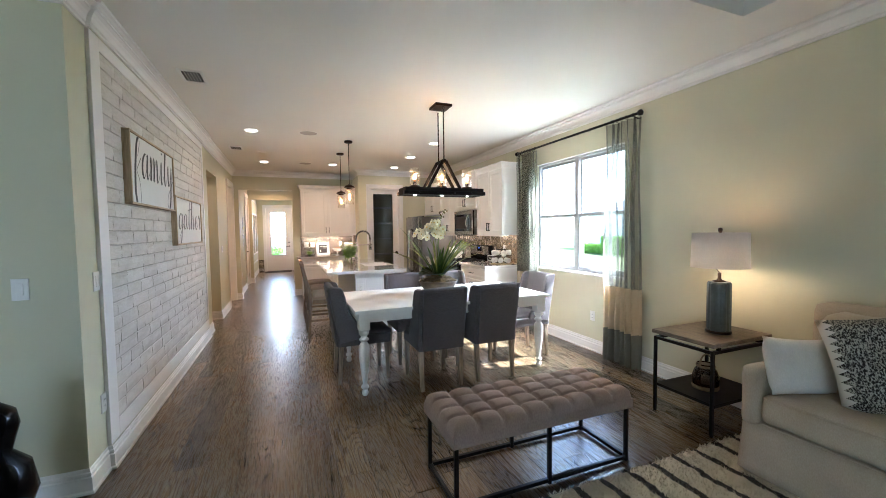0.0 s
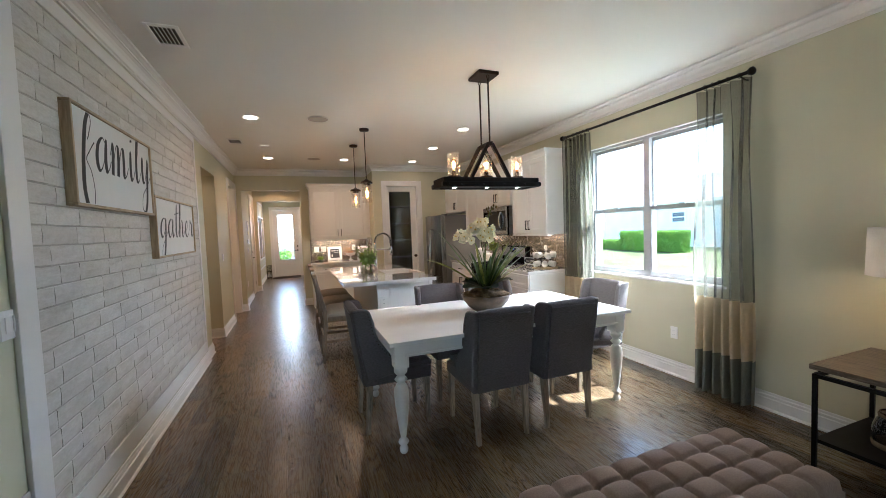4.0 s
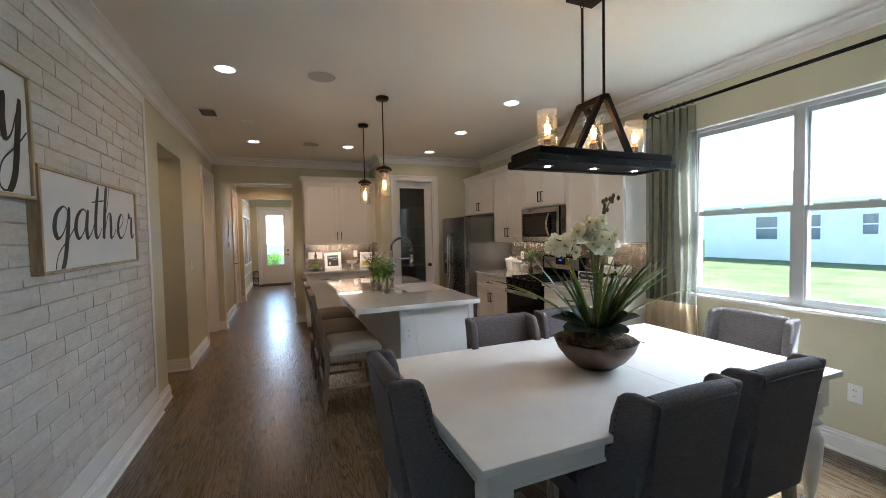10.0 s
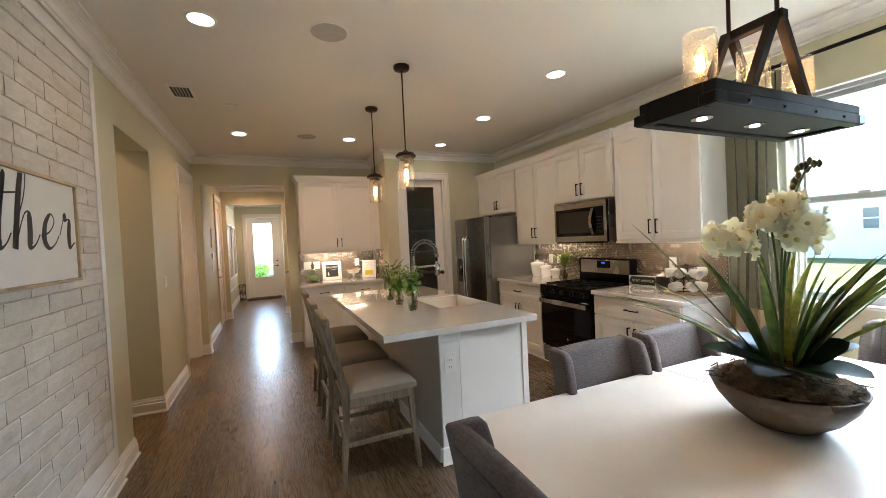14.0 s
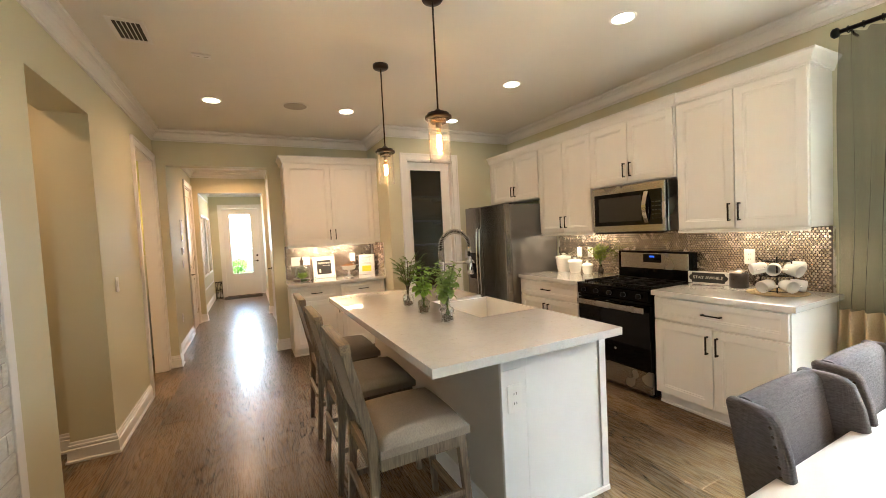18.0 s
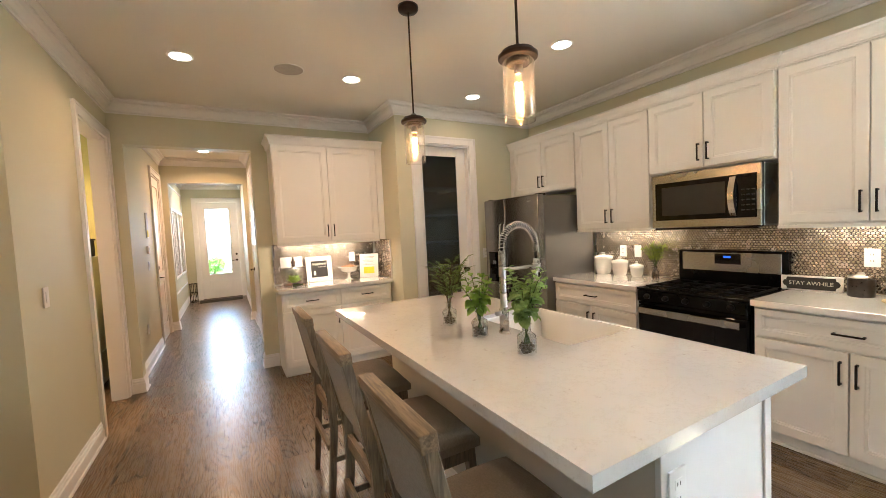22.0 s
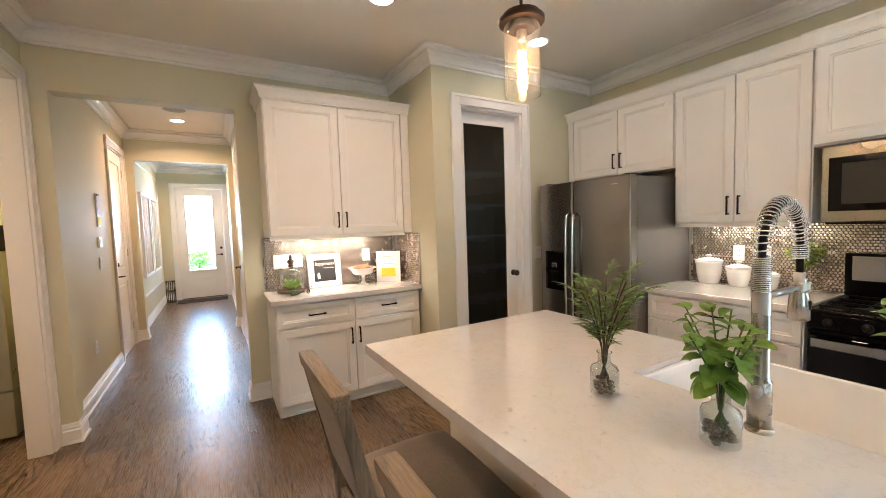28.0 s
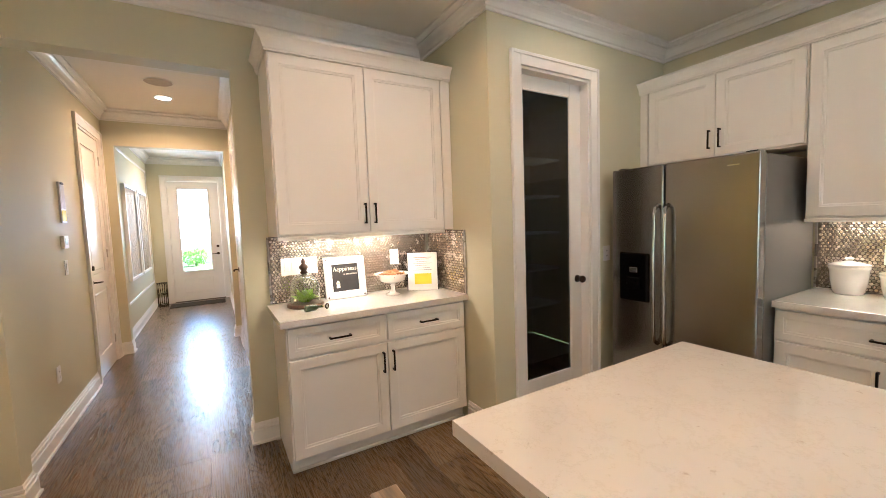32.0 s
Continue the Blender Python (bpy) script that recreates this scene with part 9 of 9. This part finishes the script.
def far_house(loc, rz, length, label, wins):
    h = thing("neighbour_house", label, "house", loc=loc, rz=rz)
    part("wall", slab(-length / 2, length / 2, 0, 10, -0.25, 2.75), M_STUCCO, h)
    bm = bmesh.new()
    e = 0.45
    vs = [bm.verts.new(p) for p in ((-length / 2 - e, -e, 2.75), (length / 2 + e, -e, 2.75), (length / 2 + e, 10 + e, 2.75), (-length / 2 - e, 10 + e, 2.75), (-length / 2 + 4.5, 5, 4.9), (length / 2 - 4.5, 5, 4.9))]
    for f_ in ((0, 1, 5, 4), (1, 2, 5), (2, 3, 4, 5), (3, 0, 4), (3, 2, 1, 0)):
        bm.faces.new([vs[i] for i in f_])
    part("roof", bm, M_ROOF, h, "grey shingle hip roof")
    part("fascia", slab(-length / 2 - e, length / 2 + e, -e - 0.03, -e, 2.60, 2.78), M_TRIM, h)
    for x, z0_, z1_, w_ in wins:
        wn_ = part("window", slab(x - w_ / 2, x + w_ / 2, -0.015, 0.02, z0_, z1_), M_FARPANE, h, "window pane with the sky's reflection put into its colour")
        bm = bmesh.new()
        for b in ((x - w_ / 2 - 0.06, x - w_ / 2, z0_ - 0.06, z1_ + 0.06), (x + w_ / 2, x + w_ / 2 + 0.06, z0_ - 0.06, z1_ + 0.06), (x - w_ / 2, x + w_ / 2, z0_ - 0.06, z0_), (x - w_ / 2, x + w_ / 2, z1_, z1_ + 0.06), (x - w_ / 2, x + w_ / 2, (z0_ + z1_) / 2 - 0.03, (z0_ + z1_) / 2 + 0.03)):
            box(bm, b[0], b[1], -0.05, -0.0155, b[2], b[3])
        part("window_frame", bm, M_TRIM, wn_)
    return h


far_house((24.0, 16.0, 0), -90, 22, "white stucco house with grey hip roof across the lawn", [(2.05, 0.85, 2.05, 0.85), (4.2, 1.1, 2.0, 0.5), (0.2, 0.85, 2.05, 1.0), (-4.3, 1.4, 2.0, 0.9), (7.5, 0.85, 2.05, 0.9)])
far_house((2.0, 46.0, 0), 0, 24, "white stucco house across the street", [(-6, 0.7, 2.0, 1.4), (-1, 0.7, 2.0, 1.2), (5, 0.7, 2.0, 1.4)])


def leaf_heap(bm_v, bm_f, cx, cy, cz, rx, ry, rz_, count, size, rng):
    """Scatter of small leaf quads filling an uneven mass."""
    for _ in range(count):
        while True:
            u = Vector((rng.uniform(-1, 1), rng.uniform(-1, 1), rng.uniform(-1, 1)))
            if 0.35 < u.length < 1.0 + 0.12 * math.sin(5 * u.x + 3 * u.y):
                break
        c = Vector((cx + u.x * rx, cy + u.y * ry, cz + u.z * rz_))
        q = Euler((rng.uniform(0, 6.28), rng.uniform(0, 6.28), rng.uniform(0, 6.28))).to_matrix()
        s = size * rng.uniform(0.6, 1.3)
        k = len(bm_v)
        for p_ in ((-s, 0, 0), (0, -s * 0.5, 0), (s, 0, 0), (0, s * 0.5, 0)):
            bm_v.append(tuple(c + q @ Vector(p_)))
        bm_f.append((k, k + 1, k + 2, k + 3))


M_HEDGE = leaf_paint("hedge_green", (0.15, 0.28, 0.04), (0.28, 0.45, 0.085), 0.6, 0.35)
M_BARK = surf("brown_bark", (0.13, 0.10, 0.07), 0.9, var=0.3, scale=6, fine=50, bump=0.8, dist=0.01)


def shrub(x, y, rx, ry, h, seed, count=900, size=0.06, label="clipped green hedge on the lawn", name="hedge"):
    rng = random.Random(seed)
    s = thing(name, label, "shrub", loc=(x, y, -0.25))
    vs, fs = [], []
    leaf_heap(vs, fs, 0, 0, h * 0.52, rx, ry, h * 0.5, count, size, rng)
    me = bpy.data.meshes.new("foliage")
    me.from_pydata(vs, [], fs)
    me.materials.append(M_HEDGE)
    ob = new("foliage", me)
    ob.parent = s
    ob["kind"] = "stuff"
    part("stem", bar([(0, 0, 0), (0, 0, h * 0.5)], 0.04, 6), M_BARK, s)


def clipped_hedge(x0, x1, y0, y1, h, seed, label):
    """Box-trimmed hedge: a mass of small leaves with a flat top, straight sides and an uneven skin."""
    rng = random.Random(seed)
    s = thing("hedge", label, "hedge", "hedges on the lawn", (x0, y0, -0.25))
    w, ln_ = x1 - x0, y1 - y0
    part("dark_core", slab(0.10, w - 0.10, 0.10, ln_ - 0.10, 0.0, h - 0.10, bevel=0.05), M_HEDGE, s)
    vs, fs = [], []
    for _ in range(int(1500 * ln_)):
        c = Vector((rng.uniform(0, w), rng.uniform(0, ln_), rng.uniform(0.02, h)))
        side = rng.choice("xxyztt")
        skin = rng.uniform(-0.02, 0.09)
        if side == "x":
            c.x = skin
        elif side == "y":
            c.y = skin
        elif side == "z":
            c.y = ln_ - skin
        else:
            c.z = h - skin
        q = Euler((rng.uniform(0, 6.28), rng.uniform(0, 6.28), rng.uniform(0, 6.28))).to_matrix()
        r = 0.055 * rng.uniform(0.6, 1.3)
        k = len(vs)
        vs += [tuple(c + q @ Vector(p_)) for p_ in ((-r, 0, 0), (0, -r * 0.5, 0), (r, 0, 0), (0, r * 0.5, 0))]
        fs.append((k, k + 1, k + 2, k + 3))
    me = bpy.data.meshes.new("foliage")
    me.from_pydata(vs, [], fs)
    me.materials.append(M_HEDGE)
    ob = new("foliage", me)
    ob.parent = s
    ob["kind"] = "stuff"


clipped_hedge(18.95, 19.75, 16.27, 20.35, 1.17, 60, "tall box-clipped green hedge on the lawn")
clipped_hedge(19.1, 19.8, 20.5, 22.75, 0.62, 61, "low box-clipped green hedge on the lawn")
shrub(23.0, 4.5, 0.75, 0.85, 1.35, 63, 1400, 0.09, "rounded green shrub against the white house", "shrub")
for i, (x, y) in enumerate(((-1.9, 27.6), (-0.7, 28.4), (1.1, 27.4))):
    shrub(x, y, 0.55, 0.5, 0.8, 80 + i, 700, 0.06, "leafy green shrub beside the front walk", "front_shrub")


def tree(x, y, h, seed):
    rng = random.Random(seed)
    t = thing("street_tree", "leafy green tree on the lawn", "tree", loc=(x, y, -0.25))
    pts = [(0, 0, 0), (0.05, 0.03, h * 0.25), (-0.04, 0.06, h * 0.5), (0.02, 0.02, h * 0.8)]
    part("trunk", bar(pts, 0.1, 8, taper=[0.16, 0.12, 0.09, 0.03]), M_BARK, t, "", True)
    vs, fs = [], []
    for k in range(9):
        a = 2.4 * k
        r = h * rng.uniform(0.12, 0.26)
        e = (r * math.cos(a), r * math.sin(a), h * rng.uniform(0.55, 0.95))
        part("limb", bar([(0, 0, h * 0.4), (e[0] * 0.6, e[1] * 0.6, h * 0.6), e], 0.05, 6, taper=[0.06, 0.04, 0.015]), M_BARK, t)
        leaf_heap(vs, fs, e[0], e[1], e[2], h * 0.17, h * 0.17, h * 0.13, 420, 0.10, rng)
    me = bpy.data.meshes.new("crown")
    me.from_pydata(vs, [], fs)
    me.materials.append(M_HEDGE)
    ob = new("crown", me)
    ob.parent = t
    ob["kind"] = "stuff"


for i, (x, y, h) in enumerate(((-6.5, 40.0, 5.5), (6.5, 41.0, 6.0))):
    tree(x, y, h, 100 + i)

# ---- pieces of the setting: floor planks and wall bricks ----
floor_ob = bpy.data.objects["floor"]
rng = random.Random(77)
PWD = 0.19
plank_cache = {}


def plank_mesh(length):
    key = round(length, 2)
    if key not in plank_cache:
        bm = bmesh.new()
        e, w_, t_ = 0.0014, PWD / 2 - 0.0002, 0.003
        h_ = key / 2 - 0.0002
        lo = [bm.verts.new(p) for p in ((-w_, -h_, -t_), (w_, -h_, -t_), (w_, h_, -t_), (-w_, h_, -t_))]
        mid = [bm.verts.new(p) for p in ((-w_, -h_, -e), (w_, -h_, -e), (w_, h_, -e), (-w_, h_, -e))]
        hi = [bm.verts.new(p) for p in ((-w_ + e, -h_ + e, 0), (w_ - e, -h_ + e, 0), (w_ - e, h_ - e, 0), (-w_ + e, h_ - e, 0))]
        for a, b in ((lo, mid), (mid, hi)):
            for i in range(4):
                bm.faces.new((a[i], a[(i + 1) % 4], b[(i + 1) % 4], b[i]))
        bm.faces.new(hi)
        plank_cache[key] = mesh_of("floor_plank", bm, M_PLANK)
    return plank_cache[key]


def lay(x0, x1, ya, yb):
    """Planks along y between two walls, with staggered butt joints."""
    out = []
    rows = int(math.ceil((x1 - x0) / PWD - 1e-4))
    for r in range(rows):
        y = ya - rng.uniform(0, 1.5)
        while y < yb:
            ln_ = rng.choice((1.2, 1.5, 1.8, 2.1))
            s, e = max(y, ya), min(y + ln_, yb)
            if e - s > 0.05:
                out.append((x0 + (r + 0.5) * PWD, (s + e) / 2, e - s))
            y += ln_
    return out


near = lay(L, R + 0.03, 0.6, Y_ARCH) + lay(HL - 0.06, HR + 0.02, Y_ARCH, Y_FRONT + 0.1)
for x, y, ln_ in near:
    piece("floor_plank", plank_mesh(ln_), floor_ob, (x, y, 0.0))
vs, fs = [], []
for x, y, ln_ in lay(L - 21 * PWD, L, -3.6, Y_NEAR) + lay(L, R + 0.03, -3.6, 0.6) + lay(L - 12 * PWD, L, 6.98, 11.6):
    w_, h_ = PWD / 2 - 0.001, ln_ / 2 - 0.001
    k = len(vs)
    vs += [(x - w_, y - h_, 0), (x + w_, y - h_, 0), (x + w_, y + h_, 0), (x - w_, y + h_, 0), (x - w_, y - h_, -0.004), (x + w_, y - h_, -0.004), (x + w_, y + h_, -0.004), (x - w_, y + h_, -0.004)]
    fs += [(k, k + 1, k + 2, k + 3), (k, k + 4, k + 5, k + 1), (k + 1, k + 5, k + 6, k + 2), (k + 2, k + 6, k + 7, k + 3), (k + 3, k + 7, k + 4, k)]
me = bpy.data.meshes.new("far_planks")
me.from_pydata(vs, [], fs)
me.materials.append(M_PLANK)
fp = new("far_planks", me)
fp.parent = floor_ob
fp["kind"] = "stuff"

# whitewashed bricks inside the feature panel
panel = thing("wall_brick_panel", "whitewashed brick feature panel on the wall", "brick panel", loc=(L, 0, 0))
panel["kind"] = "structure"
part("mortar_bed", slab(0.0005, 0.010, PY0, PY1, PZ0, PZ1), M_MORTAR, panel)
brick_cache = {}


def brick_mesh(length, h_, variant):
    key = (round(length, 2), variant)
    if key not in brick_cache:
        r2 = random.Random(hash(key) % 9973 + variant * 13)
        bm = bmesh.new()
        n = max(2, int(length / 0.06))
        a, b = length / 2 - 0.002, h_ / 2 - 0.002
        rows = []
        for j, (zz, xx) in enumerate(((-b, 0.0052), (-b + 0.004, 0.0088), (0, 0.0098), (b - 0.004, 0.0088), (b, 0.0052))):
            rows.append([bm.verts.new((xx + (r2.uniform(-0.0018, 0.0018) if j in (1, 2, 3) else 0), -a + 2 * a * i / n + (r2.uniform(-0.003, 0.003) if 0 < i < n else 0), zz + r2.uniform(-0.0016, 0.0016))) for i in range(n + 1)])
        for p_, q_ in zip(rows, rows[1:]):
            for i in range(n):
                bm.faces.new((p_[i], p_[i + 1], q_[i + 1], q_[i]))
        bm.faces.new([rows[j][0] for j in range(5)])
        bm.faces.new([rows[j][n] for j in range(4, -1, -1)])
        brick_cache[key] = mesh_of("brick", bm, M_BRICK)
    return brick_cache[key]


rng = random.Random(5)
ROWS_B = 25
bh = (PZ1 - PZ0) / ROWS_B
for r in range(ROWS_B):
    z = PZ0 + (r + 0.5) * bh
    y = PY0 - rng.uniform(0.0, 0.22)
    while y < PY1 - 0.02:
        ln_ = rng.choice((0.18, 0.24, 0.28, 0.30, 0.34))
        s, e = max(y, PY0), min(y + ln_, PY1)
        if e - s > 0.03:
            piece("brick", brick_mesh(round(e - s, 2), bh, rng.randrange(3)), panel, (0.0065, (s + e) / 2, z))
        y += ln_
